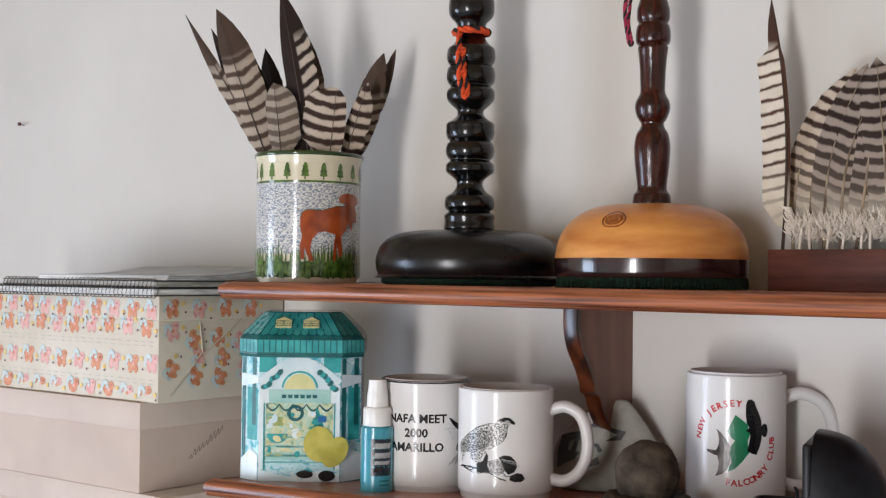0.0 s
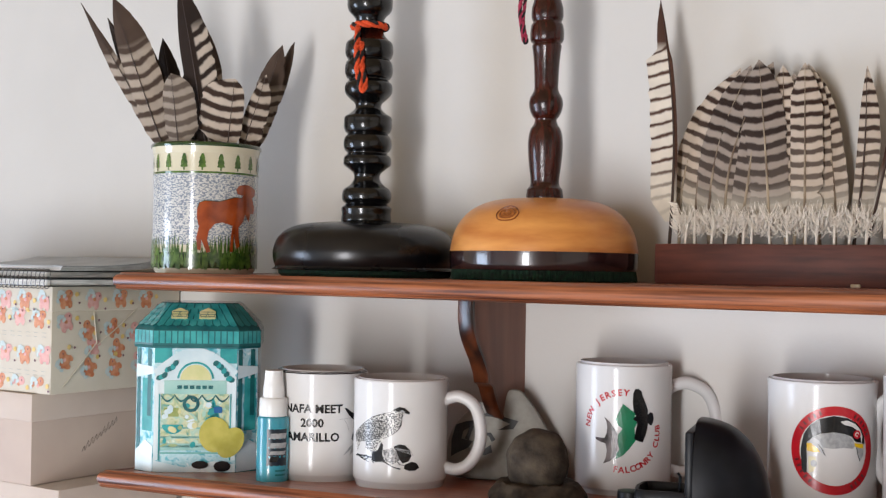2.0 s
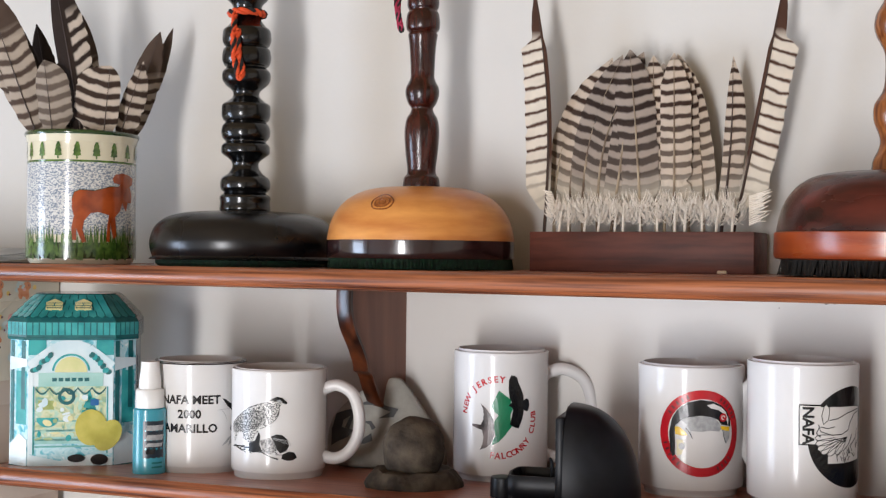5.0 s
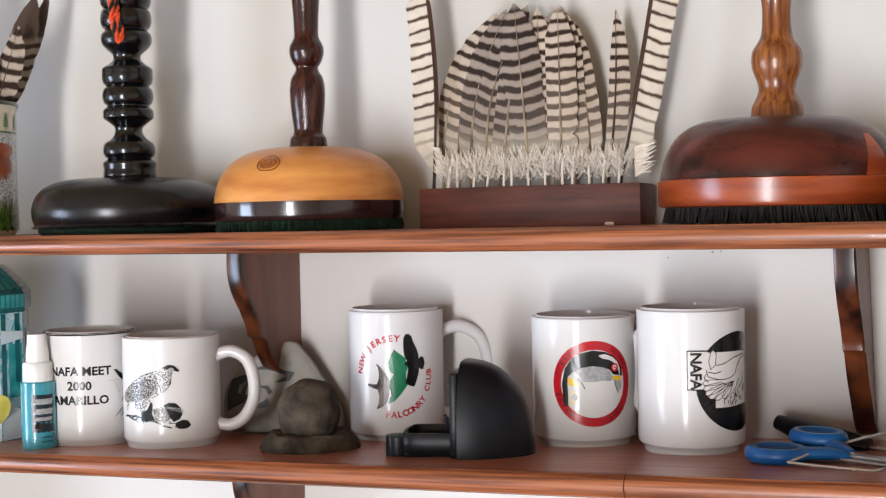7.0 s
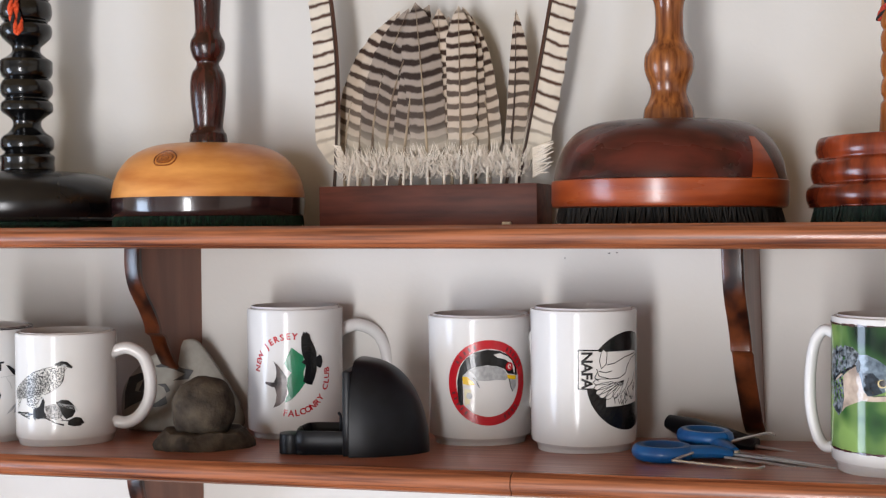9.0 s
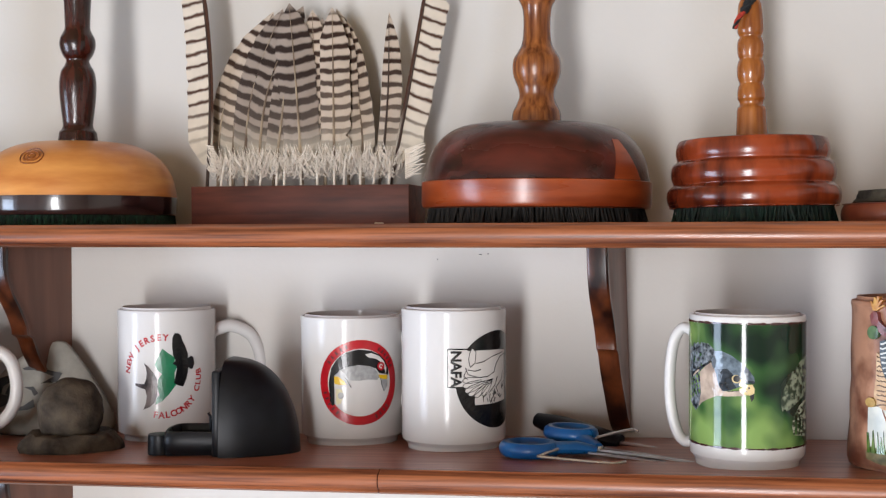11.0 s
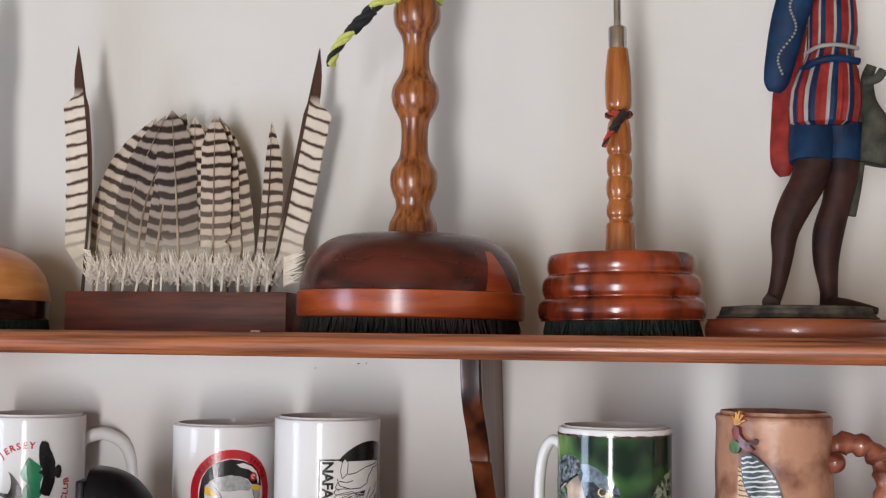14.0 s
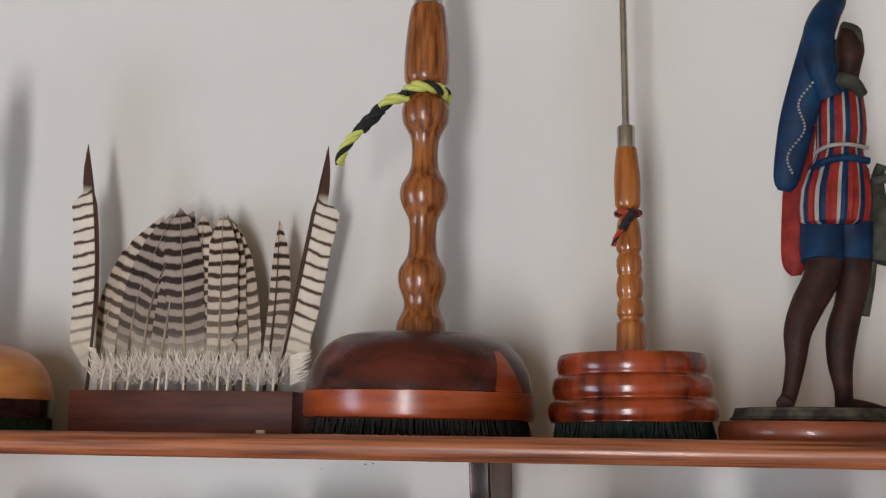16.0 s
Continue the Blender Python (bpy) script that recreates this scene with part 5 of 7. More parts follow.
def photo_mug():
    R, H = 0.0402, 0.1062
    th = mug("mug", "white mug wrapped in a green print of a falcon's head", 0.4835, -0.085, R, H, 0, -102, hsize=(0.0165, 0.76), foot=0.0015, hr=0.0052)
    rnd = random.Random(12)
    bm = bmesh.new()
    n = 150
    rows = []
    for i in range(n + 1):
        a = radians(-150 + 290 * i / n)
        z0, z1 = 0.0165 + rnd.uniform(-0.0008, 0.0008), H - 0.0045 + rnd.uniform(-0.0008, 0.0006)
        rows.append([bm.verts.new(((R + 0.0004) * math.sin(a), -(R + 0.0004) * math.cos(a), z)) for z in (z0, z1)])
    for a, b in zip(rows, rows[1:]):
        bm.faces.new((a[0], b[0], b[1], a[1]))
    part("print", bm, photo_material(), th, "blurred green foliage print")
    maroon = mat("maroon_print", "3d1418", rough=0.2, coat=0.5)
    for zz in (0.0165, H - 0.0045):
        rim = []
        for i in range(90):
            x = -2.6 * R + 5.1 * R * i / 90
            w = rnd.uniform(0.0002, 0.0011)
            rim.append(("poly", [(x, zz - w), (x + 0.0026, zz - w * 0.6), (x + 0.0026, zz + w * 0.6), (x, zz + w)]))
        print_on(th, "torn_edge", rim, R, 0, 0, maroon, "ragged maroon border", 0.0003)
    slate = mat("slate_plumage_print", "39434d", "74838f", rough=0.1, scale=150, detail=6)
    dark = mat("dark_plumage_print", "12161b", "333c45", rough=0.1, scale=260)
    mantle = mat("mottled_plumage_print", "22292e", "87919a", rough=0.1, scale=330, detail=3, lo=0.38, hi=0.66)
    palep = mat("pale_plumage_print", "8f8076", "c4b2a2", rough=0.1, scale=90, detail=5)

    def flat(pts):
        return unroll(pts, 402, 302, R, 945, 0.000130)

    def ink(name, pts, m, label, lift):
        return print_on(th, name, [("poly", flat(pts))], R, 3.5, 0.0, m, label, lift)

    def dot(name, x, y, r, m, label, lift):
        cx, cz = flat([(x, y)])[0]
        return print_on(th, name, [("poly", ellipse(cx, cz, r * 0.000133, r * 0.000130, 18))], R, 3.5, 0.0, m, label, lift)

    ink("print_mantle", [(106, 310), (130, 277), (170, 270), (205, 275), (235, 305), (240, 345), (215, 372), (180, 402), (150, 442), (120, 470), (106, 450)], mantle, "slate mottled feathers", 0.0001)
    ink("print_breast", [(106, 480), (150, 440), (168, 460), (168, 540), (152, 620), (138, 642), (112, 600)], mantle, "mottled grey breast", 0.0001)
    ink("print_throat", [(160, 430), (215, 368), (230, 385), (247, 440), (264, 500), (282, 520), (330, 516), (375, 508), (402, 525), (380, 539), (300, 546), (250, 546), (205, 568), (172, 590), (154, 618), (166, 540), (162, 480)], palep, "pale throat", 0.0002)
    ink("print_head", [(232, 312), (270, 308), (320, 330), (370, 365), (410, 405), (432, 440), (437, 465), (400, 476), (388, 470), (360, 492), (310, 515), (275, 520), (255, 490), (242, 430), (226, 380), (240, 340)], slate, "slate head", 0.0003)
    ink("print_cheek", [(250, 405), (300, 400), (328, 430), (330, 475), (346, 500), (300, 516), (272, 517), (256, 480)], dark, "dark cheek", 0.0004)
    ink("print_nape", [(222, 355), (235, 335), (243, 355), (239, 395), (229, 405), (220, 380)], INK, "dark nape mark", 0.0004)
    ink("print_nape", [(112, 455), (150, 412), (215, 362), (222, 370), (168, 412), (120, 470)], dark, "dark nape bar", 0.0004)
    ink("white_edge", [(128, 448), (150, 420), (160, 418), (140, 445), (126, 460)], palep, "pale feather edge", 0.0005)
    beak = mat("beak_print", "b59a62", "dcc898", rough=0.1, scale=90)
    dot("eye_ring", 343, 452, 22, beak, "yellow eye ring", 0.0005)
    dot("print_eye", 346, 450, 18, INK, "dark eye", 0.0006)
    ink("print_cere", [(358, 482), (362, 452), (378, 452), (389, 464), (386, 482), (366, 492)], beak, "yellow skin by the eye", 0.0005)
    ink("brow_shade", [(362, 440), (400, 456), (437, 462), (434, 474), (402, 470), (380, 456)], dark, "dark brow", 0.0006)
    ink("print_beak", [(358, 502), (400, 479), (425, 478), (435, 500), (433, 530), (415, 536), (380, 531), (362, 515)], beak, "yellowish beak", 0.0006)
    print_on(th, "mouth_line", stroke(flat([(300, 520), (360, 512), (400, 516)]), 0.0004), R, 3.5, 0.0, dark, "dark mouth line", 0.0007)
    ink("beak_tip", [(410, 536), (434, 526), (432, 550), (420, 568), (414, 550)], INK, "black beak tip", 0.0007)
    dot("nostril", 408, 496, 5, INK, "dark nostril", 0.0008)
    spot = mat("spotted_plumage_print", "2c3a2c", "86917c", rough=0.1, scale=260, detail=1, lo=0.4, hi=0.62)
    ink("print_bird", [(696, 330), (664, 368), (624, 420), (584, 500), (566, 560), (572, 620), (602, 622), (640, 590), (697, 535)], spot, "spotted plumage", 0.0001)
    ink("print_bird", [(698, 560), (662, 600), (634, 650), (622, 700), (632, 752), (690, 772), (698, 700)], mat("barred_plumage_print", "34412f", "a5ab98", rough=0.1, scale=190, detail=1, stretch=(1, 1, 2.5), lo=0.42, hi=0.58), "barred plumage", 0.0001)
    return th


TAN = mat("tan_bisque", "643625", "ad8066", rough=0.42, scale=34, detail=9, bump=0.35, bump_scale=90, lo=0.36, hi=0.56)
BARK = mat("bark_glaze", "5a2a1c", "9a5d45", rough=0.35, scale=60, bump=0.6, bump_scale=160, coat=0.3)


def tankard():
    R, H = 0.0395, 0.1135
    x, y = 0.594, -0.080
    th = thing("tankard", "tan ceramic tankard with a moulded game bird and branch handle", "tankard", pose(x, y, low(x, y) + 0.0005), group="mugs on the shelf")
    prof = smooth_profile([(0, 0), (R * 0.95, 0), (R * 1.06, 0.002), (R * 1.08, 0.008), (R * 1.045, 0.03), (R * 1.02, 0.07), (R, H - 0.008), (R * 1.01, H - 0.003), (R * 0.99, H), (R * 0.93, H), (R * 0.90, H - 0.006), (R * 0.9, 0.01), (0, 0.008)], 4)
    bm = lathe(prof, 96)
    for v in bm.verts:
        d = noise.noise(v.co * 55) * 0.0011
        v.co.x *= 1 + d / R
        v.co.y *= 1 + d / R
    part("body", bm, TAN, th, "mottled tan body")
    rad = lambda z: R * (1.075 - 0.06 * min(1, z / 0.08)) + 0.0008
    u = 1 / 2500

    def relief(name, pts, material, label, lift):
        own = wrap(drawing([("poly", [((px - 1468) * u, (870 - py) * u) for px, py in pts])]), lambda z: rad(z) + lift, 0.0 + 1.5, 0.0)
        ext = bmesh.ops.extrude_face_region(own, geom=own.faces[:])
        for v in [g for g in ext["geom"] if isinstance(g, bmesh.types.BMVert)]:
            r = math.hypot(v.co.x, v.co.y)
            v.co.x *= (r - 0.004) / r
            v.co.y *= (r - 0.004) / r
        bmesh.ops.recalc_face_normals(own, faces=own.faces)
        return part(name, own, material, th, label, False)

    # Enlarged-view pixels -> whole-view pixels; the relief is shaped to fit the camera's view.
    def view_px(pts):
        return [(1320 + px / 3, 540 + py / 3) for px, py in pts]

    slatew = mat("slate_plumage_glaze", "151b20", "39444b", rough=0.35, scale=200)
    whiteb = mat("white_bar_glaze", "b4b8b6", "c9cac5", rough=0.35, scale=120)
    relief("pale_post", view_px([(185, 668), (240, 660), (320, 676), (372, 700), (384, 780), (392, 868), (300, 880), (180, 860)]), mat("pale_ground_glaze", "b9c0bd", "d3d4cc", rough=0.35, scale=70), "pale painted post", 0.0006)
    relief("bird_body", view_px([(252, 332), (300, 318), (345, 338), (400, 392), (440, 455), (466, 530), (474, 602), (420, 618), (375, 622), (330, 575), (285, 520), (262, 465), (252, 400)]), slatew, "dark slate plumage", 0.0022)
    relief("bird_tail", view_px([(375, 620), (474, 600), (490, 700), (510, 810), (526, 897), (500, 888), (470, 830), (440, 760), (400, 670)]), mat("black_tail_glaze", "0c0f12", "20262b", rough=0.35, scale=90), "black tail", 0.0026)
    relief("bird_breast", view_px([(235, 390), (252, 400), (262, 465), (285, 520), (330, 575), (375, 640), (385, 672), (330, 682), (265, 672), (225, 642), (220, 600), (232, 520)]), mat("tan_breast_glaze", "b08a62", "cfb28c", rough=0.4, scale=120), "tan barred breast", 0.0012)

    def bars(name, rows, m, label, lift, w):
        """Wavy cross bars; rows: left end, right end."""
        rnd = random.Random(len(rows))
        for (xa, ya), (xb, yb) in rows:
            n = 7
            line = [(xa + (xb - xa) * k / n, ya + (yb - ya) * k / n + rnd.uniform(-4, 4)) for k in range(n + 1)]
            relief(name, view_px([(px, py - w * rnd.uniform(0.6, 1.2)) for px, py in line] + [(px, py + w * rnd.uniform(0.5, 1.0)) for px, py in line[::-1]]), m, label, lift)

    left = [(256, 345), (254, 368), (256, 392), (258, 416), (262, 440), (268, 464), (276, 488), (288, 510), (304, 532), (322, 554), (340, 576), (362, 600)]
    right = [(310, 335), (345, 356), (372, 376), (396, 400), (414, 424), (430, 448), (440, 472), (450, 496), (456, 522), (462, 548), (464, 574), (464, 598)]
    bars("white_bar", list(zip(left, right)), whiteb, "wavy white feather bar", 0.0028, 5.0)
    bars("brown_bar", [((236, 410 + 24 * k), (256 + 9.5 * k, 414 + 24 * k)) for k in range(11)], mat("brown_bar_glaze", "4a3323", "6b4a32", rough=0.4), "thin brown feather bar", 0.0018, 3.0)
    bars("white_bar", [((396 + 9 * k, 690 + 20 * k), (416 + 9.5 * k, 702 + 20 * k)) for k in range(10)], whiteb, "white edge mark of the tail", 0.0032, 4.5)
    relief("bird_head", view_px(ellipse(212, 290, 34, 34, 18)), mat("green_head_glaze", "29462c", "54724a", rough=0.3, scale=120), "green head", 0.0026)
    relief("maroon_cap", view_px([(194, 205), (214, 182), (238, 188), (244, 225), (262, 245), (285, 262), (322, 298), (310, 306), (268, 304), (246, 284), (236, 258), (204, 244)]), mat("maroon_glaze", "4f1f20", "7d3a36", rough=0.3, scale=100), "maroon crown and neck", 0.0030)
    relief("beak", view_px([(270, 268), (312, 256), (326, 242), (342, 254), (334, 274), (300, 276), (280, 284)]), mat("dark_beak_glaze", "3b211b", "5b352a", rough=0.35), "dark brown beak", 0.0032)
    for ax, ay in ((200, 132), (224, 112), (244, 106), (262, 124), (274, 150)):
        relief("crest", view_px([(212, 178), (ax - 5, ay), (ax + 6, ay + 2), (232, 180)]), mat("crest_glaze", "a05f26", "c79a4c", rough=0.35, scale=200), "orange crest plume", 0.0018)
    relief("claw", view_px(ellipse(198, 642, 30, 24, 16)), mat("claw_glaze", "9c7a3c", "c2a564", rough=0.4, scale=160), "yellowish feathered foot", 0.0024)
    for line in ([(265, 682), (290, 740), (340, 790), (392, 828), (440, 880)], [(305, 672), (350, 720), (395, 780), (430, 850), (470, 910)]):
        relief("twig", view_px([(px, py - 8) for px, py in line] + [(px + 4, py + 9) for px, py in line[::-1]]), BARK, "reddish brown twig", 0.0018)
    rnd = random.Random(4)
    for k in range(22):
        gx = 185 + k * 9.5 + rnd.uniform(-4, 4)
        relief("grass_blade", view_px([(gx - 4, 895), (gx + 5, 895), (gx + rnd.uniform(-8, 8), 790 + rnd.uniform(-25, 50))]), LEAFGREEN, "green blade", 0.0016)
    relief("mossy_ground", view_px([(170, 890), (300, 898), (400, 905), (500, 905), (560, 915), (590, 945), (500, 958), (380, 955), (260, 948), (175, 928)]), mat("moss_glaze", "4f4f2c", "8a7d55", rough=0.45, scale=150), "olive painted ground", 0.0012)
    pts = curve_pts([(0.036, 0.0, 0.092), (0.050, 0.0, 0.096), (0.066, 0.002, 0.090), (0.074, 0.0, 0.072), (0.070, -0.002, 0.046), (0.056, 0.0, 0.028), (0.038, 0.0, 0.022)], 5)
    a = radians(-4)
    pts = [(px * math.cos(a) - py * math.sin(a), px * math.sin(a) + py * math.cos(a), pz) for px, py, pz in pts]
    rr = [0.0075 + 0.0014 * math.sin(i * 1.9) for i in range(len(pts))]
    part("handle", tube(pts, rr, n=12), BARK, th, "branch-shaped brown handle")
    for kx, kz in ((0.040, 0.083), (0.041, 0.030)):
        bm = bmesh.new()
        bmesh.ops.create_icosphere(bm, subdivisions=2, radius=0.0075, matrix=Matrix.Translation((kx * math.cos(a), -0.012, kz)))
        part("knot", bm, BARK, th, "cut branch knot")
    return th


meet_mug(), falcon_mug(), club_mug(), ring_mug(), nafa_mug(), photo_mug(), tankard()


# ---- storage boxes and notebooks beside the shelves ----
PAPER = mat("cream_wrapping_paper", "c4baa8", "cfc6b6", rough=0.5, scale=14, bump=0.25, bump_scale=18)
CREAM = mat("cream_card", "b9a69a", "c4b3a6", rough=0.6, scale=9, bump=0.06, bump_scale=200)
PINKCREAM = mat("cream_lid_card", "bfafa3", "c9baae", rough=0.6, scale=9, bump=0.05, bump_scale=200)


def storage_box(name, label, x1, y0, z0, z1, lid_z, w, d, m_body, m_lid, lip, turn=0.0):
    """x1, y0: the front right corner; w, d: width and depth."""
    th = thing(name, label, "box", pose(x1, y0, z0, 0, 0, turn), group="stacked boxes")
    part("body", box((-w + lip, lip, 0), (-lip, d - lip, lid_z - z0 + 0.01), 0.0012), m_body, th)
    bm = box((-w, 0, lid_z - z0), (0, d, z1 - z0), 0.0015)
    part("lid", bm, m_lid, th, "fitted lid")
    return th


fl = storage_box("gift_box", "box covered in creased floral wrapping paper with a lid", -0.655, -0.120, 1.2672, 1.3862, 1.3585, 0.36, 0.194, PAPER, PAPER, 0.0012)
MOTIF = [mat("orange_motif", "bf7049", "d39670", rough=0.5, scale=160), mat("pink_motif", "d1958e", "dcaea6", rough=0.5, scale=160), mat("pale_blue_motif", "b4c4c4", "c6d0ce", rough=0.5, scale=160),
         mat("yellow_motif", "d6b45e", "dec27c", rough=0.5, scale=160), mat("plum_motif", "5f3b48", "7d5260", rough=0.5, scale=160), mat("grey_dash", "a3a5a0", "b2b3ad", rough=0.5, scale=160)]


def motif(u, v, k, rnd, tilt=0.0):
    """A small printed cluster: a body of blobs, a pale arc and specks; (colour, polygon) pairs."""
    c, s_ = math.cos(radians(tilt)), math.sin(radians(tilt))

    def e(col, x, y, rx, ry, turn=0.0):
        x, y = 1.2 * x, 1.2 * y
        return (col, ellipse(u + x * c - y * s_, v + x * s_ + y * c, 1.25 * rx, 1.25 * ry, 12, turn + tilt))

    main = k % 2
    out = [e(2, -0.009 + 0.0016 * q, 0.001 + 0.0075 * math.sin(q * 0.55), 0.0016, 0.0026, q * 25) for q in range(6)]
    out += [e(main, 0, 0, 0.0066, 0.0056, rnd.uniform(-30, 30)), e(main, 0.0046, 0.0046, 0.0045, 0.0040), e(main, -0.0040, -0.0048, 0.0024, 0.0034, 20), e(main, 0.0046, -0.0050, 0.0024, 0.0036, -20), e(main, -0.0058, 0.0026, 0.0030, 0.0018, 35)]
    out += [e(1 - main, 0.0008, 0.0010, 0.0018, 0.0016), e(4, 0.0056, 0.0052, 0.0007, 0.0008), e(3, 0.0135, 0.005 * rnd.uniform(-1, 1), 0.0022, 0.0022), e(4, 0.0150, -0.0055, 0.0012, 0.0011)]
    return out


def paper_print(face, name, at):
    """at: face coordinates -> place on the box."""
    for col in range(6):
        bm = bmesh.new()
        lift = 0.0003 + 0.0004 * (0, 0, 1, 1, 2, 1)[col]
        for i, (c, poly) in enumerate(face):
            if c == col:
                bm.faces.new([bm.verts.new(at(u, v, lift + 0.000025 * (i % 15))) for u, v in poly])
        bmesh.ops.recalc_face_normals(bm, faces=bm.faces)
        part(name, bm, MOTIF[col], fl, "small printed motif", False)["kind"] = "stuff"


rnd = random.Random(31)
front, k = [], 0
for row, zz in enumerate((0.1035, 0.0835, 0.0425, 0.0085)):
    for i in range(11):
        k += 1
        front += motif(-0.012 - 0.033 * i - 0.010 * (row % 2), zz + rnd.uniform(-0.0015, 0.0015), k, rnd, rnd.uniform(-12, 12))
for zz in (0.0670, 0.0625, 0.0245, 0.0200):
    for i in range(26):
        x0 = -0.008 - 0.0135 * i - rnd.uniform(0, 0.002)
        front.append((5, [(x0, zz), (x0, zz + 0.0005), (x0 - 0.007, zz + 0.0009), (x0 - 0.007, zz + 0.0004)]))
front = [(c, p) for c, p in front if all(0.0015 < v < 0.1175 and u > -0.357 and u < -0.001 for u, v in p)]
paper_print(front, "front_print", lambda u, v, q: (u, -q + (0.0012 if v < 0.0915 else 0.0), v))
side = []
for i, (u, v, turn) in enumerate(((0.018, 0.104, 10), (0.058, 0.103, -10), (0.098, 0.104, 5), (0.138, 0.103, 0), (0.020, 0.078, 20), (0.052, 0.068, 60), (0.088, 0.070, 30), (0.122, 0.064, 50), (0.020, 0.036, 70), (0.055, 0.026, 65), (0.060, 0.050, 80), (0.092, 0.024, 70), (0.096, 0.046, 60), (0.130, 0.030, 75), (0.165, 0.06, 40), (0.160, 0.025, 60))):
    side += motif(u, v, i + i // 3, rnd, turn)
side = [(c, p) for c, p in side if all(0.0015 < v < 0.1175 and 0.001 < u < 0.192 for u, v in p)]
paper_print(side, "side_print", lambda u, v, q: (q - (0.0012 if v < 0.0915 else 0.0), u, v))
crease = tube([(-0.0005, 0.06, 0.088), (0.0004, 0.064, 0.055), (0.0004, 0.045, 0.035), (-0.0004, 0.018, 0.008)], 0.0007, n=6)
part("paper_fold", crease, PAPER, fl, "folded paper edge")
part("paper_fold", tube([(-0.0004, 0.066, 0.052), (0.0004, 0.10, 0.075), (-0.0004, 0.128, 0.095)], 0.0006, n=6), PAPER, fl, "folded paper edge")
cb = storage_box("card_box", "plain cream cardboard box with a lid", -0.680, -0.124, 1.165, 1.2667, 1.2360, 0.38, 0.190, CREAM, PINKCREAM, 0.0035)
rnd = random.Random(21)
pen = []
for k in range(9):
    yb, zb = 0.075 + k * 0.006, 0.030 + k * 0.0035
    pen += [(yb, zb), (yb + 0.0035, zb + 0.007 + rnd.uniform(-0.002, 0.003)), (yb + 0.004, zb + 0.001)]
part("pencil_scrawl", tube([(-0.0034, y, z) for y, z in curve_pts(pen, 4)], 0.00035, n=4), mat("pencil", "7a7068", rough=0.7), cb, "faint pencil scrawl")
storage_box("card_box", "plain cream cardboard box at the bottom of the pile", -0.640, -0.118, 0.98, 1.1645, 1.132, 0.40, 0.186, CREAM, PINKCREAM, 0.003)
cab = thing("cabinet", "plain brown wooden cabinet under the boxes", "cabinet", pose(-0.85, -0.03, FLOOR_Z))
part("body", box((-0.3, -0.22, 0), (0.25, 0.105, 0.98 - FLOOR_Z - 0.02), 0.002), BRACKWOOD, cab)
part("top", box((-0.31, -0.23, 0.98 - FLOOR_Z - 0.02), (0.26, 0.106, 0.98 - FLOOR_Z), 0.003), TOPWOOD, cab)

PAGE = mat("paper_pages", "c6c5c2", "ecebe8", rough=0.7, scale=700, stretch=(0.05, 0.05, 1), detail=2)
COVER = mat("black_cover", "17181b", "24262a", rough=0.4, scale=40)
GREYCOVER = mat("grey_cover", "8d9092", "a9acae", rough=0.35, scale=30)
WIRE = mat("binding_wire", "8a8a8c", rough=0.3, metal=0.9)


def notebook(x, y, z, w, d, t, turn, label, cover, spiral):
    th = thing("notebook", label, "notebook", pose(x, y, z, 0, 0, turn), group="stacked notebooks")
    part("page_block", box((-w + 0.002, 0.002, 0.001), (-0.002, d - 0.002, t - 0.001), 0.0004), PAGE, th, "white paper pages")
    part("cover", box((-w, 0, t - 0.001), (0, d, t), 0.0003), cover, th)
    part("back_cover", box((-w, 0, 0), (0, d, 0.001), 0.0003), cover, th)
    if spiral:
        n = int(w / 0.0068)
        for i in range(n):
            xx = -w + 0.006 + i * 0.0068
            pts = [(xx + 0.001 * math.sin(a), 0.002 - (t * 0.62) * math.cos(a) * 0.9, t * 0.5 + (t * 0.78) * math.sin(a)) for a in [2 * math.pi * k / 12 for k in range(13)]]
            part("wire_loop", tube(pts, 0.00055, n=5), WIRE, th)
    return th


ZB = 1.3864
notebook(-0.640, -0.140, ZB, 0.30, 0.200, 0.0085, 2, "spiral notebook with black cover and white pages", COVER, True)
notebook(-0.655, -0.128, ZB + 0.0087, 0.28, 0.190, 0.0080, 1, "spiral notebook with black cover and white pages", COVER, True)
mg = thing("magazine", "thin grey magazine with curling pages", "magazine", pose(-0.648, -0.120, ZB + 0.0169, 0, 0, 5))
for k in range(5):
    own = bmesh.new()
    rows = []
    for i in range(15):
        v = i / 14
        lift = 0.0012 * k + 0.010 * v ** 3 * (0.6 + 0.12 * k) - 0.001
        rows.append([own.verts.new((xx, 0.004 + v * 0.17, max(0.0004, lift + 0.001) + dz)) for xx, dz in ((-0.21, 0.0), (0.0 + 0.001 * k, 0.0), (0.0 + 0.001 * k, 0.0009), (-0.21, 0.0009))])
    for a, b in zip(rows, rows[1:]):
        for q in range(4):
            own.faces.new((a[q], a[(q + 1) % 4], b[(q + 1) % 4], b[q]))
    own.faces.new(rows[0]), own.faces.new(rows[-1])
    bmesh.ops.recalc_face_normals(own, faces=own.faces)
    part("page", own, PAGE if k != 4 else GREYCOVER, mg, "curling page" if k != 4 else "grey cover")



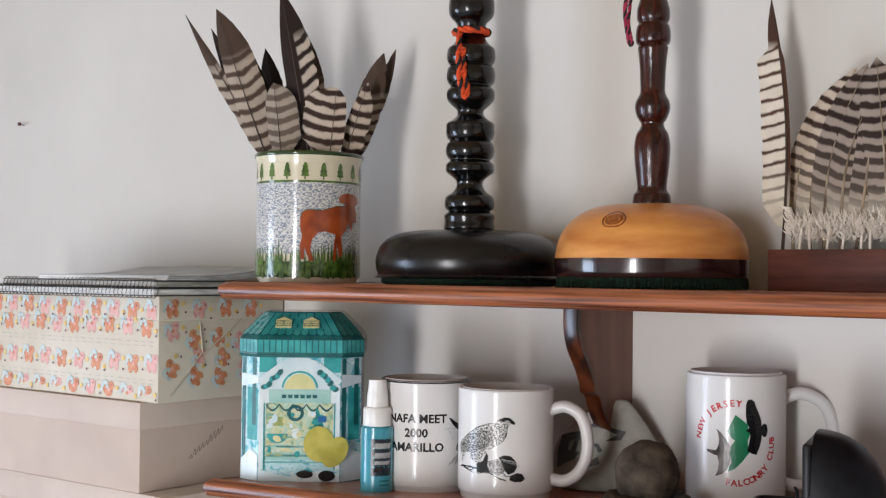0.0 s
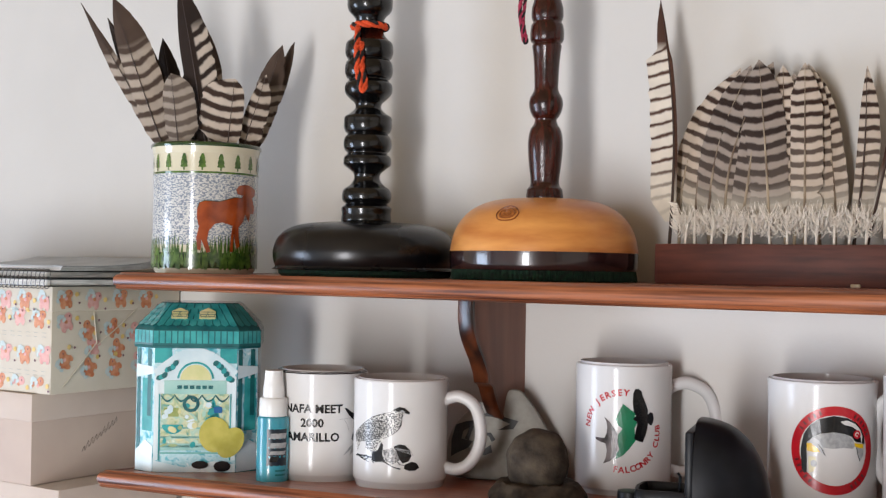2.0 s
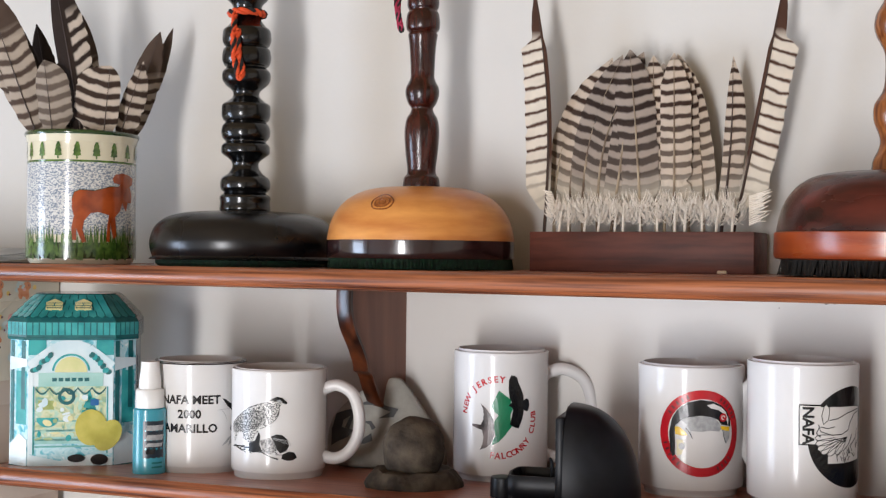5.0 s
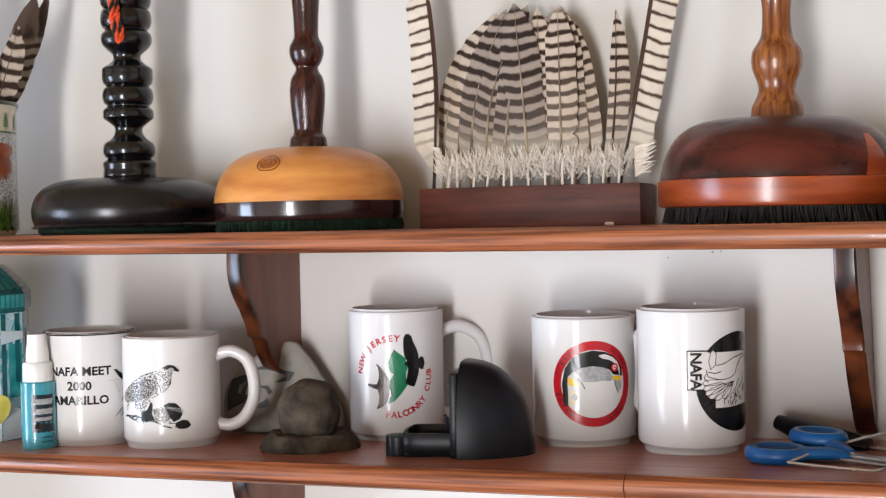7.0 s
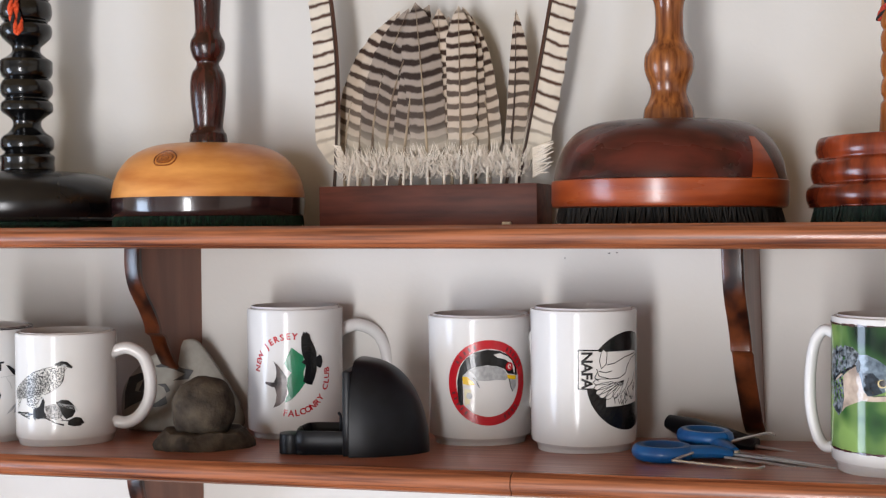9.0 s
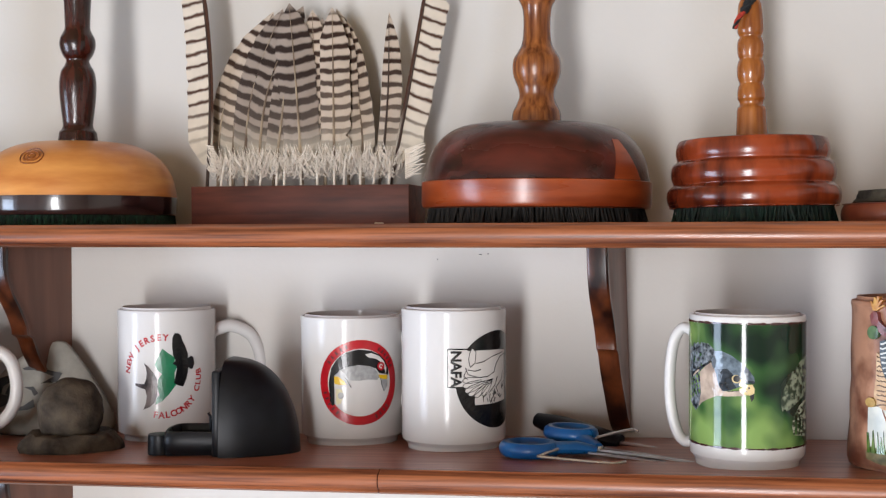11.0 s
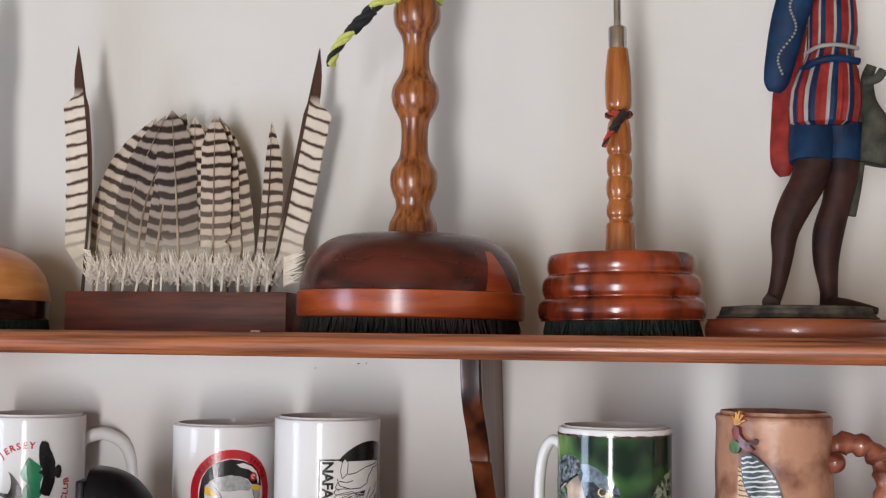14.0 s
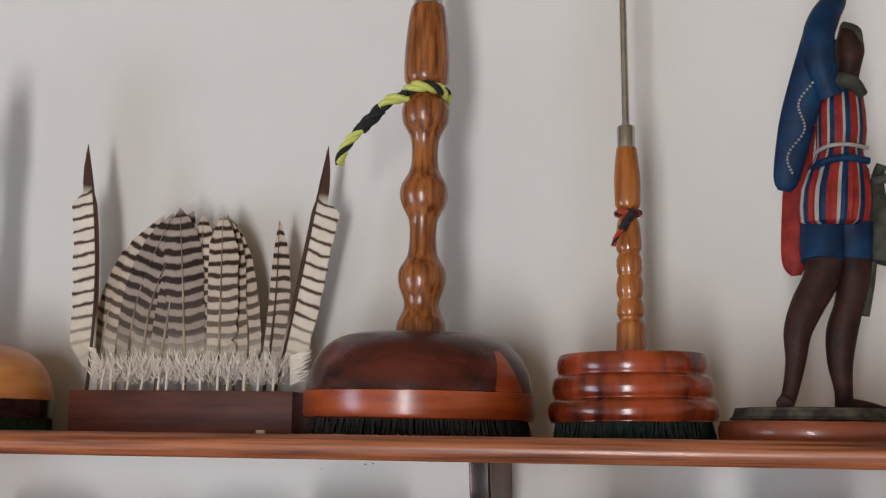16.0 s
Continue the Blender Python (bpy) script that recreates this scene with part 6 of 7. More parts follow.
# ---- printed tin ----
TEAL = mat("teal_print", "1f8a8c", "3aa8a8", rough=0.2, scale=60, coat=0.5)
DTEAL = mat("dark_teal_print", "12555a", "1d6b6c", rough=0.22, scale=60, coat=0.5)
ICE = mat("pale_blue_print", "a9cfd2", "dfeaea", rough=0.18, scale=30, coat=0.6, detail=6)
SNOW = mat("snow_print", "c6dde4", "e2eef1", rough=0.18, scale=30, coat=0.6)
PALEYEL = mat("pale_yellow_print", "c9cc8f", "dedaa6", rough=0.18, scale=50, coat=0.6)
YEL = mat("lemon_print", "a09a3c", "c2b95c", rough=0.18, scale=40, coat=0.6)
GOLDTIN = mat("bare_tin_edge", "8b8d8c", rough=0.25, metal=0.9)


def scene_print(name, stops, scale):
    """Busy printed picture: soft patches of a few colours."""
    m = bpy.data.materials.new(name)
    m.use_nodes = True
    nt = m.node_tree
    p = nt.nodes["Principled BSDF"]
    p.inputs["Roughness"].default_value = 0.16
    p.inputs["Coat Weight"].default_value = 0.5
    tc = nt.nodes.new("ShaderNodeTexCoord")
    n = nt.nodes.new("ShaderNodeTexNoise")
    n.inputs["Scale"].default_value, n.inputs["Detail"].default_value, n.inputs["Distortion"].default_value = scale, 3, 1.2
    nt.links.new(tc.outputs["Object"], n.inputs[0])
    r = nt.nodes.new("ShaderNodeValToRGB")
    e = r.color_ramp.elements
    e[0].position, e[0].color = stops[0][0], lin(stops[0][1])
    e[1].position, e[1].color = stops[-1][0], lin(stops[-1][1])
    for pos, c in stops[1:-1]:
        k = e.new(pos)
        k.color = lin(c)
    nt.links.new(n.outputs[0], r.inputs[0])
    nt.links.new(r.outputs[0], p.inputs["Base Color"])
    return m


WINTER = scene_print("winter_scene_print", [(0.30, "2f9aa6"), (0.42, "7cc3d2"), (0.50, "c4e3ea"), (0.60, "a6d5dd"), (0.70, "e4f0f2")], 70)
SHOP = scene_print("shop_scene_print", [(0.32, "6fa59a"), (0.42, "b5c398"), (0.50, "d2d6b4"), (0.60, "a8cdbb"), (0.72, "e8ebda")], 75)


def tin():
    th = thing("tin", "octagonal teal storefront tin with a shingled roof lid", "tin", pose(-0.487, -0.062, low(-0.49, -0.06), 0, 0, 39))
    a, c, hb = 0.0610, 0.0200, 0.1320

    def octo(s, z, ch=c):
        A, C = a * s, ch * s
        return [(-A + C, -A, z), (A - C, -A, z), (A, -A + C, z), (A, A - C, z), (A - C, A, z), (-A + C, A, z), (-A, A - C, z), (-A, -A + C, z)]

    def shell(levels, mi=0, cap=True):
        bm = bmesh.new()
        rings = [[bm.verts.new(p) for p in octo(*lv)] for lv in levels]
        for r0, r1 in zip(rings, rings[1:]):
            for i in range(8):
                bm.faces.new((r0[i], r0[(i + 1) % 8], r1[(i + 1) % 8], r1[i]))
        if cap:
            bm.faces.new(rings[0]), bm.faces.new(rings[-1])
        bmesh.ops.recalc_face_normals(bm, faces=bm.faces)
        return bm

    part("body", shell([(1.0, 0.002), (1.0, hb)]), WINTER, th, "pale blue printed body", False)
    part("bottom_rim", shell([(1.015, 0.0), (1.025, 0.002), (1.0, 0.0045)]), DTEAL, th, "dark seamed bottom rim", False)
    lid = part("lid", shell([(1.03, hb - 0.002), (1.045, hb), (1.045, hb + 0.015), (1.0, hb + 0.019), (0.66, hb + 0.041), (0.64, hb + 0.0425)]), DTEAL, th, "embossed teal roof lid", False)
    part("lid_rim", shell([(1.035, hb - 0.003), (1.05, hb - 0.001), (1.04, hb + 0.001)]), DTEAL, th, "dark rolled seam", False)
    # roof shingles, row by row, on the front three slopes
    sh = bmesh.new()
    for face in range(8):
        r0, r1 = octo(1.004, hb + 0.0192), octo(0.664, hb + 0.0412)
        p0, p1, q0, q1 = (Vector(r0[face]), Vector(r0[(face + 1) % 8]), Vector(r1[face]), Vector(r1[(face + 1) % 8]))
        nrm = (p1 - p0).cross(q0 - p0).normalized()
        if nrm.z < 0:
            nrm = -nrm
        for row in range(4):
            f0, f1 = row / 4, (row + 1.25) / 4
            A, B = p0.lerp(q0, f0), p1.lerp(q1, f0)
            C, D = p0.lerp(q0, min(f1, 1)), p1.lerp(q1, min(f1, 1))
            n = max(1, round((B - A).length / 0.0085))
            for k in range(n):
                s0, s1 = (k + 0.06) / n, (k + 0.94) / n
                l0, l1, u0, u1 = A.lerp(B, s0), A.lerp(B, s1), C.lerp(D, s0), C.lerp(D, s1)
                mid = (l0 + l1) / 2 - (u0 - l0) * 0.12
                vs = [sh.verts.new(v) for v in (l0.lerp(u0, 0.15) + nrm * 0.0010, mid + nrm * 0.0013, l1.lerp(u1, 0.15) + nrm * 0.0010, u1 + nrm * 0.0002, u0 + nrm * 0.0002)]
                sh.faces.new(vs)
    bmesh.ops.recalc_face_normals(sh, faces=sh.faces)
    s = part("shingles", sh, TEAL, th, "embossed roof shingles", False)
    s["kind"] = "stuff"
    eave = bmesh.new()
    for face in range(8):
        r0, r1 = octo(1.0475, hb + 0.002), octo(1.0475, hb + 0.0145)
        p0, p1 = Vector(r0[face]), Vector(r0[(face + 1) % 8])
        n = max(2, round((p1 - p0).length / 0.0062))
        for k in range(n):
            l0, l1 = p0.lerp(p1, (k + 0.1) / n), p0.lerp(p1, (k + 0.9) / n)
            eave.faces.new([eave.verts.new(v) for v in (l0, l1, l1 + Vector((0, 0, 0.0125)), l0 + Vector((0, 0, 0.0125)))])
    s = part("eave_shingles", eave, TEAL, th, "teal shingles along the eave", False)
    s["kind"] = "stuff"
    for sx in (-0.018, 0.010):
        own = bmesh.new()
        pts = [(sx - 0.008, 0), (sx + 0.008, 0), (sx + 0.008, 0.009), (sx, 0.0135), (sx - 0.008, 0.009)]
        base = Vector((0, -a * 0.90, hb + 0.026))
        upv = Vector((0, 0.34 * a, 0.024)).normalized()
        out = Vector((0, -upv.z, upv.y))
        vs = [own.verts.new(base + Vector((x, 0, 0)) + upv * y + out * 0.002) for x, y in pts]
        f = own.faces.new(vs)
        ex = bmesh.ops.extrude_face_region(own, geom=[f])
        for v in [g for g in ex["geom"] if isinstance(g, bmesh.types.BMVert)]:
            v.co -= out * 0.004
        bmesh.ops.recalc_face_normals(own, faces=own.faces)
        w = part("dormer_window", own, PALEYEL, th, "pale latticed dormer window", False)
        lat = bmesh.new()
        for k in range(4):
            x0 = sx - 0.006 + k * 0.004
            tube([base + Vector((x0, 0, 0)) + upv * 0.001 + out * 0.0021, base + Vector((x0 + (0.003 if k % 2 else -0.003), 0, 0)) + upv * 0.0085 + out * 0.0021], 0.0003, n=4, bm=lat)
        for k in range(3):
            tube([base + Vector((sx - 0.007, 0, 0)) + upv * (0.002 + k * 0.003) + out * 0.0021, base + Vector((sx + 0.007, 0, 0)) + upv * (0.002 + k * 0.003) + out * 0.0021], 0.0003, n=4, bm=lat)
        part("lattice", lat, DTEAL, w)

    def on_front(name, items, m, lift, label=""):
        bm = drawing(items)
        for v in bm.verts:
            v.co = Vector((v.co.x, -a - lift, v.co.y))
        bmesh.ops.recalc_face_normals(bm, faces=bm.faces)
        return part(name, bm, m, th, label, False)

    def on_chamfer(name, items, m, lift, side, label=""):
        bm = drawing(items)
        k = math.sqrt(0.5)
        for v in bm.verts:
            x, z = v.co.x, v.co.y
            mx = (a - c / 2) * side
            v.co = Vector((mx + x * k * side * side, -(a - c / 2) + x * k * side, z)) + Vector((k * side, -k, 0)) * lift
        bmesh.ops.recalc_face_normals(bm, faces=bm.faces)
        return part(name, bm, m, th, label, False)

    def rect(x0, z0, x1, z1):
        return ("poly", [(x0, z0), (x1, z0), (x1, z1), (x0, z1)])

    F = a - c
    on_front("arch_field", [("poly", [(-F, 0.062), (-F, 0.100), (-0.030, 0.112), (-0.015, 0.122), (0.0, 0.127), (0.015, 0.122), (0.030, 0.112), (F, 0.100), (F, 0.062)])], SNOW, 0.0004, "snowy gable")
    on_front("garland", ring_polys(0.0165, 0.0185, 22, 5, 175, 0.0, 0.097), TEAL, 0.0008, "green garland")
    on_front("fan_window", [("poly", ellipse(0, 0.097, 0.0155, 0.0155, 20, 0, 0, 180))], PALEYEL, 0.0008, "pale yellow fan window")
    on_front("sign_board", [rect(-0.031, 0.083, 0.031, 0.0965)], mat("sign_print", "8fc0b8", "a8d0c8", rough=0.2, coat=0.5), 0.0010, "pale teal sign board")
    for k in range(6):
        on_front("sign_bar", [rect(-0.018 + k * 0.0062, 0.088, -0.0135 + k * 0.0062, 0.0915)], DTEAL, 0.0013, "unreadable mark")
    on_front("shop_window", [rect(-0.034, 0.030, 0.034, 0.083)], SHOP, 0.0006, "pale yellow shop window")
    for k in range(5):
        x0 = -0.034 + k * 0.0136
        on_front("swag", [("poly", [(x0 + 0.0134 * q / 6, 0.0825 - 0.006 * math.sin(math.pi * q / 6)) for q in range(7)] + [(x0 + 0.0134 * q / 6, 0.0805 - 0.006 * math.sin(math.pi * q / 6)) for q in range(6, -1, -1)])], DTEAL, 0.0017, "dark green swag")
    rnd = random.Random(77)
    soft = [mat("mint_print", "9cc7b4", "b4d6c6", rough=0.2, coat=0.4), mat("straw_print", "d3d09a", "e0dcb2", rough=0.2, coat=0.4), TEAL, SNOW, mat("sage_print", "8fa878", "a9bd92", rough=0.2, coat=0.4)]
    for k in range(46):
        x0, z0 = rnd.uniform(-0.031, 0.028), rnd.uniform(0.030, 0.072)
        on_front("print_patch", [("poly", ellipse(x0, z0, rnd.uniform(0.0015, 0.0048), rnd.uniform(0.001, 0.0034), 12, rnd.uniform(-30, 30)))], soft[(k * 3 + k // 7) % 5], 0.00095 + 0.000012 * k, "small printed shape")
    for zz, w in ((0.048, 0.0012), (0.0385, 0.0016), (0.0290, 0.0022), (0.0225, 0.0016)):
        on_front("shelf_line", [rect(-0.034, zz, 0.034, zz + w)], mat("mid_teal_print", "5aa3a0", "7dbab4", rough=0.2, coat=0.4), 0.0009, "teal shelf line")
    for sx in (-1, 1):
        on_front("snow_eave", stroke([(sx * 0.041, 0.104), (sx * 0.030, 0.113), (sx * 0.018, 0.122), (0.0, 0.1285)], 0.0055), SNOW, 0.0012, "thick snow along the gable")
        for k in range(7):
            g = k / 6
            on_front("garland_leaf", [("poly", ellipse(sx * (0.036 - 0.016 * g), 0.098 + 0.016 * g + rnd.uniform(-0.002, 0.002), 0.0034, 0.0026, 10, rnd.uniform(0, 90)))], (DTEAL, TEAL)[k % 2], 0.0014 + 0.00002 * k, "dark green leaf")
        on_front("pillar", [rect(sx * 0.0385 - 0.0022, 0.016, sx * 0.0385 + 0.0022, 0.098)], SNOW, 0.0011, "white painted pillar")
        on_front("pillar_edge", [rect(sx * 0.0355 - 0.0006, 0.016, sx * 0.0355 + 0.0006, 0.083)], TEAL, 0.0012, "teal pillar edge")
    on_front("sky_panel", [rect(-F, 0.114, -0.024, 0.1300), ], TEAL, 0.00045, "teal panel")
    on_front("sky_panel", [rect(0.024, 0.114, F, 0.1300)], TEAL, 0.00045, "teal panel")
    on_front("wreath", ring_polys(0.0052, 0.0085, 18, 0, 360, -0.004, 0.073), DTEAL, 0.0012, "dark green wreath")
    on_front("counter", [rect(-0.034, 0.026, 0.034, 0.033), rect(-0.034, 0.038, 0.006, 0.040)], mat("soft_teal_print", "7fb5ae", "a5cfc9", rough=0.2, coat=0.5, scale=40), 0.0009, "soft teal counter")
    on_front("round_sign", [("poly", ellipse(-0.022, 0.052, 0.0105, 0.0095, 20, 0, 180, 360))], TEAL, 0.0012, "teal bowl shape")
    on_front("small_sign", [rect(-0.031, 0.060, -0.016, 0.069)], mat("olive_print", "8a9a5a", "b0b878", rough=0.2, scale=80), 0.0010, "small olive sign")
    tri = [("poly", [(0.008, 0.046), (0.028, 0.046), (0.018, 0.076)]), ("poly", [(0.010, 0.056), (0.026, 0.056), (0.018, 0.080)])]
    on_front("tree_shape", tri, TEAL, 0.0010, "teal tree")
    on_front("yellow_shape", [("poly", ellipse(0.020, 0.042, 0.0155, 0.018, 26))], YEL, 0.0015, "plain yellow round shape")
    on_front("yellow_shape", [("poly", ellipse(0.036, 0.034, 0.012, 0.017, 24, -35))], YEL, 0.0013, "plain yellow oval shape")
    on_front("blue_shape", [rect(0.019, 0.064, 0.027, 0.070)], mat("blue_print", "1f5f9a", rough=0.2, coat=0.5), 0.0017, "small blue block")
    on_front("dark_shape", [("poly", ellipse(0.006, 0.0115, 0.0085, 0.004, 16))], INK, 0.0016, "dark oval")
    on_front("dark_shape", [("poly", ellipse(0.028, 0.010, 0.0085, 0.0055, 16))], INK, 0.0016, "dark oval")
    on_front("snow_field", [("poly", [(-F, 0.004), (F, 0.004), (F, 0.012), (0.02, 0.015), (-0.01, 0.009), (-F, 0.016)])], SNOW, 0.0006, "snowy ground")
    for side in (-1, 1):
        on_chamfer("column", [rect(-0.0125, 0.012, -0.007, hb - 0.004), rect(0.004, 0.06, 0.010, hb - 0.004)], DTEAL, 0.0005, side, "dark teal stripe")
        on_chamfer("shutter", [rect(-0.004, 0.045, 0.012, 0.098)], TEAL, 0.0004, side, "teal shutter")
        on_chamfer("snow_patch", [("poly", [(-0.0135, 0.004), (0.0135, 0.004), (0.0135, 0.03), (0.002, 0.036), (-0.0135, 0.024)])], SNOW, 0.0008, side, "snow")
        on_chamfer("snow_patch", [("poly", [(-0.0135, 0.098), (0.0135, 0.103), (0.0135, 0.110), (-0.0135, 0.112)])], SNOW, 0.0008, side, "snow")
    for ang in (90, -90, 180):
        bm = drawing([rect(-F + 0.004, 0.02, -F + 0.012, hb - 0.006), rect(F - 0.012, 0.02, F - 0.004, hb - 0.006), rect(-0.01, 0.02, 0.01, 0.11)])
        m3 = Matrix.Rotation(radians(ang), 4, "Z")
        for v in bm.verts:
            v.co = m3 @ Vector((v.co.x, -a - 0.0005, v.co.y))
        part("side_print", bm, DTEAL, th, "dark teal columns", False)
    return th


tin()


# ---- small things on the lower shelf ----
LIQ = mat("blue_liquid_bottle", "2f93a8", "4aa9ba", rough=0.25, scale=12, coat=0.4, trans=0.25)
PLASTIC = mat("white_plastic", "dcdcda", "e6e6e4", rough=0.35, scale=20)


def spray():
    x, y = -0.3425, -0.1130
    th = thing("spray_bottle", "small blue liquid spray bottle with white cap", "spray bottle", pose(x, y, low(x, y)))
    part("bottle", lathe(smooth_profile([(0, 0), (0.0135, 0), (0.0152, 0.0015), (0.0156, 0.006), (0.0156, 0.056), (0.0150, 0.0605), (0.0120, 0.063), (0, 0.063)], 4), 48), LIQ, th, "translucent blue bottle")
    part("collar", lathe([(0, 0.061), (0.0130, 0.061), (0.0136, 0.062), (0.0134, 0.0785), (0.0122, 0.080), (0, 0.080)], 48), PLASTIC, th, "white ribbed collar")
    part("cap", lathe(smooth_profile([(0.0105, 0.079), (0.0100, 0.090), (0.0090, 0.097), (0.0085, 0.1045), (0.0078, 0.106), (0, 0.106)], 4), 40), PLASTIC, th, "white spray cap")
    rr = 0.0156
    part("label_panel", wrap(drawing([("poly", [(-0.0085, 0.016), (0.0125, 0.016), (0.0125, 0.051), (-0.0085, 0.051)])]), rr + 0.0002, 50, 0), mat("label_navy", "0d1a26", "12242f", rough=0.3), th, "dark navy label")
    for zz, w, hh, m in ((0.0445, 0.017, 0.0050, GREY), (0.0355, 0.017, 0.0050, GREY), (0.0285, 0.016, 0.0034, GREY), (0.0225, 0.008, 0.0050, INK)):
        part("label_bar", wrap(drawing([("poly", [(-0.006, zz - hh / 2), (-0.006 + w, zz - hh / 2), (-0.0045 + w, zz + hh / 2), (-0.0045, zz + hh / 2)])]), rr + 0.0004, 50, 0), m, th, "unreadable label line")
    for zz in (0.0115, 0.0075):
        part("label_bar", wrap(drawing([("poly", [(0.0, zz - 0.0008), (0.011, zz - 0.0008), (0.011, zz + 0.0008), (0.0, zz + 0.0008)])]), rr + 0.0003, 50, 0), DTEAL, th, "unreadable label line")
    return th


spray()

STONE = mat("grey_stone", "86857d", "a5a39b", rough=0.7, spec=0.2, scale=40, detail=8, bump=0.3, bump_scale=120)
DARKPAINT = mat("dark_paint", "1f1f20", "2e2e2f", rough=0.5, scale=60)
ROCK = mat("brown_rock", "2b2520", "50473c", rough=0.75, spec=0.15, scale=60, detail=8, bump=0.8, bump_scale=150)


def painted_stone():
    x, y = -0.168, 0.035
    th = thing("painted_stone", "flat grey stone with dark brush marks leaning on the wall", "stone", pose(x, y, low(x, y), -10, 0, 22))
    out = [(-0.052, 0.002), (-0.060, 0.018), (-0.058, 0.045), (-0.040, 0.068), (-0.012, 0.086), (0.008, 0.090), (0.020, 0.080), (0.038, 0.055), (0.056, 0.026), (0.058, 0.004), (0.030, 0.0), (-0.02, 0.0)]
    pts = curve_pts([(p[0], p[1], 0) for p in out] + [(out[0][0], out[0][1], 0)], 4)[:-1]
    bm = bmesh.new()
    cx, cz = 0.0, 0.038
    rings = []
    for k, (s, dy) in enumerate(((0.0, -0.011), (0.5, -0.0108), (0.86, -0.0095), (0.97, -0.006), (1.0, 0.0), (0.97, 0.006), (0.8, 0.010), (0.0, 0.011))):
        if s == 0:
            rings.append([bm.verts.new((cx, dy, cz))])
        else:
            rings.append([bm.verts.new((cx + (p[0] - cx) * s, dy + 0.0012 * noise.noise(Vector((p[0] * 40, k, p[1] * 40))), max(0.0, cz + (p[1] - cz) * s))) for p in pts])
    n = len(pts)
    for a, b in zip(rings, rings[1:]):
        for i in range(n):
            q = list(dict.fromkeys([a[i % len(a)], a[(i + 1) % n % len(a)], b[(i + 1) % n % len(b)], b[i % len(b)]]))
            if len(q) > 2:
                bm.faces.new(q)
    bmesh.ops.recalc_face_normals(bm, faces=bm.faces)
    part("stone", bm, STONE, th)
    brow = [(176, 264), (214, 254), (270, 272), (313, 281), (296, 308), (240, 313), (284, 291), (262, 284), (226, 270), (182, 270)]
    mass = [(70, 350), (84, 300), (120, 288), (152, 284), (146, 302), (112, 320), (106, 345), (150, 352), (132, 375), (92, 392), (70, 405)]
    lid = [(182, 324), (214, 322), (232, 344), (218, 352), (208, 334)]
    drop = [(150, 388), (180, 384), (216, 362), (222, 386), (196, 396), (160, 398)]
    bar = [(118, 345), (140, 300), (150, 304), (134, 350)]
    marks = [[((a - 272) * 0.00027, 0.088 - (c - 182) * 0.00030) for a, c in m] for m in (brow, mass, lid, drop, bar)]
    for m in marks:
        bm = drawing([("poly", m)])
        for v in bm.verts:
            v.co = Vector((v.co.x, -0.0122, v.co.y))
        part("brush_mark", bm, DARKPAINT, th, "dark painted mark", False)
    return th


painted_stone()


def round_rock():
    x, y = -0.075, -0.072
    th = thing("carved_rock", "dark rounded rock on a rough rock base", "rock", pose(x, y, low(x, y) - 0.001, 0, 0, 25))
    bm = bmesh.new()
    bmesh.ops.create_icosphere(bm, subdivisions=4, radius=1)
    for v in bm.verts:
        p = v.co.copy()
        if p.z < 0:
            wide = max(math.hypot(p.x, p.y), 0.05) ** -0.55
            p = Vector((p.x * wide, p.y * wide, p.z))
        p = Vector((p.x * 0.0275, p.y * 0.024, p.z * 0.0265))
        k = 1 + 0.10 * noise.noise(p * 55) + 0.05 * noise.noise(p * 140)
        v.co = p * k + Vector((0, 0, 0.036))
    part("upper_stone", bm, ROCK, th)
    bm = bmesh.new()
    bmesh.ops.create_icosphere(bm, subdivisions=4, radius=1)
    for v in bm.verts:
        p = v.co.copy()
        sq = max(abs(p.x), abs(p.y), 0.001) / max(math.hypot(p.x, p.y), 0.001)
        p = Vector((p.x * 0.041 * (0.8 + 0.2 / max(sq, 0.7)), p.y * 0.036, max(-0.5, min(0.9, p.z * 2)) * 0.0115))
        k = 1 + 0.20 * noise.noise(p * 60 + Vector((5, 0, 0)))
        v.co = Vector((p.x * k, p.y * k, p.z * (1 + 0.35 * noise.noise(p * 90)) + 0.006))
        v.co.z = max(v.co.z, 0)
    part("rough_base", bm, ROCK, th)
    return th


round_rock()

BLKPLAST = mat("black_plastic", "0e1014", "16181d", rough=0.38, spec=0.22, scale=60, bump=0.03, bump_scale=600)


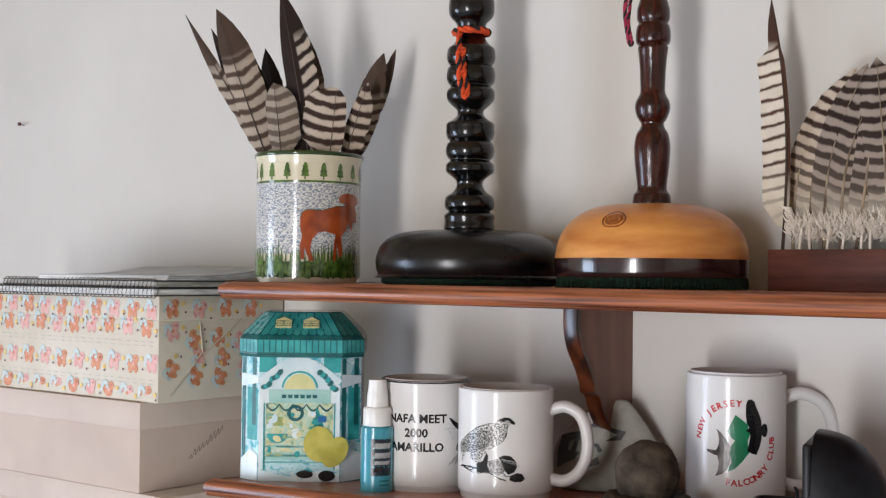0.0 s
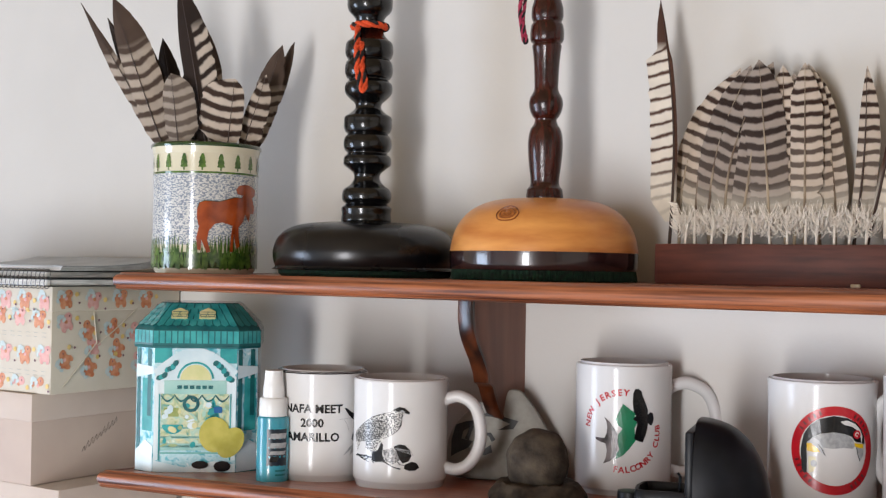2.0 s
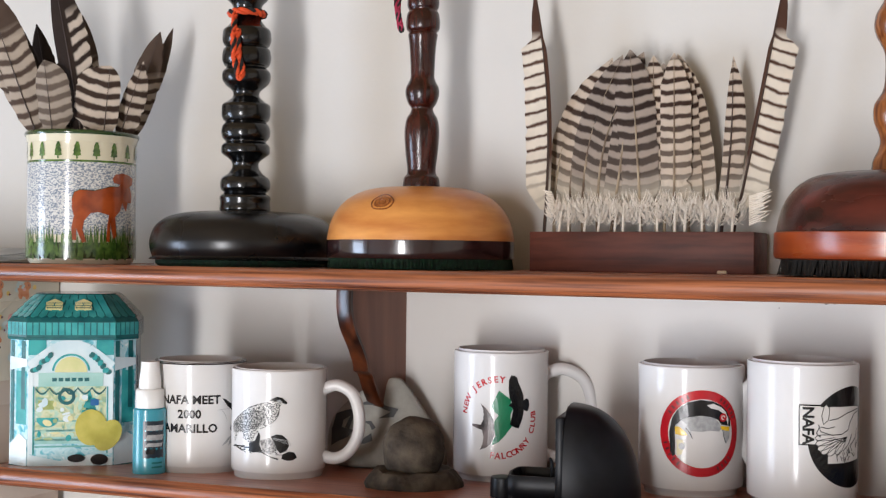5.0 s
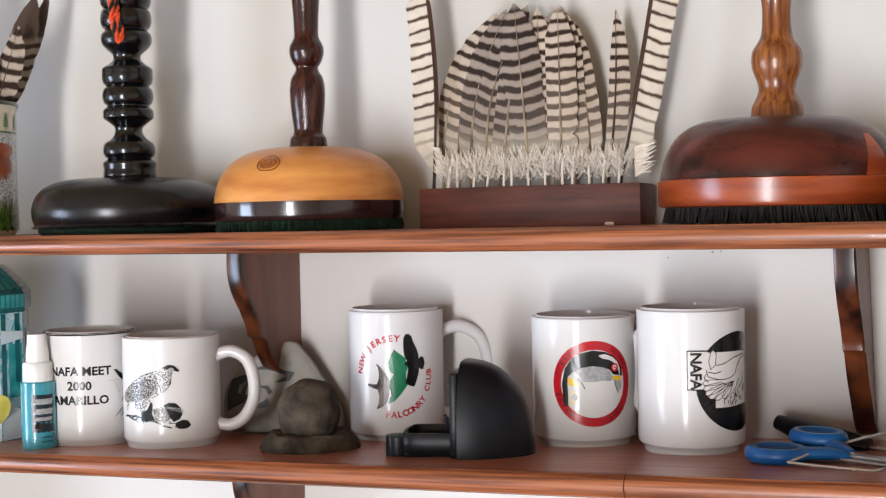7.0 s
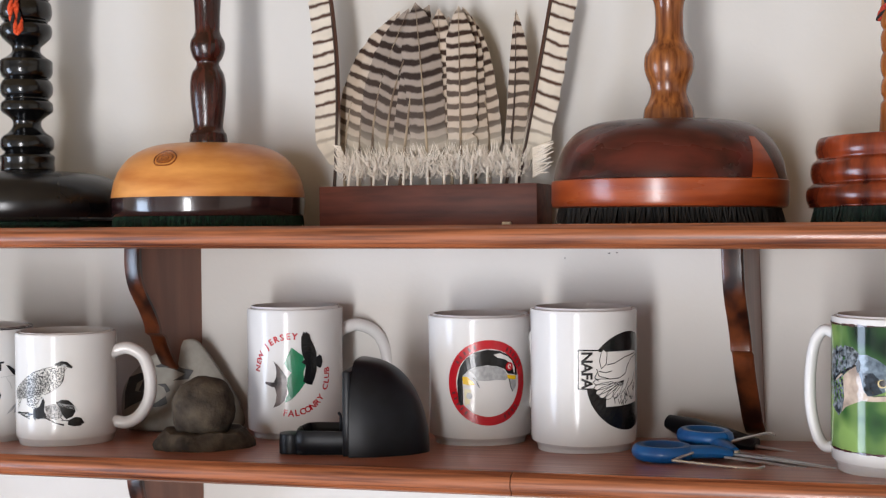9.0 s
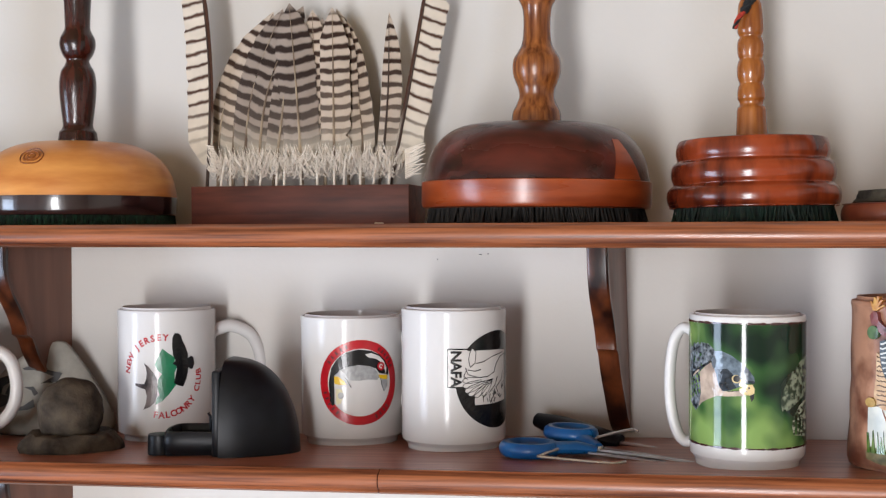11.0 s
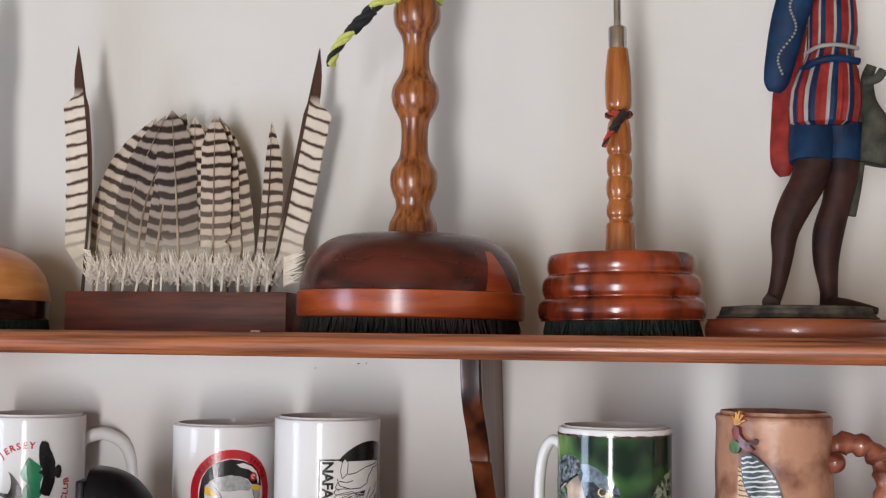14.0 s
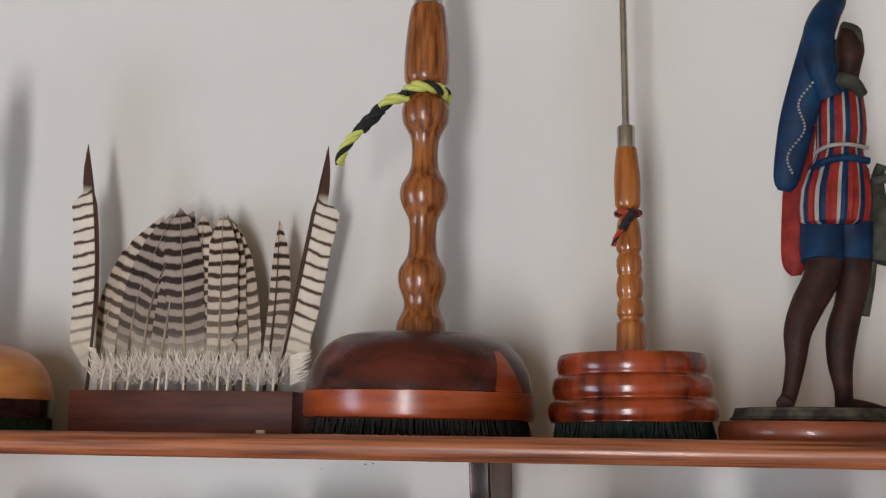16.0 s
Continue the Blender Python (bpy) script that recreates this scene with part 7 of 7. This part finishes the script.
def dome_holder():
    x, y = 0.0700, -0.068
    th = thing("desk_holder", "black plastic quarter-dome holder with a small tray", "holder", pose(x, y, low(x, y), 0, 0, 14))
    bm = bmesh.new()
    n, m = 20, 14
    rows = []
    for i in range(m + 1):
        e = radians(90 * i / m)
        rows.append([bm.verts.new((0.0585 * math.cos(e) ** 0.80 * math.cos(radians(-90 + 180 * k / n)) if math.cos(e) > 1e-6 else 0, 0.042 * (max(math.cos(e), 0) ** 0.7 * 0.8 + 0.2 * (i < m)) * math.sin(radians(-90 + 180 * k / n)), 0.0775 * math.sin(e) ** 0.95)) for k in range(n + 1)])
    for a, b in zip(rows, rows[1:]):
        for k in range(n):
            bm.faces.new((a[k], a[k + 1], b[k + 1], b[k]))
    back = [r[0] for r in rows] + [r[-1] for r in rows[::-1]]
    bm.faces.new(back)
    bmesh.ops.remove_doubles(bm, verts=bm.verts, dist=0.0002)
    bmesh.ops.recalc_face_normals(bm, faces=bm.faces)
    part("dome", bm, BLKPLAST, th, "smooth black quarter dome")
    part("back_plate", box((-0.007, -0.034, 0.0), (0.0, 0.034, 0.070), 0.002), BLKPLAST, th)
    pts = []
    w, l = 0.023, 0.047
    path = [(-0.004, -w, 0.011)] + [(-l + 0.012 * (1 - math.sin(radians(t))), -w + w * (1 - math.cos(radians(t))) * 0.25, 0.011) for t in (0, 45, 90)] + [(-l - 0.002, 0, 0.011)]
    path = path + [(px, -py, pz) for px, py, pz in path[::-1]]
    part("tray_wall", tube(curve_pts(path, 4), [(0.0030, 0.0095)] * (len(curve_pts(path, 4))), n=10), BLKPLAST, th, "rounded tray wall")
    part("tray_floor", box((-l, -w, 0.0), (0.0, w, 0.004), 0.001), BLKPLAST, th)
    part("lobe", lathe(smooth_profile([(0, 0), (0.0095, 0), (0.0105, 0.002), (0.0103, 0.0145), (0.0090, 0.0165), (0, 0.0168)], 3), 32), BLKPLAST, th, "rounded end of the tray", loc=(-l - 0.007, -0.010, 0))
    part("pin", tube([(-0.014, -0.006, 0.004), (-0.014, -0.006, 0.030), (-0.016, -0.006, 0.033)], 0.0012, n=8), BLKPLAST, th, "small upright pin")
    return th


dome_holder()

BLUEPL = mat("blue_plastic", "0d4f8f", "1263a6", rough=0.35, scale=40)
BLADE = mat("scissor_blade", "b4b6b8", "cacbcc", rough=0.28, metal=1.0, scale=90)


def scissors():
    th = thing("scissors", "blue-handled scissors lying closed on the shelf", "scissors", pose(0.3475, -0.056, low(0.3475, -0.056), 0, 0, -16))

    def loop(cx, cy, rx, ry, turn, z):
        pts = []
        for k in range(25):
            a = 2 * math.pi * k / 24
            x, y = rx * math.cos(a), ry * math.sin(a)
            c, s = math.cos(radians(turn)), math.sin(radians(turn))
            pts.append((cx + x * c - y * s, cy + x * s + y * c, z))
        return tube(pts, [(0.0052, 0.0058)] * 25, n=10)

    part("handle", loop(-0.021, -0.020, 0.0185, 0.0160, 14, 0.0068), BLUEPL, th, "blue plastic finger loop")
    part("handle", loop(-0.008, 0.024, 0.0185, 0.0145, -18, 0.0135), BLUEPL, th, "blue plastic finger loop")
    part("shank", tube([(-0.006, -0.015, 0.0075), (0.012, -0.006, 0.008), (0.026, 0.000, 0.007)], [(0.008, 0.005), (0.0075, 0.0048), (0.0045, 0.003)], n=10), BLUEPL, th, "blue plastic shank")
    part("shank", tube([(0.002, 0.018, 0.0125), (0.014, 0.008, 0.0105), (0.026, 0.002, 0.0085)], [(0.008, 0.0045), (0.0075, 0.0045), (0.0045, 0.003)], n=10), BLUEPL, th, "blue plastic shank")
    for dy, z, m in ((-0.0022, 0.0060, BLADE), (0.0022, 0.0082, BLADE)):
        bm = bmesh.new()
        vs = [(0.022, dy - 0.005, z), (0.022, dy + 0.005, z), (0.060, dy + 0.0042, z - 0.001), (0.102, dy + 0.0005, z - 0.003), (0.102, dy - 0.0005, z - 0.003), (0.060, dy - 0.0042, z - 0.001)]
        f = bm.faces.new([bm.verts.new(v) for v in vs])
        ex = bmesh.ops.extrude_face_region(bm, geom=[f])
        for v in [g for g in ex["geom"] if isinstance(g, bmesh.types.BMVert)]:
            v.co.z -= 0.0016
        bmesh.ops.recalc_face_normals(bm, faces=bm.faces)
        part("blade", bm, m, th, "steel blade", False)
    part("rivet", lathe([(0, 0.0085), (0.003, 0.0085), (0.0026, 0.0098), (0, 0.0100)], 16), STEEL, th, "steel rivet", loc=(0.029, 0.0, 0))
    return th


scissors()
x, y = 0.326, 0.040
# Black tool with a thick body and thin steel jaws.
mk = thing("clip_tool", "black clip-like tool lying behind the scissors", "tool", pose(x + 0.004, y - 0.014, low(x, y - 0.014) - 0.0015, 0, 0, -12))
part("body", tube([(-0.026, 0.004, 0.019), (-0.004, 0.0, 0.015), (0.026, 0.0, 0.010), (0.050, 0, 0.0065)], [(0.007, 0.006), (0.013, 0.0095), (0.013, 0.0085), (0.009, 0.006)], n=12), BLKPLAST, mk, "black plastic body")
part("tip", tube([(0.046, 0, 0.006), (0.10, -0.004, 0.003), (0.125, -0.006, 0.002)], [(0.003, 0.002), (0.002, 0.0012), (0.001, 0.0008)], n=8), BLADE, mk, "steel jaws")
x, y = 0.370, -0.080
wr = thing("wire_clip", "thin bent white wire lying on the shelf", "wire", pose(x, y, low(x, y)))
part("wire", tube(curve_pts([(0.028, -0.010, 0.0022), (0.018, -0.020, 0.0022), (-0.030, -0.014, 0.003), (-0.034, -0.010, 0.004), (-0.010, 0.030, 0.009), (0.018, 0.072, 0.012), (0.026, 0.074, 0.011)], 5), 0.0011, n=8), mat("white_wire", "c9c9c7", rough=0.25, metal=0.6), wr)


# ---- statuette ----
def statuette():
    x, y = 0.611, -0.072
    st = thing("display_stand", "reddish-brown round wooden stand under the statuette", "stand", pose(x, y, UP_Z))
    part("plinth", lathe(smooth_profile([(0, 0), (0.060, 0), (0.0635, 0.002), (0.0640, 0.008), (0.0620, 0.0125), (0.058, 0.0138), (0, 0.0138)], 4), 80), mat("plinth_wood", "6d3522", "84462e", rough=0.35, scale=14, stretch=(0.6, 4, 4), coat=0.3), st)
    cols = [mat("painted_boot", "1f1210", "38211b", rough=0.55, scale=60, bump=0.25, spec=0.15), mat("painted_blue", "0a1c34", "10304e", rough=0.5, scale=50, bump=0.2, spec=0.15), mat("painted_red", "681814", "8f2d25", rough=0.55, scale=60, bump=0.2, spec=0.15),
            mat("painted_grey", "2b2b26", "4a493f", rough=0.7, scale=70, bump=0.5, spec=0.15), mat("painted_white", "7d7873", "96918a", rough=0.6, scale=60), mat("dark_ground", "2a2723", "4d483d", rough=0.8, scale=80, bump=0.6, spec=0.15)]
    BOOT, BLUE, RED, GR, WH, GND = range(6)
    bm = lathe(smooth_profile([(0, 0.0138), (0.052, 0.0138), (0.0535, 0.017), (0.052, 0.021), (0.047, 0.023), (0, 0.023)], 3), 60, mi=GND)
    for v in bm.verts:
        if v.co.z > 0.014:
            v.co += Vector((noise.noise(v.co * 120), noise.noise(v.co * 130 + Vector((3, 0, 0))), 0)) * 0.0012

    def X(px):
        return (px - 1500) * 0.000392 + 0.644 - x - 0.002

    def Z(py):
        return 1.4274 + (720 - py) * 0.000405 - UP_Z - 0.0005

    def limb(pts, mi, n=16, ratio=0.9):
        c = curve_pts([(X(a), d, Z(b), w) for a, b, d, w in pts], 5)
        tube([(p[0], p[1], p[2]) for p in c], [(p[3] / 2680, p[3] / 2680 * ratio) for p in c], n=n, bm=bm, mi=mi, flat=(0, 1, 0.001))

    # legs: (across, down, depth, half width)
    limb([(1374, 722, -0.010, 14), (1385, 690, -0.009, 15), (1395, 640, -0.008, 19), (1400, 590, -0.007, 26), (1418, 545, -0.006, 31), (1440, 505, -0.004, 33), (1452, 470, -0.002, 37), (1452, 430, 0.0, 40)], BOOT)
    limb([(1372, 720, -0.026, 16), (1374, 716, -0.014, 17), (1380, 704, -0.006, 14)], BOOT)
    limb([(1478, 722, 0.004, 18), (1478, 690, 0.006, 17), (1474, 640, 0.006, 24), (1478, 590, 0.005, 29), (1492, 540, 0.004, 27), (1500, 500, 0.004, 31), (1502, 460, 0.004, 35), (1500, 430, 0.004, 38)], BOOT)
    limb([(1476, 716, 0.004, 16), (1505, 720, -0.004, 15), (1540, 726, -0.012, 10), (1556, 728, -0.015, 6)], BOOT)
    limb([(1448, 468, -0.002, 41), (1450, 440, 0.0, 44), (1454, 400, 0.002, 45)], BLUE)
    limb([(1500, 462, 0.004, 39), (1502, 430, 0.004, 40), (1500, 400, 0.004, 42)], BLUE)
    # breeches and tunic, striped by alternating gores
    rings = []
    prof = [(405, 52, 1470), (398, 66, 1470), (370, 70, 1472), (340, 68, 1474), (310, 60, 1478), (288, 52, 1482), (272, 47, 1484), (262, 49, 1486), (235, 51, 1488), (200, 50, 1488), (170, 46, 1488), (150, 34, 1490), (138, 22, 1494)]
    gores = 30
    for py, w, px in prof:
        w *= 0.88
        rings.append([bm.verts.new((X(px) + w / 2535 * math.cos(2 * math.pi * k / (gores * 2)) * (1 + (0.05 if py > 300 and k % 2 else 0)), w / 2535 * 0.78 * math.sin(2 * math.pi * k / (gores * 2)) * (1 + (0.05 if py > 300 and k % 2 else 0)), Z(py))) for k in range(gores * 2)])
    for r0, r1 in zip(rings, rings[1:]):
        for k in range(gores * 2):
            f = bm.faces.new((r0[k], r0[(k + 1) % (gores * 2)], r1[(k + 1) % (gores * 2)], r1[k]))
            f.material_index = (RED, RED, RED, WH, BLUE, BLUE)[k % 6]
    bm.faces.new(rings[0])
    limb([(1432, 302, 0.0, 7), (1452, 298, -0.020, 7), (1490, 292, -0.021, 7), (1530, 296, -0.014, 7)], BLUE)
    limb([(1440, 272, -0.002, 4), (1460, 270, -0.019, 4), (1492, 268, -0.0195, 4), (1530, 272, -0.012, 4)], WH)
    # head, collar, raised arm with the cape
    limb([(1500, 150, -0.004, 20), (1504, 120, -0.006, 22), (1506, 95, -0.007, 27), (1505, 70, -0.006, 25), (1500, 52, -0.004, 14)], BOOT)
    limb([(1484, 150, -0.016, 16), (1506, 160, -0.020, 14), (1524, 180, -0.016, 10)], GR)
    limb([(1520, 90, -0.010, 9), (1518, 60, -0.010, 10), (1496, 46, -0.004, 12)], GR)
    limb([(1470, 175, -0.010, 26), (1452, 120, -0.016, 30), (1450, 70, -0.018, 30), (1464, 30, -0.014, 28), (1482, 0, -0.008, 22), (1488, -30, -0.004, 16)], BLUE)
    limb([(1452, 70, -0.016, 32), (1432, 140, -0.012, 34), (1412, 210, -0.008, 34), (1398, 270, -0.004, 30), (1388, 320, -0.002, 24), (1384, 338, 0.0, 12)], BLUE, ratio=0.45)
    limb([(1425, 210, 0.016, 24), (1412, 300, 0.018, 26), (1404, 400, 0.018, 26), (1402, 460, 0.018, 24), (1404, 484, 0.018, 10)], RED, ratio=0.5)
    for k in range(34):
        t = k / 33
        px, py = 1438 - 44 * t + 10 * math.sin(t * 13), 120 + 190 * t
        bmesh.ops.create_icosphere(bm, subdivisions=1, radius=0.0011, matrix=Matrix.Translation((X(px), -0.020 + 0.012 * t, Z(py))))
    for f in bm.faces[-34 * 20:]:
        f.material_index = WH
    # grey-green stump and sword hilt at his side
    limb([(1556, 470, 0.004, 30), (1562, 440, 0.004, 36), (1560, 400, 0.004, 30), (1550, 360, 0.003, 16), (1548, 320, 0.002, 12), (1556, 296, 0.0, 10)], GR)
    limb([(1520, 560, 0.008, 8), (1528, 500, 0.008, 12), (1530, 440, 0.006, 16), (1524, 380, 0.004, 20), (1520, 330, 0.002, 18), (1524, 300, 0.0, 10)], GR)
    limb([(1538, 330, -0.010, 8), (1560, 326, -0.012, 9), (1572, 312, -0.012, 9)], GR)
    bmesh.ops.recalc_face_normals(bm, faces=bm.faces)
    ob = part("statuette", bm, cols, None, loc=(x, y, UP_Z))
    tagged(ob, "painted statuette in striped tunic, blue cape and dark boots", "statuette")
    return ob


statuette()

# ---- marks on the wall ----
nl = thing("nail", "small bent nail in the wall", "nail", pose(-1.2105, WALL_Y, 1.631))
part("shaft", tube([(0, 0.002, 0), (0.004, -0.010, 0.001)], 0.0012, n=8), STEEL, nl)
part("head", tube([(0.004, -0.010, 0.001), (0.0045, -0.0115, 0.001)], 0.003, n=10), mat("rusty_nail", "3a221a", "55342a", rough=0.6), nl)
for px_, pz_, r_ in ((0.245, 1.3785, 0.0016), (0.252, 1.3790, 0.0010), (0.205, 1.374, 0.0008)):
    fl_ = thing("wall_fleck", "tiny dark fleck on the wall", "fleck", pose(px_, WALL_Y, pz_))
    part("fleck", lathe([(0, -0.0008), (r_, 0.0), (0, 0.0004)], 8), DARKPAINT, fl_)
